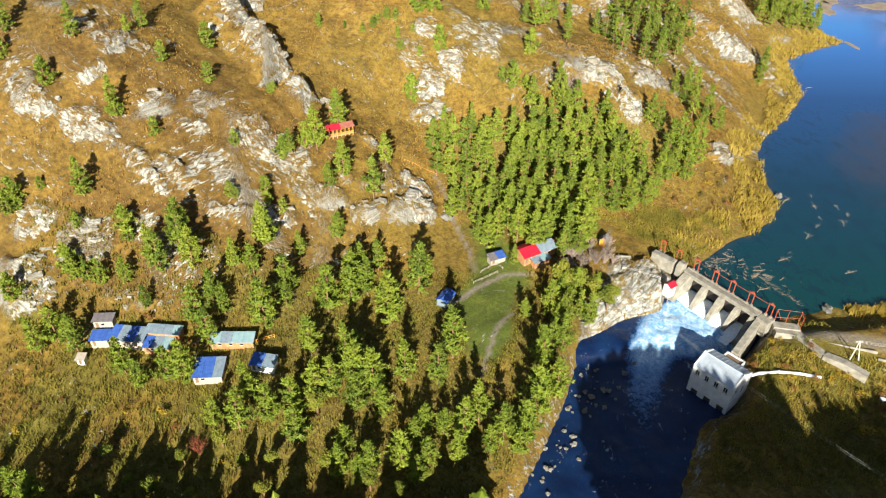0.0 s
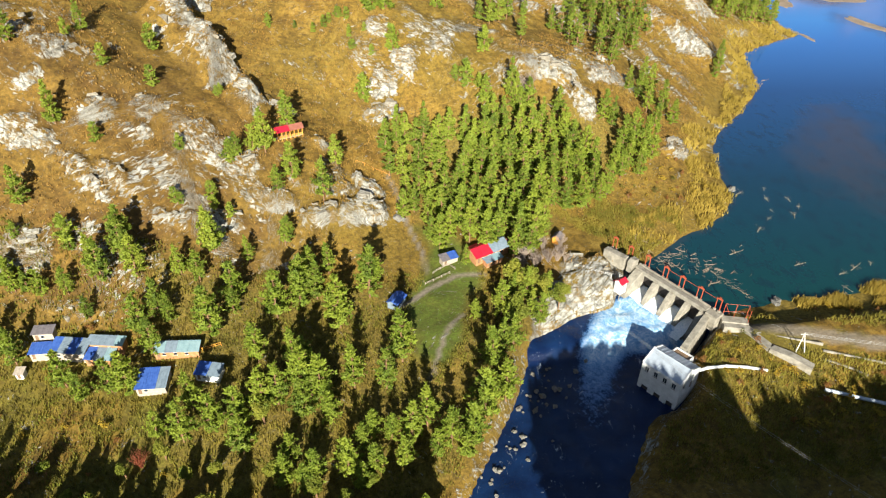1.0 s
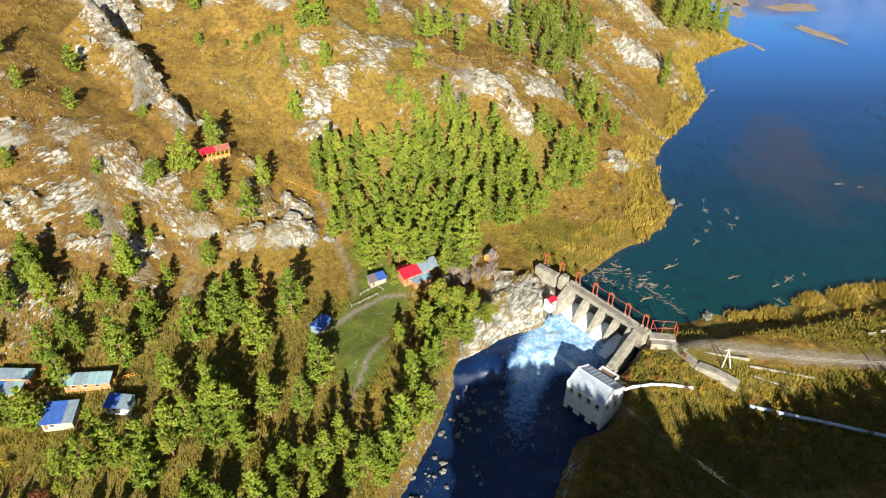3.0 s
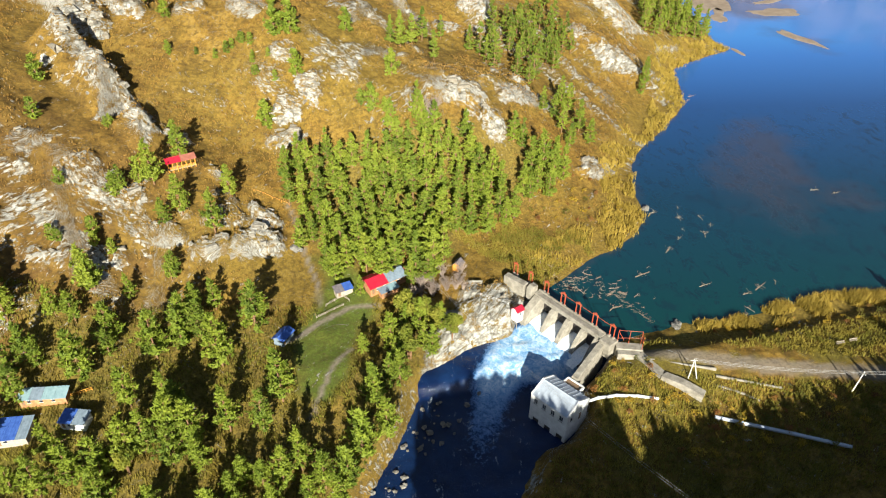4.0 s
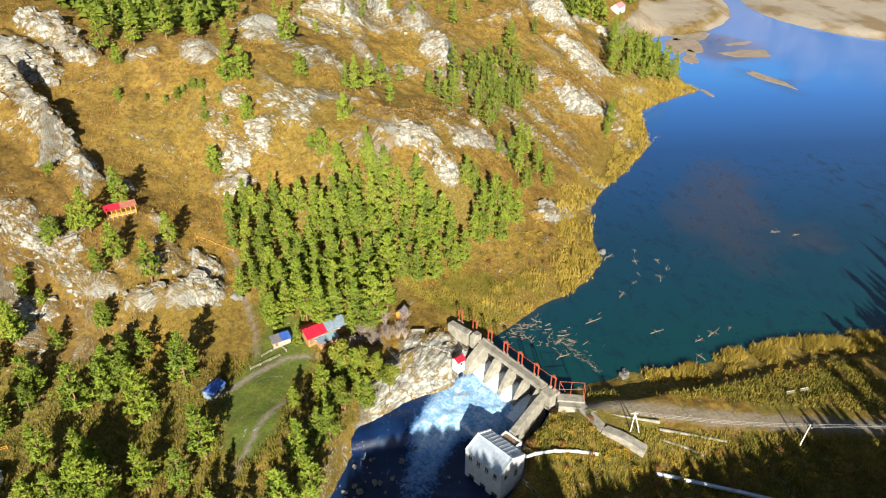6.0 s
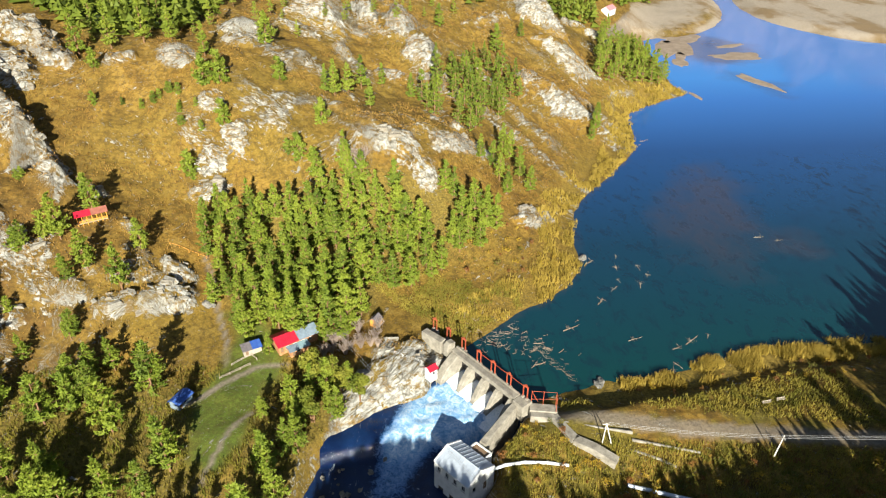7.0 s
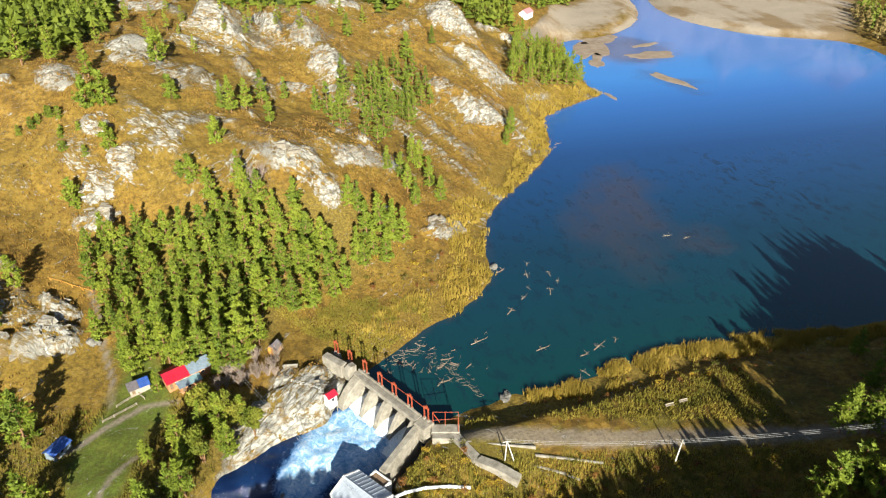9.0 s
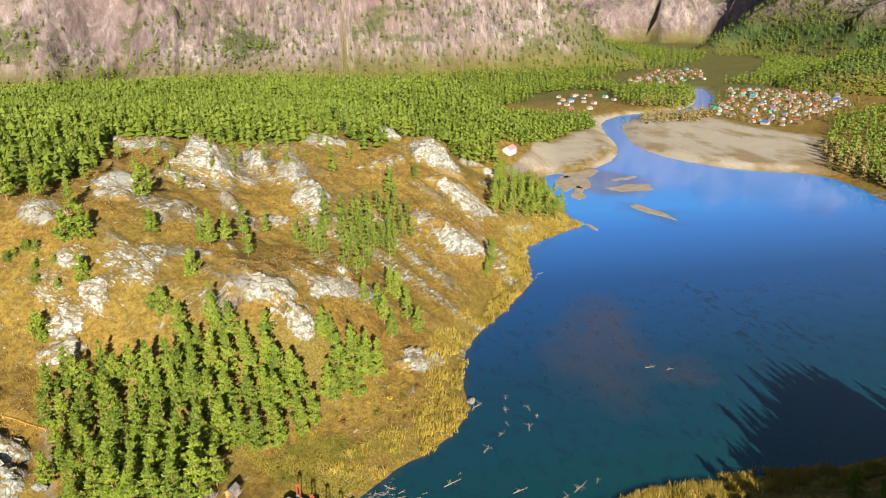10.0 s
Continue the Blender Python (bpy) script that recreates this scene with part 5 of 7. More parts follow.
shed("blue_hut", "small hut with a blue roof beside the meadow", 2.4, 151.6, 60, 5.2, 3.2, 2.2, 0.8, SLATE_ROOF, [BLUE_ROOF, BLUE_ROOF], gable=True)
shed("lodge", "long lodge with red and grey metal roof sheets", 31.0, 172.4, 31, 12.6, 6.2, 2.5, 1.4, STALL_WOOD, [RED_ROOF, RED_ROOF, SLATE_ROOF, SLATE_ROOF], windows=4, gable=True, category="house")
shed("lodge_porch", "low porch with a pale roof in front of the lodge", 32.6, 168.0, 31, 6.0, 2.0, 2.0, 0.35, STALL_WOOD, [SLATE_ROOF, TEAL_ROOF], windows=1)
shed("garden_shed", "small garden shed with a dark roof", 18.6, 169.6, 25, 5.2, 2.6, 2.0, 0.5, GREY_WOOD, [DARK_ROOF, BLUE_ROOF], windows=0)
shed("brown_shed", "shed with a brown-red sheet roof", 40.4, 175.2, 25, 4.4, 3.6, 2.3, 0.7, BROWN_WOOD, [BROWN_ROOF, BROWN_ROOF], windows=1)
shed("wood_store", "open wood store with a dark roof", 44.6, 173.6, 18, 4.2, 2.6, 2.1, 0.5, BROWN_WOOD, [DARK_ROOF], windows=0)
shed("kiosk", "yellow wooden kiosk with a dark gable roof", 55.2, 179.4, 60, 3.0, 2.6, 2.2, 1.1, ORANGE_WOOD, [DARK_ROOF], windows=0, gable=True)
shed("hive_box", "small white box on the grass", 26.5, 185.4, 10, 1.3, 1.2, 0.9, 0.2, WHITE_WALL, [WHITE_WALL], windows=0, category="box")

# The log gazebo on the rocky knob, open between its posts.
cz = max(ground(-37.5, 207.5), ground(-31.5, 210.5), ground(-34.5, 209)) - 0.2
gaz = thing("log_gazebo", pose(-34.6, 209.0, cz, 0, 0, 27), "orange log gazebo with a red and grey roof on rock", "gazebo")
for x in np.linspace(-4.3, 4.3, 7):
    for y in (-1.9, 1.9):
        bm = bmesh.new()
        bar(bm, (float(x), y, -2.5), (float(x), y, 2.6), 0.13, 7)
        part("post", bm, ORANGE_WOOD, gaz)
for h in (0.35, 0.95, 2.5):
    for y in (-1.9, 1.9):
        bm = bmesh.new()
        bar(bm, (-4.5, y, h), (4.5, y, h), 0.1, 6)
        part("beam", bm, ORANGE_WOOD, gaz)
for k, x in enumerate(np.linspace(-4.3, 4.3, 7)[:-1]):
    bm = bmesh.new()
    bar(bm, (float(x), -1.9, 0.35 if k % 2 else 0.95), (float(x) + 1.43, -1.9, 0.95 if k % 2 else 0.35), 0.07, 5)
    part("brace", bm, ORANGE_WOOD, gaz)
bm = bmesh.new()
box(bm, (-4.5, -2.0, 0.0), (4.5, 2.0, 0.14))
part("floor", bm, GREY_WOOD, gaz)
for k, mat in enumerate((RED_ROOF, BROWN_ROOF)):
    for side in (1, -1):
        m = pose(0, 0, 3.75) @ (Matrix.Identity(4) if side > 0 else pose(0, 0, 0, 0, 0, 180)) @ pose(0, 0, 0, -27, 0, 0)
        a, b = (-4.9, -0.02) if k == 0 else (0.02, 4.9)
        bm = bmesh.new()
        box(bm, (a if side > 0 else -b, 0, 0), (b if side > 0 else -a, 2.6, 0.07), m)
        part("roof_sheet", bm, mat, gaz)
# Yellow handrail that climbs from the trail to the gazebo.
rail2 = thing("yellow_handrail", Matrix.Identity(4), "yellow wooden handrail along the footpath", "railing")
hp = [(-12.5, 209.0), (-9.5, 208.6), (-6.5, 208.0), (-3.5, 207.4), (-1.0, 207.0)]
hz = [ground(*p) for p in hp]
for p, z in zip(hp, hz):
    bm = bmesh.new()
    bar(bm, (*p, z - 0.3), (*p, z + 1.0), 0.07, 5)
    part("post", bm, ORANGE_WOOD, rail2)
for i in range(4):
    bm = bmesh.new()
    bar(bm, (*hp[i], hz[i] + 0.95), (*hp[i + 1], hz[i + 1] + 0.95), 0.06, 5)
    part("rail", bm, ORANGE_WOOD, rail2)


# Two plank benches on the grass beside the road.
for x, y, turn in ((162.0, 139.0, 8), (166.5, 139.9, 8)):
    bench = thing("plank_bench", pose(x, y, ground(x, y), 0, 0, turn), "pale plank bench on the grass beside the road", "bench", "benches beside the road")
    bm = bmesh.new()
    box(bm, (-1.3, -0.25, 0.42), (1.3, 0.25, 0.5), bevel=0.02)
    part("seat", bm, GREY_WOOD, bench)
    for sx in (-1.05, 1.05):
        bm = bmesh.new()
        box(bm, (sx - 0.09, -0.2, -0.3), (sx + 0.09, 0.2, 0.419))
        part("leg", bm, GREY_WOOD, bench)
    bm = bmesh.new()
    box(bm, (-1.3, 0.27, 0.62), (1.3, 0.32, 0.95))
    for sx in (-1.05, 1.05):
        box(bm, (sx - 0.04, 0.252, 0.3), (sx + 0.04, 0.268, 0.9))
    part("backrest", bm, GREY_WOOD, bench)


def garden_fence(name, label, pts, tall=0.9, mat=GREY_WOOD):
    f = thing(name, Matrix.Identity(4), label, "fence")
    zs = [ground(*p) for p in pts]
    for p, z in zip(pts, zs):
        bm = bmesh.new()
        box(bm, (p[0] - 0.07, p[1] - 0.07, z - 0.3), (p[0] + 0.07, p[1] + 0.07, z + tall + 0.1))
        part("post", bm, mat, f)
    for i in range(len(pts) - 1):
        for h in (0.35, 0.75):
            bm = bmesh.new()
            bar(bm, (*pts[i], zs[i] + tall * h / 0.75), (*pts[i + 1], zs[i + 1] + tall * h / 0.75), 0.06, 4)
            part("rail", bm, mat, f)


garden_fence("board_fence", "weathered board fence beside the stalls", [(-50.4, 134.2), (-48.8, 134.8), (-47.2, 135.6), (-45.8, 136.2)], 1.1, ORANGE_WOOD)
garden_fence("garden_fence", "low green garden fence beside the track", [(11.0, 159.6), (13.6, 161.0), (16.2, 162.8), (18.8, 164.4)], 0.8)
garden_fence("garden_fence", "low garden fence round a vegetable bed", [(13.5, 164.5), (16.0, 166.5), (18.5, 168.0), (20.5, 166.0)], 0.8)

# ---- trees ----
def tris_object(name, verts, faces, material, parent=None):
    return quads_object(name, verts, faces, material, parent)


def tuft(rng, verts, faces, c, r, n, up=0.35, wide=0.3, out=None):
    """A spray of n pointed leaves round c; out: the way that its crown faces there."""
    for _ in range(n):
        a, z = rng.uniform(0, 2 * math.pi), rng.uniform(-0.6, 1.0)
        h = math.sqrt(max(0, 1 - z * z))
        d = Vector((h * math.cos(a), h * math.sin(a), z + up)).normalized()
        loose = Vector((rng.uniform(-1, 1), rng.uniform(-1, 1), rng.uniform(-1, 1)))
        side = d.cross(loose if out is None else out * 1.3 + loose).normalized() * r * wide * rng.uniform(0.7, 1.3)
        o = c + Vector((rng.uniform(-1, 1), rng.uniform(-1, 1), rng.uniform(-1, 1))) * r * 0.35
        k = len(verts)
        verts += [tuple(o - side), tuple(o + side), tuple(o + d * r * rng.uniform(0.7, 1.25))]
        faces.append((k, k + 1, k + 2))


def make_pine(seed, tall, wide, bare_part, whorls, needles, label, leaves=10, droop=0.16, shape=0.85, gap=0.5, spray=(0.45, 0.85)):
    """A pine: a slightly bent trunk with limbs in whorls and sprays of needles along them."""
    rng = random.Random(seed)
    tree = tagged(new("pine_tree"), label, "tree", "pines of the valley")
    tv, tf, cv, cf = [], [], [], []
    lean = Vector((rng.uniform(-1, 1), rng.uniform(-1, 1), 0)) * 0.03 * tall
    axis = lambda t: lean * t * t + Vector((0, 0, tall * t - 0.3 * (t == 0)))
    cuts = [0, 0.25, 0.5, 0.75, 0.97]
    for a, b in zip(cuts, cuts[1:]):
        stick(tv, tf, axis(a), axis(b), tall * 0.014 * (1 - a) + 0.03, tall * 0.014 * (1 - b) + 0.03, 6)
    for w in range(whorls):
        t = bare_part + (1 - bare_part) * (w + rng.uniform(-0.6, 0.6)) / whorls
        s = (t - bare_part) / (1 - bare_part)
        reach = wide * min(1.0, (1.02 - s) ** shape) * (0.72 + 0.28 * min(1, s * 5)) * rng.uniform(0.85, 1.1)
        limbs = 5 if s < 0.6 else 4
        turn = rng.uniform(0, 6)
        for b in range(limbs):
            if rng.random() < 0.1:
                continue
            a = turn + 2 * math.pi * b / limbs + rng.uniform(-0.4, 0.4)
            far = reach * rng.uniform(0.6, 1.15)
            root, rise = axis(min(0.97, t + rng.uniform(-0.05, 0.05))), far * (0.5 * s + 0.22 - droop * rng.random())
            tip = root + Vector((math.cos(a) * far, math.sin(a) * far, rise))
            stick(tv, tf, root, tip, 0.05 + 0.05 * (1 - s), 0.02, 3)
            n = max(2, int(far / gap))
            for i in range(n):
                f = 0.34 + 0.66 * (i + rng.random() * 0.7) / n
                swing = rng.uniform(-0.42, 0.42) * f
                c = root + Vector((math.cos(a + swing) * far * f, math.sin(a + swing) * far * f, rise * f + rng.uniform(-0.25, 0.35)))
                out = Vector((math.cos(a + swing), math.sin(a + swing), 0.45 + 0.5 * s))
                tuft(rng, cv, cf, c, rng.uniform(*spray), leaves, 0.45, 0.3, out.normalized())
    for i in range(4):
        tuft(rng, cv, cf, axis(0.97 - 0.02 * i), 0.6, leaves, out=Vector((0, 0, 1)))
    tris_object("trunk", tv, tf, BARK, tree)
    tris_object("crown", cv, cf, needles, tree)
    return tree


def make_leafy(seed, tall, wide, leaf, label, name="leafy_tree", puffs=70, leaves=11, low=0.25):
    """A broad-leaved tree or bush: forked limbs and an uneven crown of small sprays."""
    rng = random.Random(seed)
    tree = tagged(new(name), label, "bush" if tall < 5 else "tree", "bushes of the valley" if tall < 5 else "leafy trees of the valley")
    tv, tf, cv, cf = [], [], [], []
    for k in range(5):
        a = rng.uniform(0, 6.3)
        mid = Vector((math.cos(a) * wide * 0.12, math.sin(a) * wide * 0.12, tall * 0.45))
        tip = Vector((math.cos(a) * wide * 0.55, math.sin(a) * wide * 0.55, tall * rng.uniform(0.7, 0.95)))
        stick(tv, tf, (0, 0, -0.2), mid, tall * 0.014 + 0.02, tall * 0.01 + 0.015, 4)
        stick(tv, tf, mid, tip, tall * 0.01 + 0.015, 0.012, 4)
    lobes = [(Vector((rng.uniform(-0.5, 0.5) * wide, rng.uniform(-0.5, 0.5) * wide, tall * rng.uniform(low + 0.2, 0.8))), rng.uniform(0.4, 0.62) * wide) for _ in range(6)]
    for k in range(puffs):
        o, r = rng.choice(lobes)
        d = Vector((rng.gauss(0, 1), rng.gauss(0, 1), rng.gauss(0, 1) * 1.1)).normalized() * r * rng.uniform(0.55, 1.0)
        c = o + d
        c.z = min(max(c.z, tall * low * 0.6), tall)
        tuft(rng, cv, cf, c, tall * 0.042 + 0.1, leaves, 0.3, 0.4, (d.normalized() + Vector((0, 0, 0.3))).normalized())
    tris_object("trunk", tv, tf, BARK, tree)
    tris_object("crown", cv, cf, leaf, tree)
    return tree


def make_bare(seed, tall, wide, twigs=None, label="leafless grey-brown shrub of many thin rods"):
    """A leafless shrub of many thin grey rods."""
    rng = random.Random(seed)
    bush = tagged(new("bare_shrub"), label, "shrub", "bare shrubs")
    tv, tf = [], []
    for k in range(60):
        a, s = rng.uniform(0, 6.3), math.sqrt(rng.random())
        mid = Vector((math.cos(a) * wide * s * 0.45, math.sin(a) * wide * s * 0.45, tall * 0.5))
        top = Vector((math.cos(a) * wide * s, math.sin(a) * wide * s, tall * rng.uniform(0.7, 1.0)))
        stick(tv, tf, (math.cos(a) * 0.2, math.sin(a) * 0.2, -0.2), mid, 0.05, 0.035, 3)
        stick(tv, tf, mid, top, 0.035, 0.012, 3)
        for _ in range(3):
            f = mid.lerp(top, rng.random())
            stick(tv, tf, f, f + Vector((rng.uniform(-0.6, 0.6), rng.uniform(-0.6, 0.6), rng.uniform(0.3, 0.9))), 0.022, 0.01, 3)
    tris_object("branchwork", tv, tf, twigs or TWIGS, bush)
    return bush


PINE_LABEL = "tall green pine with a layered crown on the slope"
PINES = [make_pine(11, 15, 3.8, 0.1, 17, NEEDLES, PINE_LABEL, shape=1.0), make_pine(12, 16, 3.7, 0.12, 17, NEEDLES, PINE_LABEL, shape=0.95),
         make_pine(13, 14, 3.9, 0.10, 16, NEEDLES, PINE_LABEL, shape=0.8), make_pine(14, 16, 3.6, 0.16, 16, NEEDLES, PINE_LABEL, shape=0.85)]
BROADS = [make_pine(21, 13, 3.8, 0.2, 13, NEEDLES, "broad old pine with a rounded crown", 10, 0.25, 0.7), make_pine(22, 14, 3.8, 0.22, 13, NEEDLES, "broad old pine with a rounded crown", 10, 0.25, 0.8),
          make_pine(23, 12, 3.7, 0.14, 13, NEEDLES, "broad old pine with a rounded crown", 10, 0.25, 0.9)]
YOUNG = [make_pine(31, 7, 2.8, 0.04, 9, NEEDLES, "young bushy pine on open grass", 9, 0.05, 0.6), make_pine(32, 7, 2.6, 0.04, 10, NEEDLES, "young bushy pine on open grass", 9, 0.05, 0.75)]
# Simpler pines, for woods that stand farther off.
FAR_PINES = [make_pine(71, 16, 4.4, 0.14, 11, NEEDLES, PINE_LABEL, 7, 0.12, 1.0, 0.85, (0.65, 1.0)), make_pine(72, 17, 4.2, 0.2, 11, NEEDLES, PINE_LABEL, 7, 0.12, 0.85, 0.85, (0.65, 1.0)),
             make_pine(73, 15, 4.5, 0.1, 10, NEEDLES, PINE_LABEL, 7, 0.12, 0.8, 0.85, (0.65, 1.0))]
PALE = [make_leafy(41, 11, 2.9, PALE_LEAF, "tall yellow-green leafy tree near the river", puffs=380), make_leafy(42, 9, 2.6, PALE_LEAF, "yellow-green leafy tree near the river", puffs=320)]
BUSHES = [make_leafy(51, 2.4, 1.5, BUSH_LEAF, "low green and yellow bush", "bush", 60), make_leafy(52, 2.0, 1.3, GOLD_LEAF, "low golden autumn bush", "bush", 60),
          make_leafy(53, 2.6, 1.6, RUST_LEAF, "low rust-coloured autumn bush", "bush", 60)]
BARES = [make_bare(61, 4.2, 2.4), make_bare(62, 3.4, 2.0)]
FIRST_USE = {}


def stand(kind, x, y, tall, base_tall, turn=None, sink=0.25):
    """Sets a tree of the given height on the ground; the model itself is the first of its kind to stand."""
    z = ground(x, y) - sink
    s = tall / base_tall
    a = (x * 37.7 + y * 91.3) % 360 if turn is None else turn
    m = pose(x, y, z, 0, 0, a) @ Matrix.Diagonal((s, s, s, 1))
    if kind.name not in FIRST_USE:
        FIRST_USE[kind.name] = True
        kind.matrix_basis = m
        return kind
    ob = copy_thing(kind, Matrix.Identity(4))
    ob.matrix_basis = m
    return ob


BASE = {}
for some, tall in ((PINES, (15, 16, 14, 16)), (BROADS, (13, 14, 12)), (FAR_PINES, (16, 17, 15)), (YOUNG, (7, 7)), (PALE, (11, 9)), (BUSHES, (2.4, 2.0, 2.6)), (BARES, (4.2, 3.4))):
    for ob, t in zip(some, tall):
        BASE[ob.name] = t


def plant(some, x, y, tall):
    kind = some[int(abs(x * 7 + y * 13)) % len(some)]
    return stand(kind, x, y, tall, BASE[kind.name])


# Lone trees: place and height.
HILL_TREES = [(-116, 209, 11.6), (-120, 193, 9.2), (-100, 190, 14.0), (-83, 233, 8.9), (-105, 168, 13.5), (-123, 164, 9.9), (-92, 214, 6.7), (-78, 214, 7.1),
              (-59, 222, 4.1), (-66, 193, 6.0), (-51, 194, 8.7), (-89, 189, 6.0), (-101, 225, 11.5), (-103, 218, 5.6), (-135, 200, 7.9), (-136, 207, 13.7),
              (-105, 160, 5.5), (-92, 161, 9.8), (-106, 151, 10.0), (-101, 150, 6.7), (-117, 168, 4.4), (-125, 162, 7.8), (-65, 177, 5.4), (-55, 181, 6.5), (-118, 141, 9.1)]
SLOPE_TREES = [(-38, 264, 3.5), (-31, 263, 4.5), (-27, 265, 5.5), (-22, 269, 5.5), (-18, 268, 5.5), (-48, 263, 6.3), (-17, 261, 4.4), (-15, 256, 4.4), (0, 256, 7.8),
               (-8, 254, 4.9), (-9, 272, 10), (-3, 273, 10), (36, 259, 8.5), (10, 309, 10.9), (18, 284, 7.6), (28, 243, 8.2), (24, 245, 7), (33, 242, 7), (-11, 240, 8.5),
               (-16, 256, 4.5), (-11, 263, 4.0), (-17, 263, 3.5), (-21, 269, 5.0), (-25, 267, 4.6), (-60, 221, 4.7)]
# Pines of the valley floor, of the wood above the lodge and of the rocky knob.
LOW_PINES_A = [(-76.3, 160.4, 16), (-71.6, 154.0, 15), (-80.9, 152.4, 16), (-90.7, 159.7, 6), (-52.8, 165.2, 16), (-32.6, 172.3, 10), (-42.7, 165.5, 10), (-60.1, 156.5, 11), (-54.9, 155.7, 12), (-44.8, 151.5, 15), (-44.1, 146.8, 10), (-32.1, 147.2, 18), (-26.0, 154.8, 16), (-24.3, 162.0, 12), (-64.1, 144.5, 14), (-60.6, 142.5, 10), (-48.5, 139.0, 18), (-67.4, 139.2, 15), (-63.1, 133.3, 14), (-34.8, 131.2, 15), (-25.1, 130.6, 14), (-83.0, 143.8, 9), (-90.0, 149.6, 10), (-18.6, 163.6, 12), (-5.7, 154.5, 19), (-13.7, 143.8, 19), (-25.6, 150.8, 15), (-21.2, 153.8, 14), (4.3, 130.5, 19), (25.1, 144.6, 8), (33.1, 146.6, 15), (28.7, 127.8, 15)]
LOW_PINES_B = [(35.2, 134.4, 14), (-21.9, 128.4, 14), (-8.4, 123.7, 16), (0.1, 122.8, 15), (-66.6, 122.7, 15), (-78.0, 120.9, 11), (-48.7, 116.6, 14), (-49.4, 108.2, 15), (-56.0, 109.7, 10), (-42.7, 111.1, 14), (-36.6, 112.4, 15), (-30.8, 116.2, 16), (-27.8, 118.7, 15), (-21.5, 121.0, 19), (-20.9, 115.3, 14), (-34.4, 105.5, 14), (-22.4, 103.1, 12), (-22.8, 97.6, 12), (-16.1, 97.2, 14), (-16.5, 120.0, 18), (-14.0, 113.7, 12), (-2.9, 109.1, 11), (-5.4, 106.3, 10), (-8.3, 100.2, 14), (-1.9, 100.3, 11), (1.8, 108.2, 10), (6.8, 107.9, 15), (10.7, 111.6, 15), (16.7, 106.5, 15), (22.4, 107.0, 15), (25.7, 113.7, 18), (31.7, 119.4, 16)]
LOW_PINES_C = [(13.3, 103.3, 11), (20.5, 102.9, 10), (5.4, 101.8, 11), (-18.2, 95.7, 11), (-4.5, 95.9, 10)]
MID_PINES_A = [(35.1, 234.9, 13), (37.1, 227.9, 13), (46.3, 234.2, 15), (50.9, 233.4, 15), (47.7, 231.7, 13), (62.7, 233.8, 13), (81.7, 237.1, 13), (84.9, 235.3, 13), (98.6, 264.5, 11), (104.1, 265.4, 12), (105.6, 256.9, 13), (108.0, 250.6, 13), (1.7, 222.8, 15), (4.6, 221.1, 14), (11.7, 225.2, 14), (16.6, 220.0, 14), (20.7, 222.6, 14), (26.6, 220.5, 16), (-2.2, 218.0, 14), (8.6, 219.0, 14), (14.5, 214.7, 14), (29.4, 215.6, 16), (33.4, 218.3, 18), (36.4, 217.8, 16), (41.2, 227.6, 13), (41.4, 217.0, 16), (46.5, 219.9, 18), (50.9, 221.7, 16), (55.8, 228.2, 14), (58.0, 220.8, 16), (63.5, 223.4, 16), (66.2, 219.9, 16)]
MID_PINES_B = [(71.2, 218.5, 16), (74.0, 215.2, 15), (86.8, 224.0, 18), (92.0, 228.2, 18), (96.4, 227.5, 18), (100.3, 227.8, 16), (88.7, 219.9, 15), (82.8, 217.3, 15), (85.1, 215.3, 12), (92.9, 218.3, 14), (-0.8, 207.5, 14), (3.9, 209.0, 15), (9.6, 208.6, 15), (17.4, 209.9, 15), (25.1, 205.7, 16), (27.2, 210.5, 16), (32.0, 208.9, 16), (36.0, 210.8, 16), (41.9, 210.3, 16), (46.5, 207.6, 18), (51.6, 209.6, 18), (57.9, 210.5, 16), (63.0, 211.0, 16), (66.7, 209.0, 16), (72.6, 206.4, 15), (77.8, 206.1, 14), (5.0, 198.5, 13), (9.6, 201.3, 13), (13.4, 197.4, 13), (18.2, 199.6, 13), (22.8, 196.1, 18), (28.3, 193.2, 18)]
MID_PINES_C = [(34.0, 195.1, 18), (39.4, 192.8, 18), (45.2, 194.9, 18), (51.2, 197.2, 18), (56.2, 197.7, 16), (61.0, 196.4, 15), (67.0, 197.0, 14), (74.2, 202.2, 12), (4.2, 189.6, 12), (7.8, 192.8, 12), (12.5, 188.1, 13), (17.1, 190.7, 13), (23.4, 185.1, 18), (28.8, 184.3, 16), (34.3, 185.7, 16), (40.5, 184.8, 18), (46.7, 182.7, 18), (50.6, 182.9, 15), (13.3, 180.0, 12), (16.0, 176.2, 14), (19.6, 181.0, 13), (25.8, 177.5, 16), (30.8, 174.1, 16), (34.9, 177.3, 16), (41.3, 175.0, 18), (46.8, 176.5, 18), (45.0, 173.3, 12), (39.5, 171.8, 12)]
KNOB_PINES_A = [(-41.0, 199.5, 16), (-35.5, 212.8, 14), (-48.7, 193.6, 9), (-31.3, 190.9, 14), (-21.6, 187.6, 16), (-18.4, 201.5, 12), (-35.7, 185.9, 10), (-31.7, 173.1, 10), (-63.2, 176.7, 4), (-53.5, 176.3, 5), (-49.1, 176.5, 5), (-52.0, 165.5, 14), (-105.0, 133.6, 14), (-99.5, 131.9, 14), (-108.4, 130.0, 13), (-84.1, 125.2, 13), (-71.8, 123.3, 13), (-104.0, 149.3, 9), (-96.8, 149.0, 10), (-82.9, 154.6, 14), (-76.0, 158.3, 16), (-89.7, 87.6, 13), (-93.8, 88.9, 14), (-44.6, 198.2, 10)]
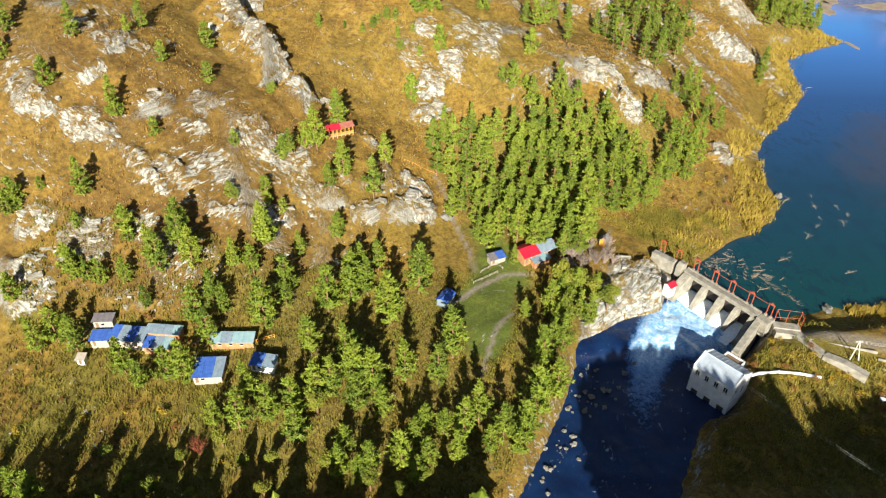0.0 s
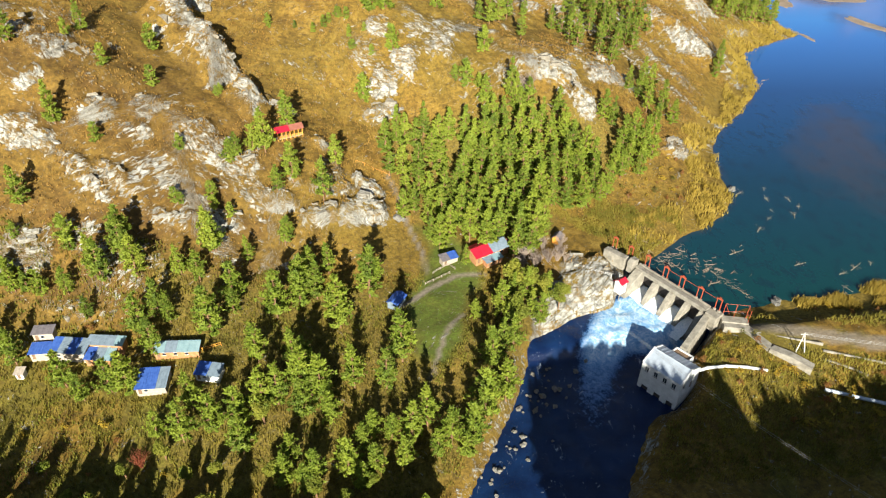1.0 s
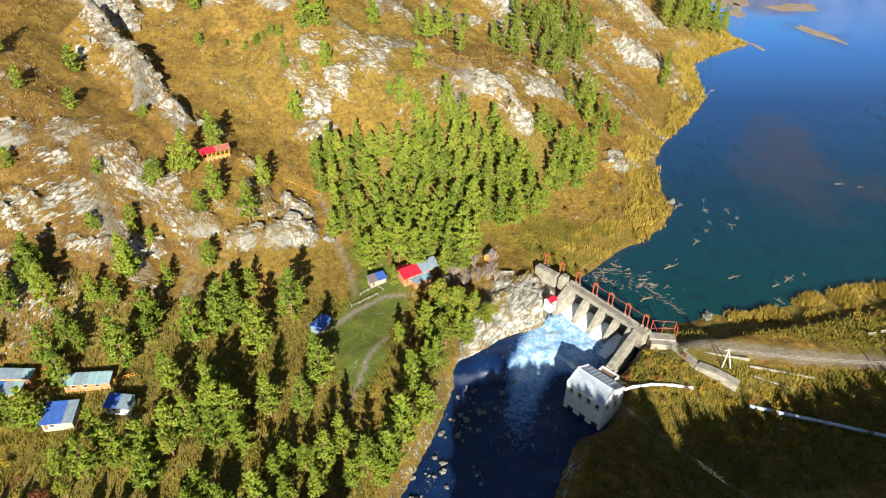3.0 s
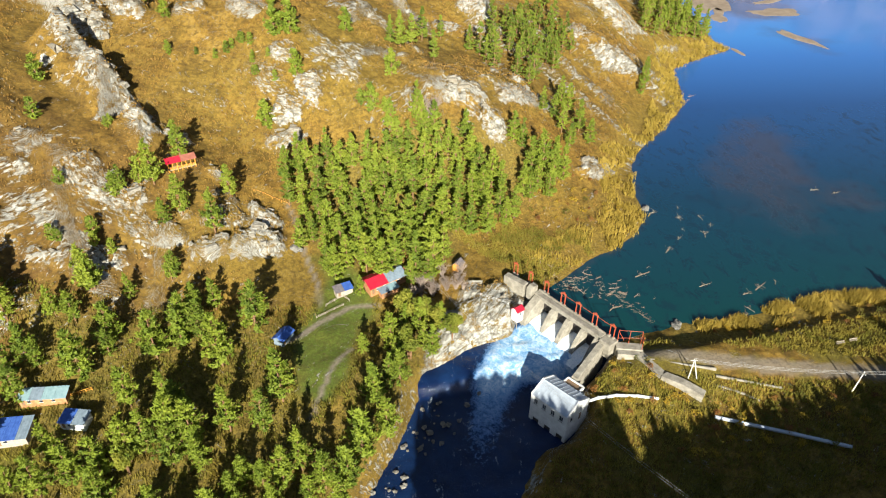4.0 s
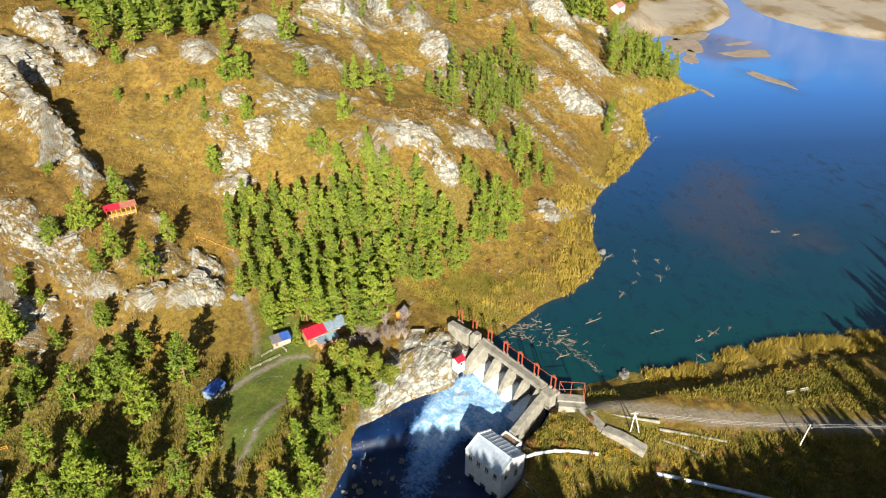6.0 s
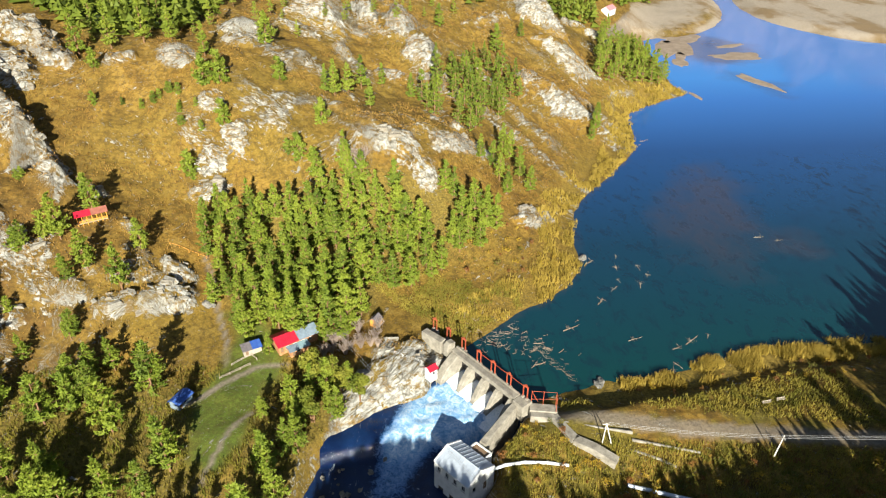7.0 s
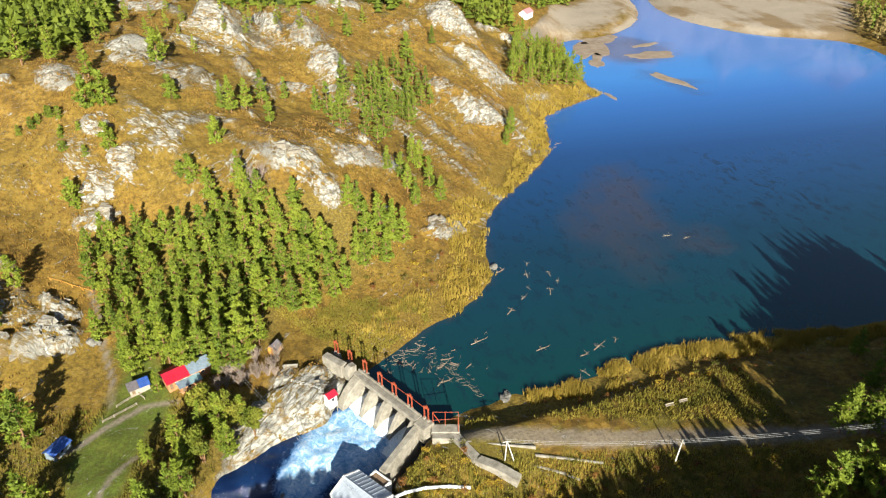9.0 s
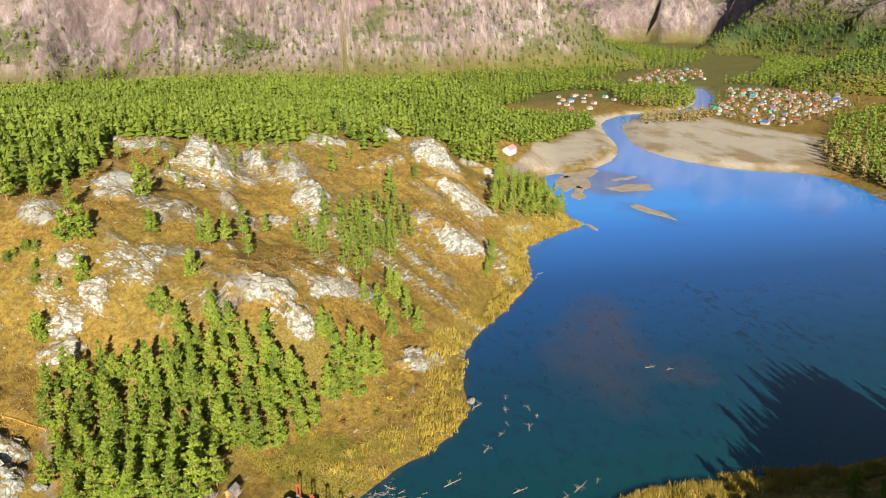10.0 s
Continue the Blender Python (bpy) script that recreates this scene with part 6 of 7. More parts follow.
PALE_TREES_A = [(24.0, 167.7, 8), (38.1, 156.4, 13), (41.6, 154.7, 13), (45.4, 153.6, 12), (42.4, 148.5, 11), (38.4, 144.7, 11), (34.4, 141.7, 11), (-30.5, 112.8, 10)]
PALE_BANK_A = [(37.3, 153.2, 12), (42.8, 156.2, 12), (47.8, 153.9, 11), (50.7, 150.2, 10), (44.6, 146.0, 12), (37.8, 144.7, 12), (32.3, 134.7, 12)]
CREST_TREES = [(-11, 288, 14), (-25, 295, 13.3), (-37, 298, 18), (-50, 297, 18), (-62, 294, 19), (-52, 281, 7.9), (40, 280, 15), (50, 301, 15), (54, 281, 13), (59, 310, 11), (72, 308, 12),
               (121, 375, 16), (138, 394, 11), (91, 389, 13), (114, 280, 14), (116, 267, 15), (120, 262, 12), (111, 283, 14), (170, 338, 15), (45, 238, 16), (173, 345, 10), (166, 330, 7), (36, 284, 12), (45, 287, 13)]
BANK_TREES = [(197, 119, 17), (202, 116, 15), (180, 101, 17), (187, 103, 16), (215, 131, 13), (232, 143, 11), (189, 98, 17), (226, 148, 11), (222, 118, 15), (208, 108, 16), (243, 128, 15), (258, 135, 15), (270, 140, 16)]
for x, y, t in HILL_TREES:
    plant(YOUNG if t < 10.5 else PINES[:1] + PINES[2:3], x, y, t)
for x, y, t in SLOPE_TREES:
    plant(YOUNG, x, y, t * (1.25 if t > 7 else 0.85))
for x, y, t in LOW_PINES_A + LOW_PINES_B + LOW_PINES_C + KNOB_PINES_A:
    plant(BROADS if t > 7 else YOUNG, x, y, t)
for k, (x, y, t) in enumerate(MID_PINES_A + MID_PINES_B + MID_PINES_C):
    plant(BROADS if k % 5 == 0 else PINES, x, y, t)
for k, (x, y, t) in enumerate(PALE_TREES_A + PALE_BANK_A):
    plant(PALE if k % 2 else PINES, x, y, t)
for x, y, t in CREST_TREES:
    plant(YOUNG if t < 8 else PINES, x, y, t)
for x, y, t in BANK_TREES:
    plant(BROADS, x, y, t)


def inside(outline, gap, seed, avoid=(), cap=400):
    """Uneven places about gap apart inside an outline, none in the outlines to avoid."""
    rng = random.Random(seed)
    xs, ys = [p[0] for p in outline], [p[1] for p in outline]
    n = cap * 30
    px = np.array([rng.uniform(min(xs), max(xs)) for _ in range(n)])
    py = np.array([rng.uniform(min(ys), max(ys)) for _ in range(n)])
    ok = (signed(px, py, outline) < 0) & (signed(px, py, RIVER) > 3) & (signed(px, py, LAKE) > 1)
    for a in avoid:
        ok &= signed(px, py, a) > 0
    taken, cells = [], {}
    for x, y in zip(px[ok].tolist(), py[ok].tolist()):
        cx, cy, g = int(x // gap), int(y // gap), (gap * rng.uniform(0.75, 1.25)) ** 2
        if any((x - a) ** 2 + (y - b) ** 2 < g for i in (-1, 0, 1, -2, 2) for j in (-1, 0, 1, -2, 2) for a, b in cells.get((cx + i, cy + j), ())):
            continue
        taken.append((x, y))
        cells.setdefault((cx, cy), []).append((x, y))
        if len(taken) >= cap:
            break
    return taken


def grove(outline, gap, some, low, high, seed, avoid=(), cap=400):
    """Trees that stand singly, each a thing of its own."""
    places = inside(outline, gap, seed, avoid, cap)
    rng = random.Random(seed + 1)
    for x, y in places:
        plant(some, x, y, rng.uniform(low, high))
    return places


def joined(name, label, places, some, low, high, seed):
    """A wood in one mesh: copies of the given trees with their trunks and crowns."""
    rng = random.Random(seed)
    xs, ys = np.array([p[0] for p in places]), np.array([p[1] for p in places])
    zs = height(xs, ys) - 0.25
    packs = []
    for t in some:
        pack = []
        for child in t.children:
            me = child.data
            co = np.empty(len(me.vertices) * 3)
            me.vertices.foreach_get("co", co)
            pack.append((co.reshape(-1, 3), [tuple(p.vertices) for p in me.polygons], me.materials[0]))
        packs.append((pack, BASE[t.name]))
    mats = list(dict.fromkeys(m for pack, _ in packs for _, _, m in pack))
    verts, faces, slots, base = [], [], [], 0
    for x, y, z in zip(xs, ys, zs):
        pack, tall = rng.choice(packs)
        s, a = rng.uniform(low, high) / tall, rng.uniform(0, 6.3)
        c, n = math.cos(a) * s, math.sin(a) * s
        for co, polys, mat in pack:
            verts.append(np.stack([co[:, 0] * c - co[:, 1] * n + x, co[:, 0] * n + co[:, 1] * c + y, co[:, 2] * s + z], -1))
            faces += [tuple(i + base for i in p) for p in polys]
            slots += [mats.index(mat)] * len(polys)
            base += len(co)
    ob = quads_object(name, np.concatenate(verts).tolist(), faces, mats[0])
    for m in mats[1:]:
        ob.data.materials.append(m)
    ob.data.polygons.foreach_set("material_index", slots)
    return tagged(ob, label, "woodland", kind="stuff")


SPIT_WOOD = [(182, 384), (205, 460), (240, 470), (247, 430), (232, 410), (200, 396)]
UPPER_GROVE = [(72, 298), (84, 330), (112, 358), (130, 352), (116, 316), (96, 284)]
joined("pine_wood_spit", "pine wood on the point beside the lake", inside(SPIT_WOOD, 6.0, 7, (), 60), FAR_PINES, 13, 17.5, 52)
joined("pine_grove", "grove of pines in a rocky hollow", inside(UPPER_GROVE, 6.0, 8, (), 40), FAR_PINES, 12, 17, 53)
grove([(80, 218), (104, 235), (122, 236), (122, 220), (105, 208), (86, 205)], 4.5, BUSHES, 1.2, 2.6, 10, cap=30)
grove([(86, 131), (94, 139), (104, 137), (104, 128), (112, 122), (104, 116), (92, 122)], 3.0, BUSHES, 1.0, 2.4, 11, cap=40)
grove([(106, 124), (140, 122), (180, 116), (178, 108), (140, 104), (100, 108)], 4.2, BUSHES, 1.2, 3.0, 12, cap=60)
grove([(126, 150), (180, 158), (220, 158), (220, 150), (180, 149), (140, 146)], 4.5, BUSHES, 0.8, 2.2, 13, cap=34)
grove([(38, 166), (56, 168), (56, 178), (46, 176)], 2.6, BARES, 3.0, 4.6, 14, cap=14)
grove([(-110, 95), (-62, 100), (-50, 96), (-56, 112), (-105, 118)], 7.0, BUSHES, 1.0, 2.6, 15, cap=24)
grove([(-80, 90), (-20, 86), (2, 95), (-20, 103), (-80, 106)], 8.0, PALE, 5, 9, 18, cap=14)
red_shrub = make_bare(63, 5.0, 3.0, RED_TWIGS, "leafless red-brown shrub in the clearing")
red_shrub.matrix_basis = pose(-58, 102, ground(-58, 102))
plant(BUSHES[2:], -82, 141, 2.6)
plant(BARES, 48, 238, 8.5)
plant(BARES, 51, 240, 7.5)
# Young pines that thin out over the crest.
joined("young_wood", "young pines scattered over the crest", inside([(-70, 300), (-20, 296), (20, 330), (90, 380), (150, 440), (140, 460), (60, 420), (-10, 395), (-80, 350)], 9, 19, (), 60), FAR_PINES, 6, 11, 56)


def simple_wood(name, label, places, low, high, seed, spikes, wide, mat):
    """A far wood in one mesh: each tree a ragged stack of pointed sprays round a stem."""
    rng = np.random.default_rng(seed)
    xs, ys = np.array([p[0] for p in places]), np.array([p[1] for p in places])
    zs = height(xs, ys, False) - 0.3
    n = len(xs)
    t = np.clip(np.linspace(0.16, 0.96, spikes)[None, :] + rng.uniform(-0.08, 0.06, (n, spikes)), 0.08, 0.98)
    tall = rng.uniform(low, high, (n, 1))
    a = rng.uniform(0, 6.3, (n, 1)) + np.arange(spikes)[None, :] * 2.4 + rng.uniform(-0.6, 0.6, (n, spikes))
    reach = wide * tall * rng.uniform(0.75, 1.3, (n, 1)) * (1.05 - t) ** 0.65 * rng.uniform(0.5, 1.25, (n, spikes))
    cx, cy, cz = xs[:, None] + 0 * t, ys[:, None] + 0 * t, zs[:, None] + tall * t
    half = 0.75
    v0 = np.stack([cx, cy, cz + tall * 0.13], -1)
    v1 = np.stack([cx + reach * np.cos(a - half), cy + reach * np.sin(a - half), cz - tall * 0.03], -1)
    v2 = np.stack([cx + reach * np.cos(a + half), cy + reach * np.sin(a + half), cz - tall * 0.03], -1)
    verts = np.stack([v0, v1, v2], 2).reshape(-1, 3)
    faces = np.arange(len(verts)).reshape(-1, 3)
    return tagged(quads_object(name, verts.tolist(), faces.tolist(), mat), label, "woodland", kind="stuff")


near_table = inside(TABLELAND, 5.4, 70, (), 7500)
front = [p for p in near_table if p[1] < 400 or (signed(np.array([p[0]]), np.array([p[1]]), TABLELAND)[0] > -16 and p[1] < 600)]
front_set = set(front)
joined("pine_wood_rim", "dense pine wood along the rim of the tableland", front[:110], FAR_PINES, 12, 17, 57)
simple_wood("pine_wood_table", "wide dense pine forest on the tableland", [p for p in near_table if p not in front_set] + front[110:], 9, 16, 71, 26, 0.32, FAR_NEEDLES)
FOOTHILL = [(-500, 1000), (300, 960), (480, 1080), (700, 1400), (900, 1600), (1100, 1900), (1100, 2400), (700, 2200), (300, 1500), (-500, 1250)]
EAST_HILL = [(845, 1040), (835, 985), (930, 890), (1060, 840), (1300, 900), (1200, 1100), (1050, 1180), (930, 1150)]
NEAR_VILLAGE = [(400, 850), (415, 920), (450, 1024), (513, 1008), (520, 920), (470, 870)]
EAST_FAR = [(1150, 1700), (1500, 1500), (2200, 1350), (2400, 1700), (1700, 1950), (1250, 2000)]
EAST_SHORE = [(500, 300), (500, 420), (524, 512), (570, 585), (620, 640), (690, 715), (860, 800), (1000, 640), (1000, 400), (760, 240), (560, 240)]
ISLAND = [(455, 742), (480, 800), (562, 812), (566, 770), (520, 740)]
LEFT_BANK = [(190, 505), (222, 530), (228, 566), (262, 588), (282, 624), (312, 660), (350, 700), (388, 722), (400, 776), (330, 830), (200, 810), (140, 600)]
VALLEY_WOOD = [(490, 905), (575, 852), (640, 885), (665, 960), (690, 1060), (600, 1090), (545, 1050), (500, 1090), (420, 1040), (380, 960), (300, 900), (60, 880), (0, 1000), (420, 1120), (600, 1140)]
SADDLE = [(640, 1260), (760, 1400), (860, 1420), (1000, 1560), (1150, 1750), (1050, 2000), (820, 1800), (660, 1480), (500, 1300), (300, 1220), (-200, 1150), (-200, 1060), (300, 1080), (540, 1160)]
far_places = inside(FOOTHILL, 13, 72, (), 3600) + inside(EAST_HILL, 9, 73, (), 3600) + inside(EAST_FAR, 13, 74, (), 2600) + inside(EAST_SHORE, 9, 75, (), 1500)
FAR_FLOOR = [(790, 1110), (900, 1190), (1000, 1310), (1150, 1500), (1250, 1720), (1500, 1760), (1450, 1400), (1180, 1190), (950, 1150), (850, 1050)]
far_places += inside(FAR_FLOOR, 11, 85, (), 1800)
far_places += inside(LEFT_BANK, 5.5, 82, (), 2200) + inside(VALLEY_WOOD, 8, 83, (NEAR_VILLAGE,), 1500) + inside(SADDLE, 13, 84, (), 1700)
simple_wood("far_woods", "distant conifer forest over the valley sides", far_places, 10, 18, 76, 14, 0.3, FAR_NEEDLES)
simple_wood("island_wood", "bare-brown riverside wood near the village", inside(ISLAND, 7, 77, (), 90) + inside([(505, 880), (580, 945), (630, 925), (600, 900), (540, 862)], 8, 78, (), 60) + inside([(500, 400), (508, 505), (560, 580), (585, 560), (540, 430)], 8, 86, (), 90), 9, 14, 79, 14, 0.3, FAR_BROWN)
crag_places = inside([(-900, 1150), (-200, 1250), (300, 1350), (640, 1400), (640, 1640), (200, 1800), (-900, 1700)], 20, 80, (), 1500)
simple_wood("mountain_pines", "scattered pines over the mountain face", [p for p in crag_places if vnoise(np.array(p[0] / 150), np.array(p[1] / 150), 3) > 0.66], 9, 15, 81, 12, 0.26, FAR_NEEDLES)
# Woods south of the river bend and on the hill across the road.
simple_wood("pine_wood_south", "pine wood south of the river bend", inside([(-115, 80), (14, 84), (10, 50), (-115, 40)], 7.5, 17, (), 120), 13, 18, 54, 60, 0.3, NEEDLES)
simple_wood("pine_wood_hill", "pine wood on the dark hill across the road", inside([(50, 26), (82, 56), (125, 76), (172, 86), (205, 108), (240, 116), (300, 120), (300, 40), (200, 10), (90, 0), (55, 2)], 8.0, 16, (), 300), 10, 14.5, 55, 44, 0.2, NEEDLES)

# Added out of view, so that the crest shades the river and pool.
simple_wood("pine_wood_crest", "unseen dense pine wood on the hill crest, added to shade the river", inside([(32, 2), (36, 34), (60, 48), (90, 44), (90, 2)], 4.2, 20, (), 240), 14.8, 16.2, 58, 50, 0.26, NEEDLES)

# Added to keep the sun off the lower river bank.
simple_wood("pine_wood_bank", "dense pine wood above the river bank, added to shade it", inside([(100, 62), (150, 78), (168, 86), (172, 50), (150, 35), (100, 38)], 4.6, 23, (), 210), 15, 18, 59, 44, 0.26, NEEDLES)

# Added to throw shade over the road.
simple_wood("pine_wood_roadside", "low dense pine wood on the slope, added to shade the road", inside([(172, 50), (172, 82), (190, 92), (206, 90), (206, 50)], 4.8, 24, (), 80), 9, 12, 60, 44, 0.28, NEEDLES)

# Added for the ragged shadow on the lake.
simple_wood("pine_wood_shoulder", "tall dense pine wood on the hill shoulder, added to shade the lake", inside([(209, 60), (209, 98), (238, 110), (262, 118), (275, 60)], 6.8, 25, (), 110), 11, 21, 61, 44, 0.2, NEEDLES)

for k, kind in enumerate(FAR_PINES):
    stand(kind, (118, 128, 112)[k], (330, 338, 322)[k], 12 + k, BASE[kind.name])

# ---- reeds, grass and low scrub ----
def blades(name, label, places, low, high, width, per, seed, mat, category):
    """Clumps of upright leaves, all in one mesh."""
    rng = np.random.default_rng(seed)
    xs, ys = np.array([p[0] for p in places]), np.array([p[1] for p in places])
    zs = np.maximum(height(xs, ys), 0.0 if ys.min() > 150 else -9) - 0.1
    n = len(xs)
    ox, oy = rng.normal(0, 0.55, (n, per)), rng.normal(0, 0.55, (n, per))
    tall = rng.uniform(low, high, (n, per))
    a = rng.uniform(0, 6.3, (n, per))
    lean = rng.uniform(0.05, 0.45, (n, per)) * tall
    b = rng.uniform(0, 6.3, (n, per))
    cx, cy, cz = xs[:, None] + ox, ys[:, None] + oy, zs[:, None] + 0 * ox
    v0 = np.stack([cx - width * np.cos(a), cy - width * np.sin(a), cz], -1)
    v1 = np.stack([cx + width * np.cos(a), cy + width * np.sin(a), cz], -1)
    v2 = np.stack([cx + lean * np.cos(b), cy + lean * np.sin(b), cz + tall], -1)
    verts = np.stack([v0, v1, v2], 2).reshape(-1, 3)
    return tagged(quads_object(name, verts.tolist(), np.arange(len(verts)).reshape(-1, 3).tolist(), mat), label, category, kind="stuff")


def along_shore(x0, x1, y0, y1, near, far, count, seed):
    """Places on land between two distances from the lake's edge."""
    rng = np.random.default_rng(seed)
    px, py = rng.uniform(x0, x1, count), rng.uniform(y0, y1, count)
    d = signed(px, py, LAKE) + 5 * (fbm(px / 6, py / 6, 3, 15) - 0.5)
    ok = (d > near) & (d < far) & (signed(px, py, RIVER) > 6)
    return list(zip(px[ok].tolist(), py[ok].tolist()))


blades("reeds_west", "tall golden reeds along the lake shore", [p for p in along_shore(82, 252, 186, 432, -1.0, 13, 26000, 5) if vnoise(np.array(p[0] / 6), np.array(p[1] / 6), 33) > 0.33], 1.0, 2.4, 0.16, 9, 6, REED, "reeds")
blades("reeds_east", "golden reeds on the road-side shore", [p for p in along_shore(126, 330, 150, 182, -1.2, 6.5, 16000, 7) if vnoise(np.array(p[0] / 7), np.array(p[1] / 5), 31) > 0.4], 1.0, 2.3, 0.16, 9, 8, REED, "reeds")
rng = np.random.default_rng(12)
CONDUIT = [(96.4, 139.4), (102.4, 138.2), (104.2, 134.2), (106.2, 130.2), (110.6, 127), (115, 123.2)]
gx0, gy0 = rng.uniform(64, 190, 8600), rng.uniform(94, 152, 8600)
ok = (signed(gx0, gy0, RIVER) > 5) & (signed(gx0, gy0, LAKE) > np.where(gx0 > 114, 12.5, 4)) & (line_distance(gx0, gy0, ROAD)[0] > 4.2 + 2 * (gy0 > 128)) & (line_distance(gx0, gy0, CONDUIT)[0] > 2.2)
blades("bank_grass", "rough yellow and green grass on the road bank", list(zip(gx0[ok].tolist(), gy0[ok].tolist())), 0.5, 1.3, 0.14, 7, 13, BANK_GRASS, "grass")
gx0, gy0 = rng.uniform(52, 104, 6500), rng.uniform(164, 204, 6500)
ok = (signed(gx0, gy0, RIVER) > 7) & (signed(gx0, gy0, LAKE) > 1.5) & ((gx0 - 78.6) * 0.737 + (gy0 - 162.1) * 0.674 > 6) & (vnoise(gx0 / 5, gy0 / 5, 35) > 0.35)
blades("shore_grass", "rough olive grass above the dam", list(zip(gx0[ok].tolist(), gy0[ok].tolist())), 0.4, 1.0, 0.14, 6, 16, BANK_GRASS, "grass")
gx0, gy0 = rng.uniform(-118, 40, 9000), rng.uniform(86, 165, 9000)
ok = (signed(gx0, gy0, RIVER) > 5) & (signed(gx0, gy0, GREENS) > -1)
blades("forest_undergrowth", "brown and green undergrowth below the pines", list(zip(gx0[ok].tolist(), gy0[ok].tolist())), 0.4, 1.3, 0.16, 7, 14, SCRUB, "undergrowth")
gx0, gy0 = rng.uniform(-125, 200, 30000), rng.uniform(165, 420, 30000)
keep = (signed(gx0, gy0, LAKE) > 10) & (fbm(gx0 / 18, gy0 / 18, 3, 63) > 0.5)
blades("hill_grass", "dry grass tussocks over the hillside", list(zip(gx0[keep].tolist(), gy0[keep].tolist())), 0.3, 0.9, 0.17, 5, 15, TUSSOCK, "grass")

# ---- slabs of rock that stand out of the outcrops ----
def ledges(name, label, rocks, seed, density):
    """Angular slabs along the beds of each outcrop, sunk in the ground, all in one mesh."""
    rng = np.random.default_rng(seed)
    rows = []
    for cx, cy, la, lb, turn, high in rocks:
        n = int(density * la * lb) + 3
        u, v = rng.uniform(-1, 1, n), rng.uniform(-1, 1, n)
        ok = u * u + v * v < 1
        u, v = u[ok] * la * 0.95, v[ok] * lb * 0.95
        c, s = math.cos(math.radians(turn)), math.sin(math.radians(turn))
        k = len(u)
        size = rng.gamma(2.0, 0.24, k) * (0.7 + 0.11 * high)
        rows.append(np.stack([cx + u * c - v * s, cy + u * s + v * c, np.radians(turn) + rng.normal(0, 0.28, k), size, rng.uniform(0.8, 1.6, k), np.full(k, high)], -1))
    r = np.concatenate(rows)
    ok = (signed(r[:, 0], r[:, 1], RIVER) > 0.5) & (signed(r[:, 0], r[:, 1], LAKE) > 1)
    ok &= fbm((r[:, 0] * 0.74 - r[:, 1] * 0.67) / 7, (r[:, 0] * 0.67 + r[:, 1] * 0.74) / 2.2, 3, 23) > 0.47
    r = r[ok]
    n = len(r)
    z = height(r[:, 0], r[:, 1])
    corner = np.array([(a, b, d) for d in (-1, 1) for a, b in ((-1, -1), (1, -1), (1, 1), (-1, 1))], float)
    pts = np.repeat(corner[None], n, 0) * (1 + rng.uniform(-0.38, 0.3, (n, 8, 3)))
    pts[:, 4:, :2] *= rng.uniform(0.55, 0.95, (n, 1, 2))
    half = np.stack([r[:, 3] * r[:, 4] * 1.5, r[:, 3] * 0.75, r[:, 3] * 0.62], -1)
    pts = pts * half[:, None, :]
    tip = rng.normal(0.32, 0.2, n)
    ct, st = np.cos(tip)[:, None], np.sin(tip)[:, None]
    y2, z2 = pts[:, :, 1] * ct - pts[:, :, 2] * st, pts[:, :, 1] * st + pts[:, :, 2] * ct
    ca, sa = np.cos(r[:, 2])[:, None], np.sin(r[:, 2])[:, None]
    x3, y3 = pts[:, :, 0] * ca - y2 * sa, pts[:, :, 0] * sa + y2 * ca
    verts = np.stack([x3 + r[:, 0:1], y3 + r[:, 1:2], z2 + (z - 0.12 * r[:, 3])[:, None]], -1).reshape(-1, 3)
    base = np.array([(0, 3, 2, 1), (4, 5, 6, 7), (0, 1, 5, 4), (1, 2, 6, 5), (2, 3, 7, 6), (3, 0, 4, 7)])
    faces = (base[None] + 8 * np.arange(n)[:, None, None]).reshape(-1, 4)
    return tagged(quads_object(name, verts.tolist(), faces.tolist(), LEDGE), label, "rock", kind="stuff")


ledges("rock_ledges_west", "pale broken rock ledges on the grassy slope", ROCKS_WEST + ROCKS_KNOB, 61, 0.42)
ledges("rock_ledges_upper", "pale rock ledges and crags on the upper hillside", ROCKS_MIDDLE + ROCKS_UPPER + ROCKS_REST, 62, 0.5)
ledges("rock_crags", "large pale crags below the tableland rim", ROCKS_TOP + [(x - 0.3 * f * math.sin(math.radians(-a)), y - 0.4 * f, 0.7 * h, 0.42 * f, a, 0.35 * t) for x, y, h, f, b, a, t in CRAGS], 63, 0.22)
ledges("rock_bank", "pale bedded rock beside the dam", ROCKS_BANK, 64, 0.3)

# ---- driftwood ----
def make_log(seed, length, r, branches):
    rng = random.Random(seed)
    log = thing("drift_log", Matrix.Identity(4), "bleached drift log floating in the lake", "log", "drift logs")
    verts, faces = [], []
    a, b = Vector((-length / 2, 0, 0)), Vector((0, rng.uniform(-0.3, 0.3), 0.05))
    c = Vector((length / 2, rng.uniform(-0.5, 0.5), rng.uniform(0, 0.3)))
    stick(verts, faces, a, b, r, r * 0.8, 6)
    stick(verts, faces, b, c, r * 0.8, r * 0.35, 6)
    quads_object("stem", verts, faces, DRIFT, log)
    for k in range(branches):
        verts, faces = [], []
        o = a.lerp(c, rng.uniform(0.2, 0.9))
        stick(verts, faces, o, o + Vector((rng.uniform(-0.8, 1.6), rng.uniform(-2.2, 2.2), rng.uniform(-0.1, 1.0))), r * 0.45, r * 0.15, 4)
        quads_object("branch", verts, faces, DRIFT, log)
    return log


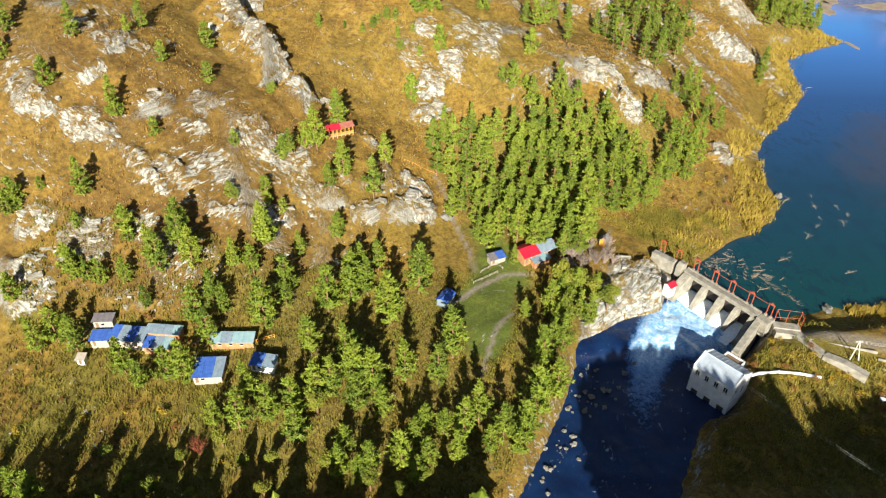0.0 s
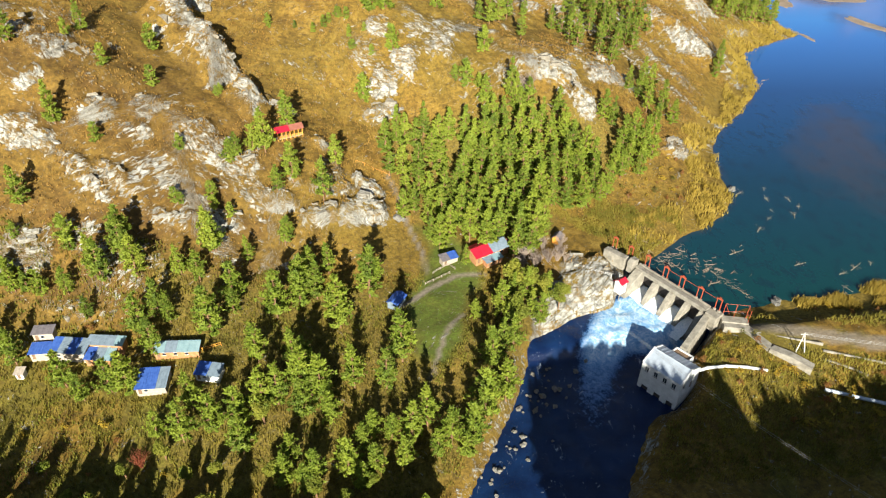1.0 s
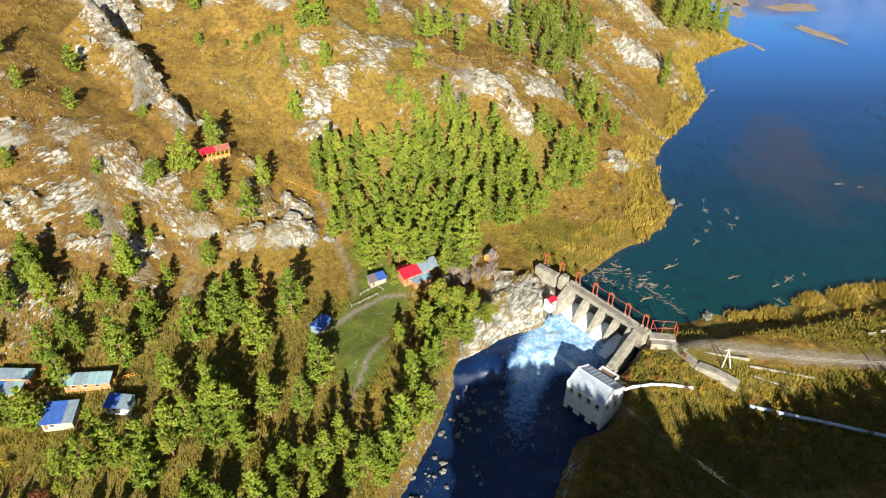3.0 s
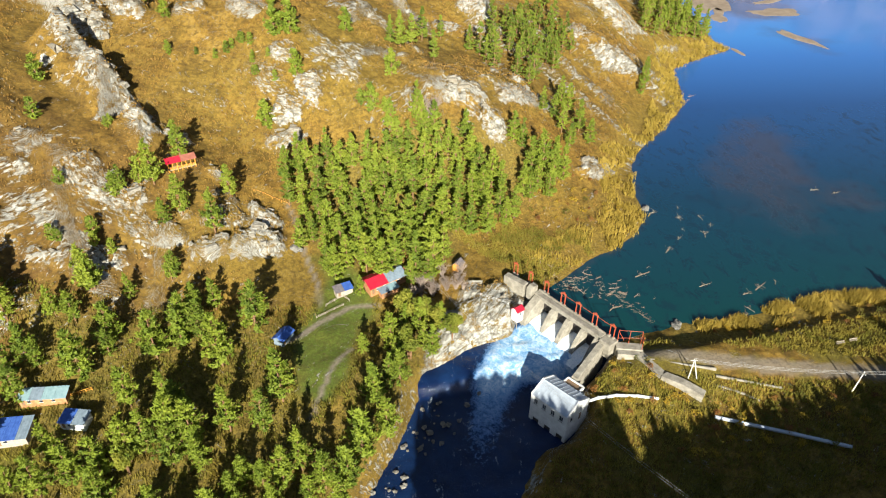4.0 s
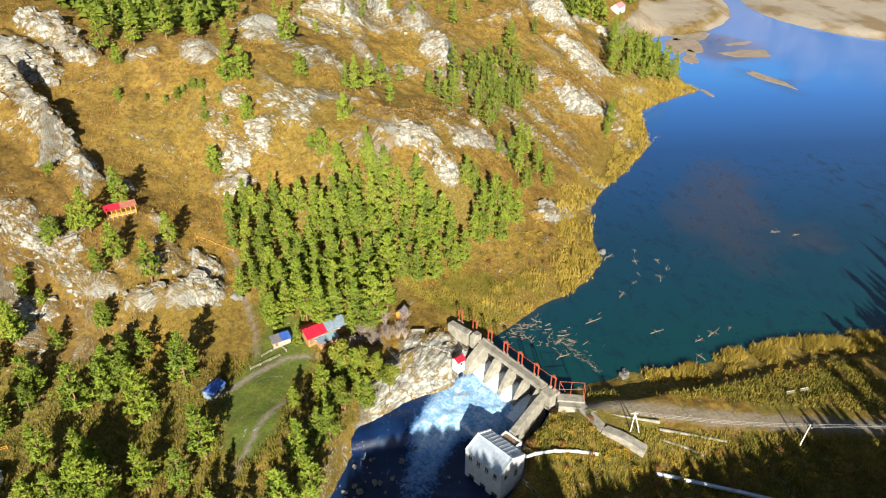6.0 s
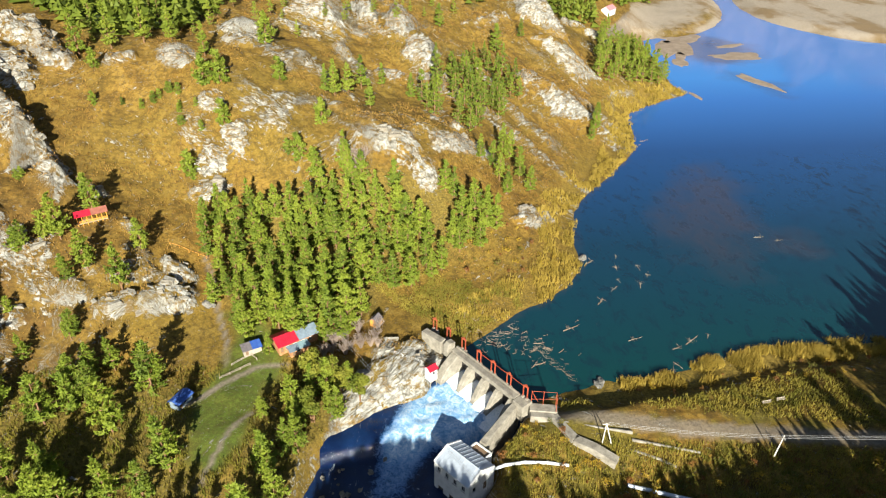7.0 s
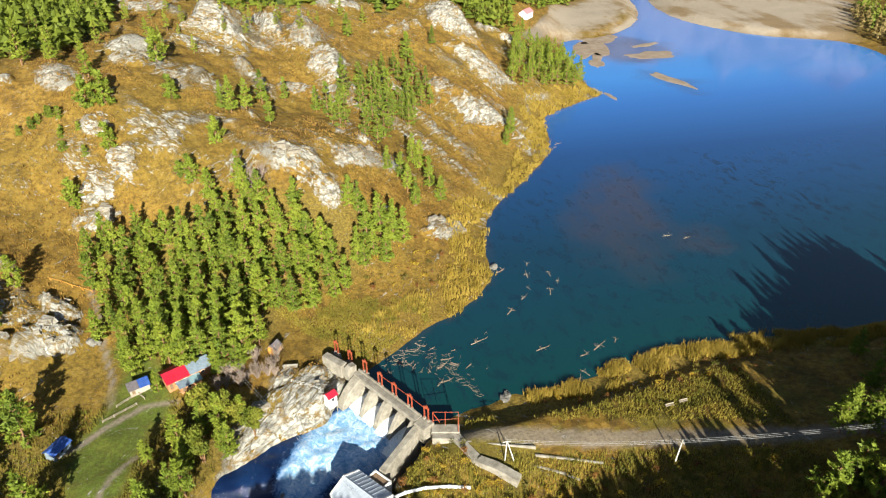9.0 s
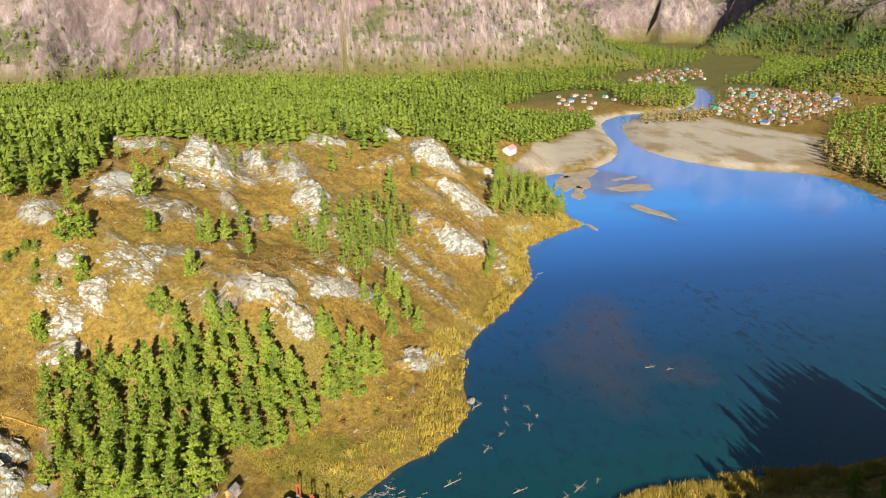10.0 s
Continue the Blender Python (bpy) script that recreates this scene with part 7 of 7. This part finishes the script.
LOGS = [make_log(1, 5.6, 0.14, 7), make_log(2, 7.5, 0.16, 9), make_log(3, 3.4, 0.10, 3), make_log(4, 4.6, 0.09, 2), make_log(5, 2.2, 0.07, 1)]
FLOATS = [(146, 222, 70), (144, 215, 80), (132, 194, 50), (139, 201, 40), (142, 206, 110), (149, 203, 75), (154, 209, 60), (152, 214, 95), (118, 180, 20), (121, 184, 45), (149, 168, 20),
          (155, 171, 32), (161, 173, 60), (137, 173, 15), (193, 339, 100), (192, 329, 60), (196, 334, 20), (208, 232, 0), (215, 229, 10), (133, 221, 60), (135, 219, 30), (144, 158, 70), (146, 160, 120)]
done = set()


def float_log(kind, x, y, turn, z=0.06, s=1.0):
    m = pose(x, y, z, 0, 0, turn) @ Matrix.Diagonal((s, s, s, 1))
    if kind.name in done:
        kind = copy_thing(kind, Matrix.Identity(4))
    done.add(kind.name)
    kind.matrix_basis = m


for k, (x, y, turn) in enumerate(FLOATS):
    float_log(LOGS[(0, 1, 0, 1, 2)[k % 5]], x, y, turn, s=0.5 + 0.3 * (k % 3) / 2)
rr = random.Random(44)
for k in range(150):
    f = rr.random() ** 1.3
    x, y = 86 + 24 * f + rr.gauss(0, 2.5), 183 - 14 * f + rr.gauss(0, 4.0)
    if signed(np.array([x]), np.array([y]), LAKE)[0] < 2 and (x - 78.6) * 0.818 + (y - 162.6) * 0.575 > 5.5:
        float_log(LOGS[rr.choice((0, 2, 2, 3, 4, 4, 4))], x, y, rr.gauss(-20, 50), 0.1 + 0.5 * max(0, signed(np.array([x]), np.array([y]), LAKE)[0]) * 0.2, rr.uniform(0.3, 0.75))
for k in range(26):
    f = k / 26
    float_log(LOGS[4], 105 + 8 * f + rr.gauss(0, 0.4), 170.5 - 15 * f + rr.gauss(0, 0.4), rr.gauss(-62, 20), 0.05, rr.uniform(0.4, 0.8))
for k in range(40):
    x, y = rr.uniform(82, 99), rr.uniform(178, 191)
    if signed(np.array([x]), np.array([y]), LAKE)[0] < 0:
        continue
    float_log(LOGS[rr.choice((2, 3, 4, 4))], x, y, rr.uniform(0, 180), ground(x, y) + 0.12, rr.uniform(0.5, 0.9))


def boulder(name, x, y, z, sx, sy, sz, seed, label="pale weathered boulder at the water's edge"):
    bm = bmesh.new()
    bmesh.ops.create_icosphere(bm, subdivisions=3, radius=1)
    for v in bm.verts:
        k = 0.75 + 0.5 * noise.noise(v.co * 1.3 + Vector((seed, 0, 0))) + 0.18 * noise.noise(v.co * 4 + Vector((0, seed, 0)))
        v.co = Vector((v.co.x * sx, v.co.y * sy, v.co.z * sz)) * k
    ob = part(name, bm, BOULDER)
    ob.matrix_basis = pose(x, y, z, 0, 0, seed * 40)
    return tagged(ob, label, "rock", "boulders by the water")


boulder("boulder", 133, 221.5, 0.2, 2.2, 1.5, 1.6, 1)
boulder("boulder", 120, 153.6, 0.0, 3.6, 2.0, 1.7, 2)
boulder("boulder", 249, 410.5, 0.2, 3.4, 2.6, 1.8, 3)
boulder("boulder", 2.6, 188.6, ground(2.6, 188.6) + 0.3, 2.6, 2.0, 1.8, 4, "white boulder at the tip of the rocky knob")
rb = random.Random(9)
for k in range(46):
    f = rb.random()
    x, y = (25 + 34 * f + rb.gauss(0, 2.5), 98 + 42 * f + rb.gauss(0, 3.0)) if k < 26 else (24 + 20 * f + abs(rb.gauss(0, 3.0)), 98 + 40 * f - abs(rb.gauss(0, 1.5)))
    s = rb.uniform(0.4, 1.2) if k < 26 else rb.uniform(0.3, 0.95)
    boulder("river_boulder", x, y, float(river_level(x, y)) + 0.1, s, s * 0.8, s * 0.7, k + 10, "wet grey boulder in the shaded stream")

# ---- gravel bars at the lake's head ----
for k, (x, y, sx, sy, turn) in enumerate(((307, 432, 70, 7, 108), (322, 492, 64, 15, 8), (284, 518, 90, 20, 62), (276, 482, 54, 9, 70), (330, 520, 40, 6, 20), (300, 545, 60, 16, 25), (254, 404, 26, 3, 100))):
    n = 26
    bm = bmesh.new()
    ring = []
    for i in range(n):
        a = 2 * math.pi * i / n
        w = 0.75 + 0.5 * noise.noise(Vector((math.cos(a) * 1.5, math.sin(a) * 1.5, k * 3.0)))
        ring.append(bm.verts.new((math.cos(a) * sx * w * 0.5, math.sin(a) * sy * w, -0.3)))
    inner = [bm.verts.new((v.co.x * 0.8, v.co.y * 0.7, 0.16)) for v in ring]
    for i in range(n):
        bm.faces.new((ring[i], ring[(i + 1) % n], inner[(i + 1) % n], inner[i]))
    bm.faces.new(inner)
    ob = part("gravel_bar", bm, MUD)
    ob.matrix_basis = pose(x, y, 0, 0, 0, turn)
    tagged(ob, "low brown gravel bar at the head of the lake", "gravel bar", "gravel bars in the lake", "structure")

# ---- village in the far valley ----
def village_house(length, width, tall, walls, roof):
    h = thing("village_house", Matrix.Identity(4), "small village house with a coloured gable roof", "house", "houses of the village")
    hl, hw, rise = length / 2, width / 2, width * 0.36
    bm = bmesh.new()
    wall(bm, length, -1.5, tall, 0.3, [(length * 0.2, 0.9, length * 0.2 + 1.2, 2.2), (length * 0.6, 0.9, length * 0.6 + 1.2, 2.2)], pose(-hl, -hw, 0))
    wall(bm, length, -1.5, tall, 0.3, [], pose(hl, hw, 0, 0, 0, 180))
    for sx in (-hl, hl - 0.3):
        slab(bm, [(-hw + 0.31, -1.5), (-hw + 0.31, tall), (0, tall + rise), (hw - 0.31, tall), (hw - 0.31, -1.5)], sx + 0.01, sx + 0.29)
    part("wall", bm, walls, h)
    for side in (0, 180):
        bm = bmesh.new()
        box(bm, (-hl - 0.4, 0, 0), (hl + 0.4, math.hypot(hw, rise) + 0.5, 0.12), pose(0, 0, tall + rise + 0.05, 0, 0, side) @ pose(0, 0, 0, -math.degrees(math.atan2(rise, hw)), 0, 0))
        part("roof_slope", bm, roof, h)
    return h


KINDS = [village_house(9, 6.5, 2.8, GREY_WOOD, SLATE_ROOF), village_house(8.5, 6.5, 2.8, BROWN_WOOD, BROWN_ROOF), village_house(10, 7, 3.2, BROWN_WOOD, BROWN_ROOF), village_house(10, 8, 3.2, GREY_WOOD, GREEN_ROOF),
         village_house(11, 7, 3.6, GREY_WOOD, BLUE_ROOF), village_house(8, 6, 2.6, GREY_WOOD, DARK_ROOF), village_house(9, 7, 3.0, GREY_WOOD, BROWN_ROOF)]
RIGHT_VILLAGE = [(575, 795), (660, 900), (755, 1038), (799, 1026), (868, 931), (799, 821), (679, 735), (600, 680), (585, 720)]
LEFT_VILLAGE = [(635, 1179), (794, 1369), (905, 1379), (800, 1185), (705, 1130)]
rv2 = random.Random(21)
spots = inside(RIGHT_VILLAGE, 14, 91, (), 165) + inside(LEFT_VILLAGE, 17, 92, (), 70) + inside(NEAR_VILLAGE, 17, 93, (), 16)
used = set()
for x, y in spots:
    kind = KINDS[rv2.choice((0, 0, 0, 0, 1, 1, 1, 1, 2, 3, 4, 5, 5, 5, 5, 5, 6, 6, 6))]
    m = pose(x, y, ground(x, y), 0, 0, rv2.choice((20, 110, 35, 120, 15)) + rv2.uniform(-8, 8)) @ Matrix.Diagonal((*[rv2.uniform(0.5, 0.85)] * 3, 1))
    if kind.name in used:
        kind = copy_thing(kind, Matrix.Identity(4))
    used.add(kind.name)
    kind.matrix_basis = m
for kind in KINDS:
    if kind.name not in used:
        kind.matrix_basis = pose(640, 820, ground(640, 820), 0, 0, 15)
pink = village_house(13, 7, 3.4, WHITE_WALL, PINK_ROOF)
pink.matrix_basis = pose(243, 562, ground(243, 562), 0, 0, 50)
tagged(pink, "white two-storey house with a pink roof beside the lake road", "house")
simple_wood("village_trees", "green and yellowing garden trees among the village houses", inside([(560, 790), (640, 930), (740, 1000), (860, 1000), (880, 880), (700, 700), (590, 690)], 13, 94, (), 300) + inside(LEFT_VILLAGE, 14, 95, (), 130), 5, 12, 96, 14, 0.28, VILLAGE_LEAF)
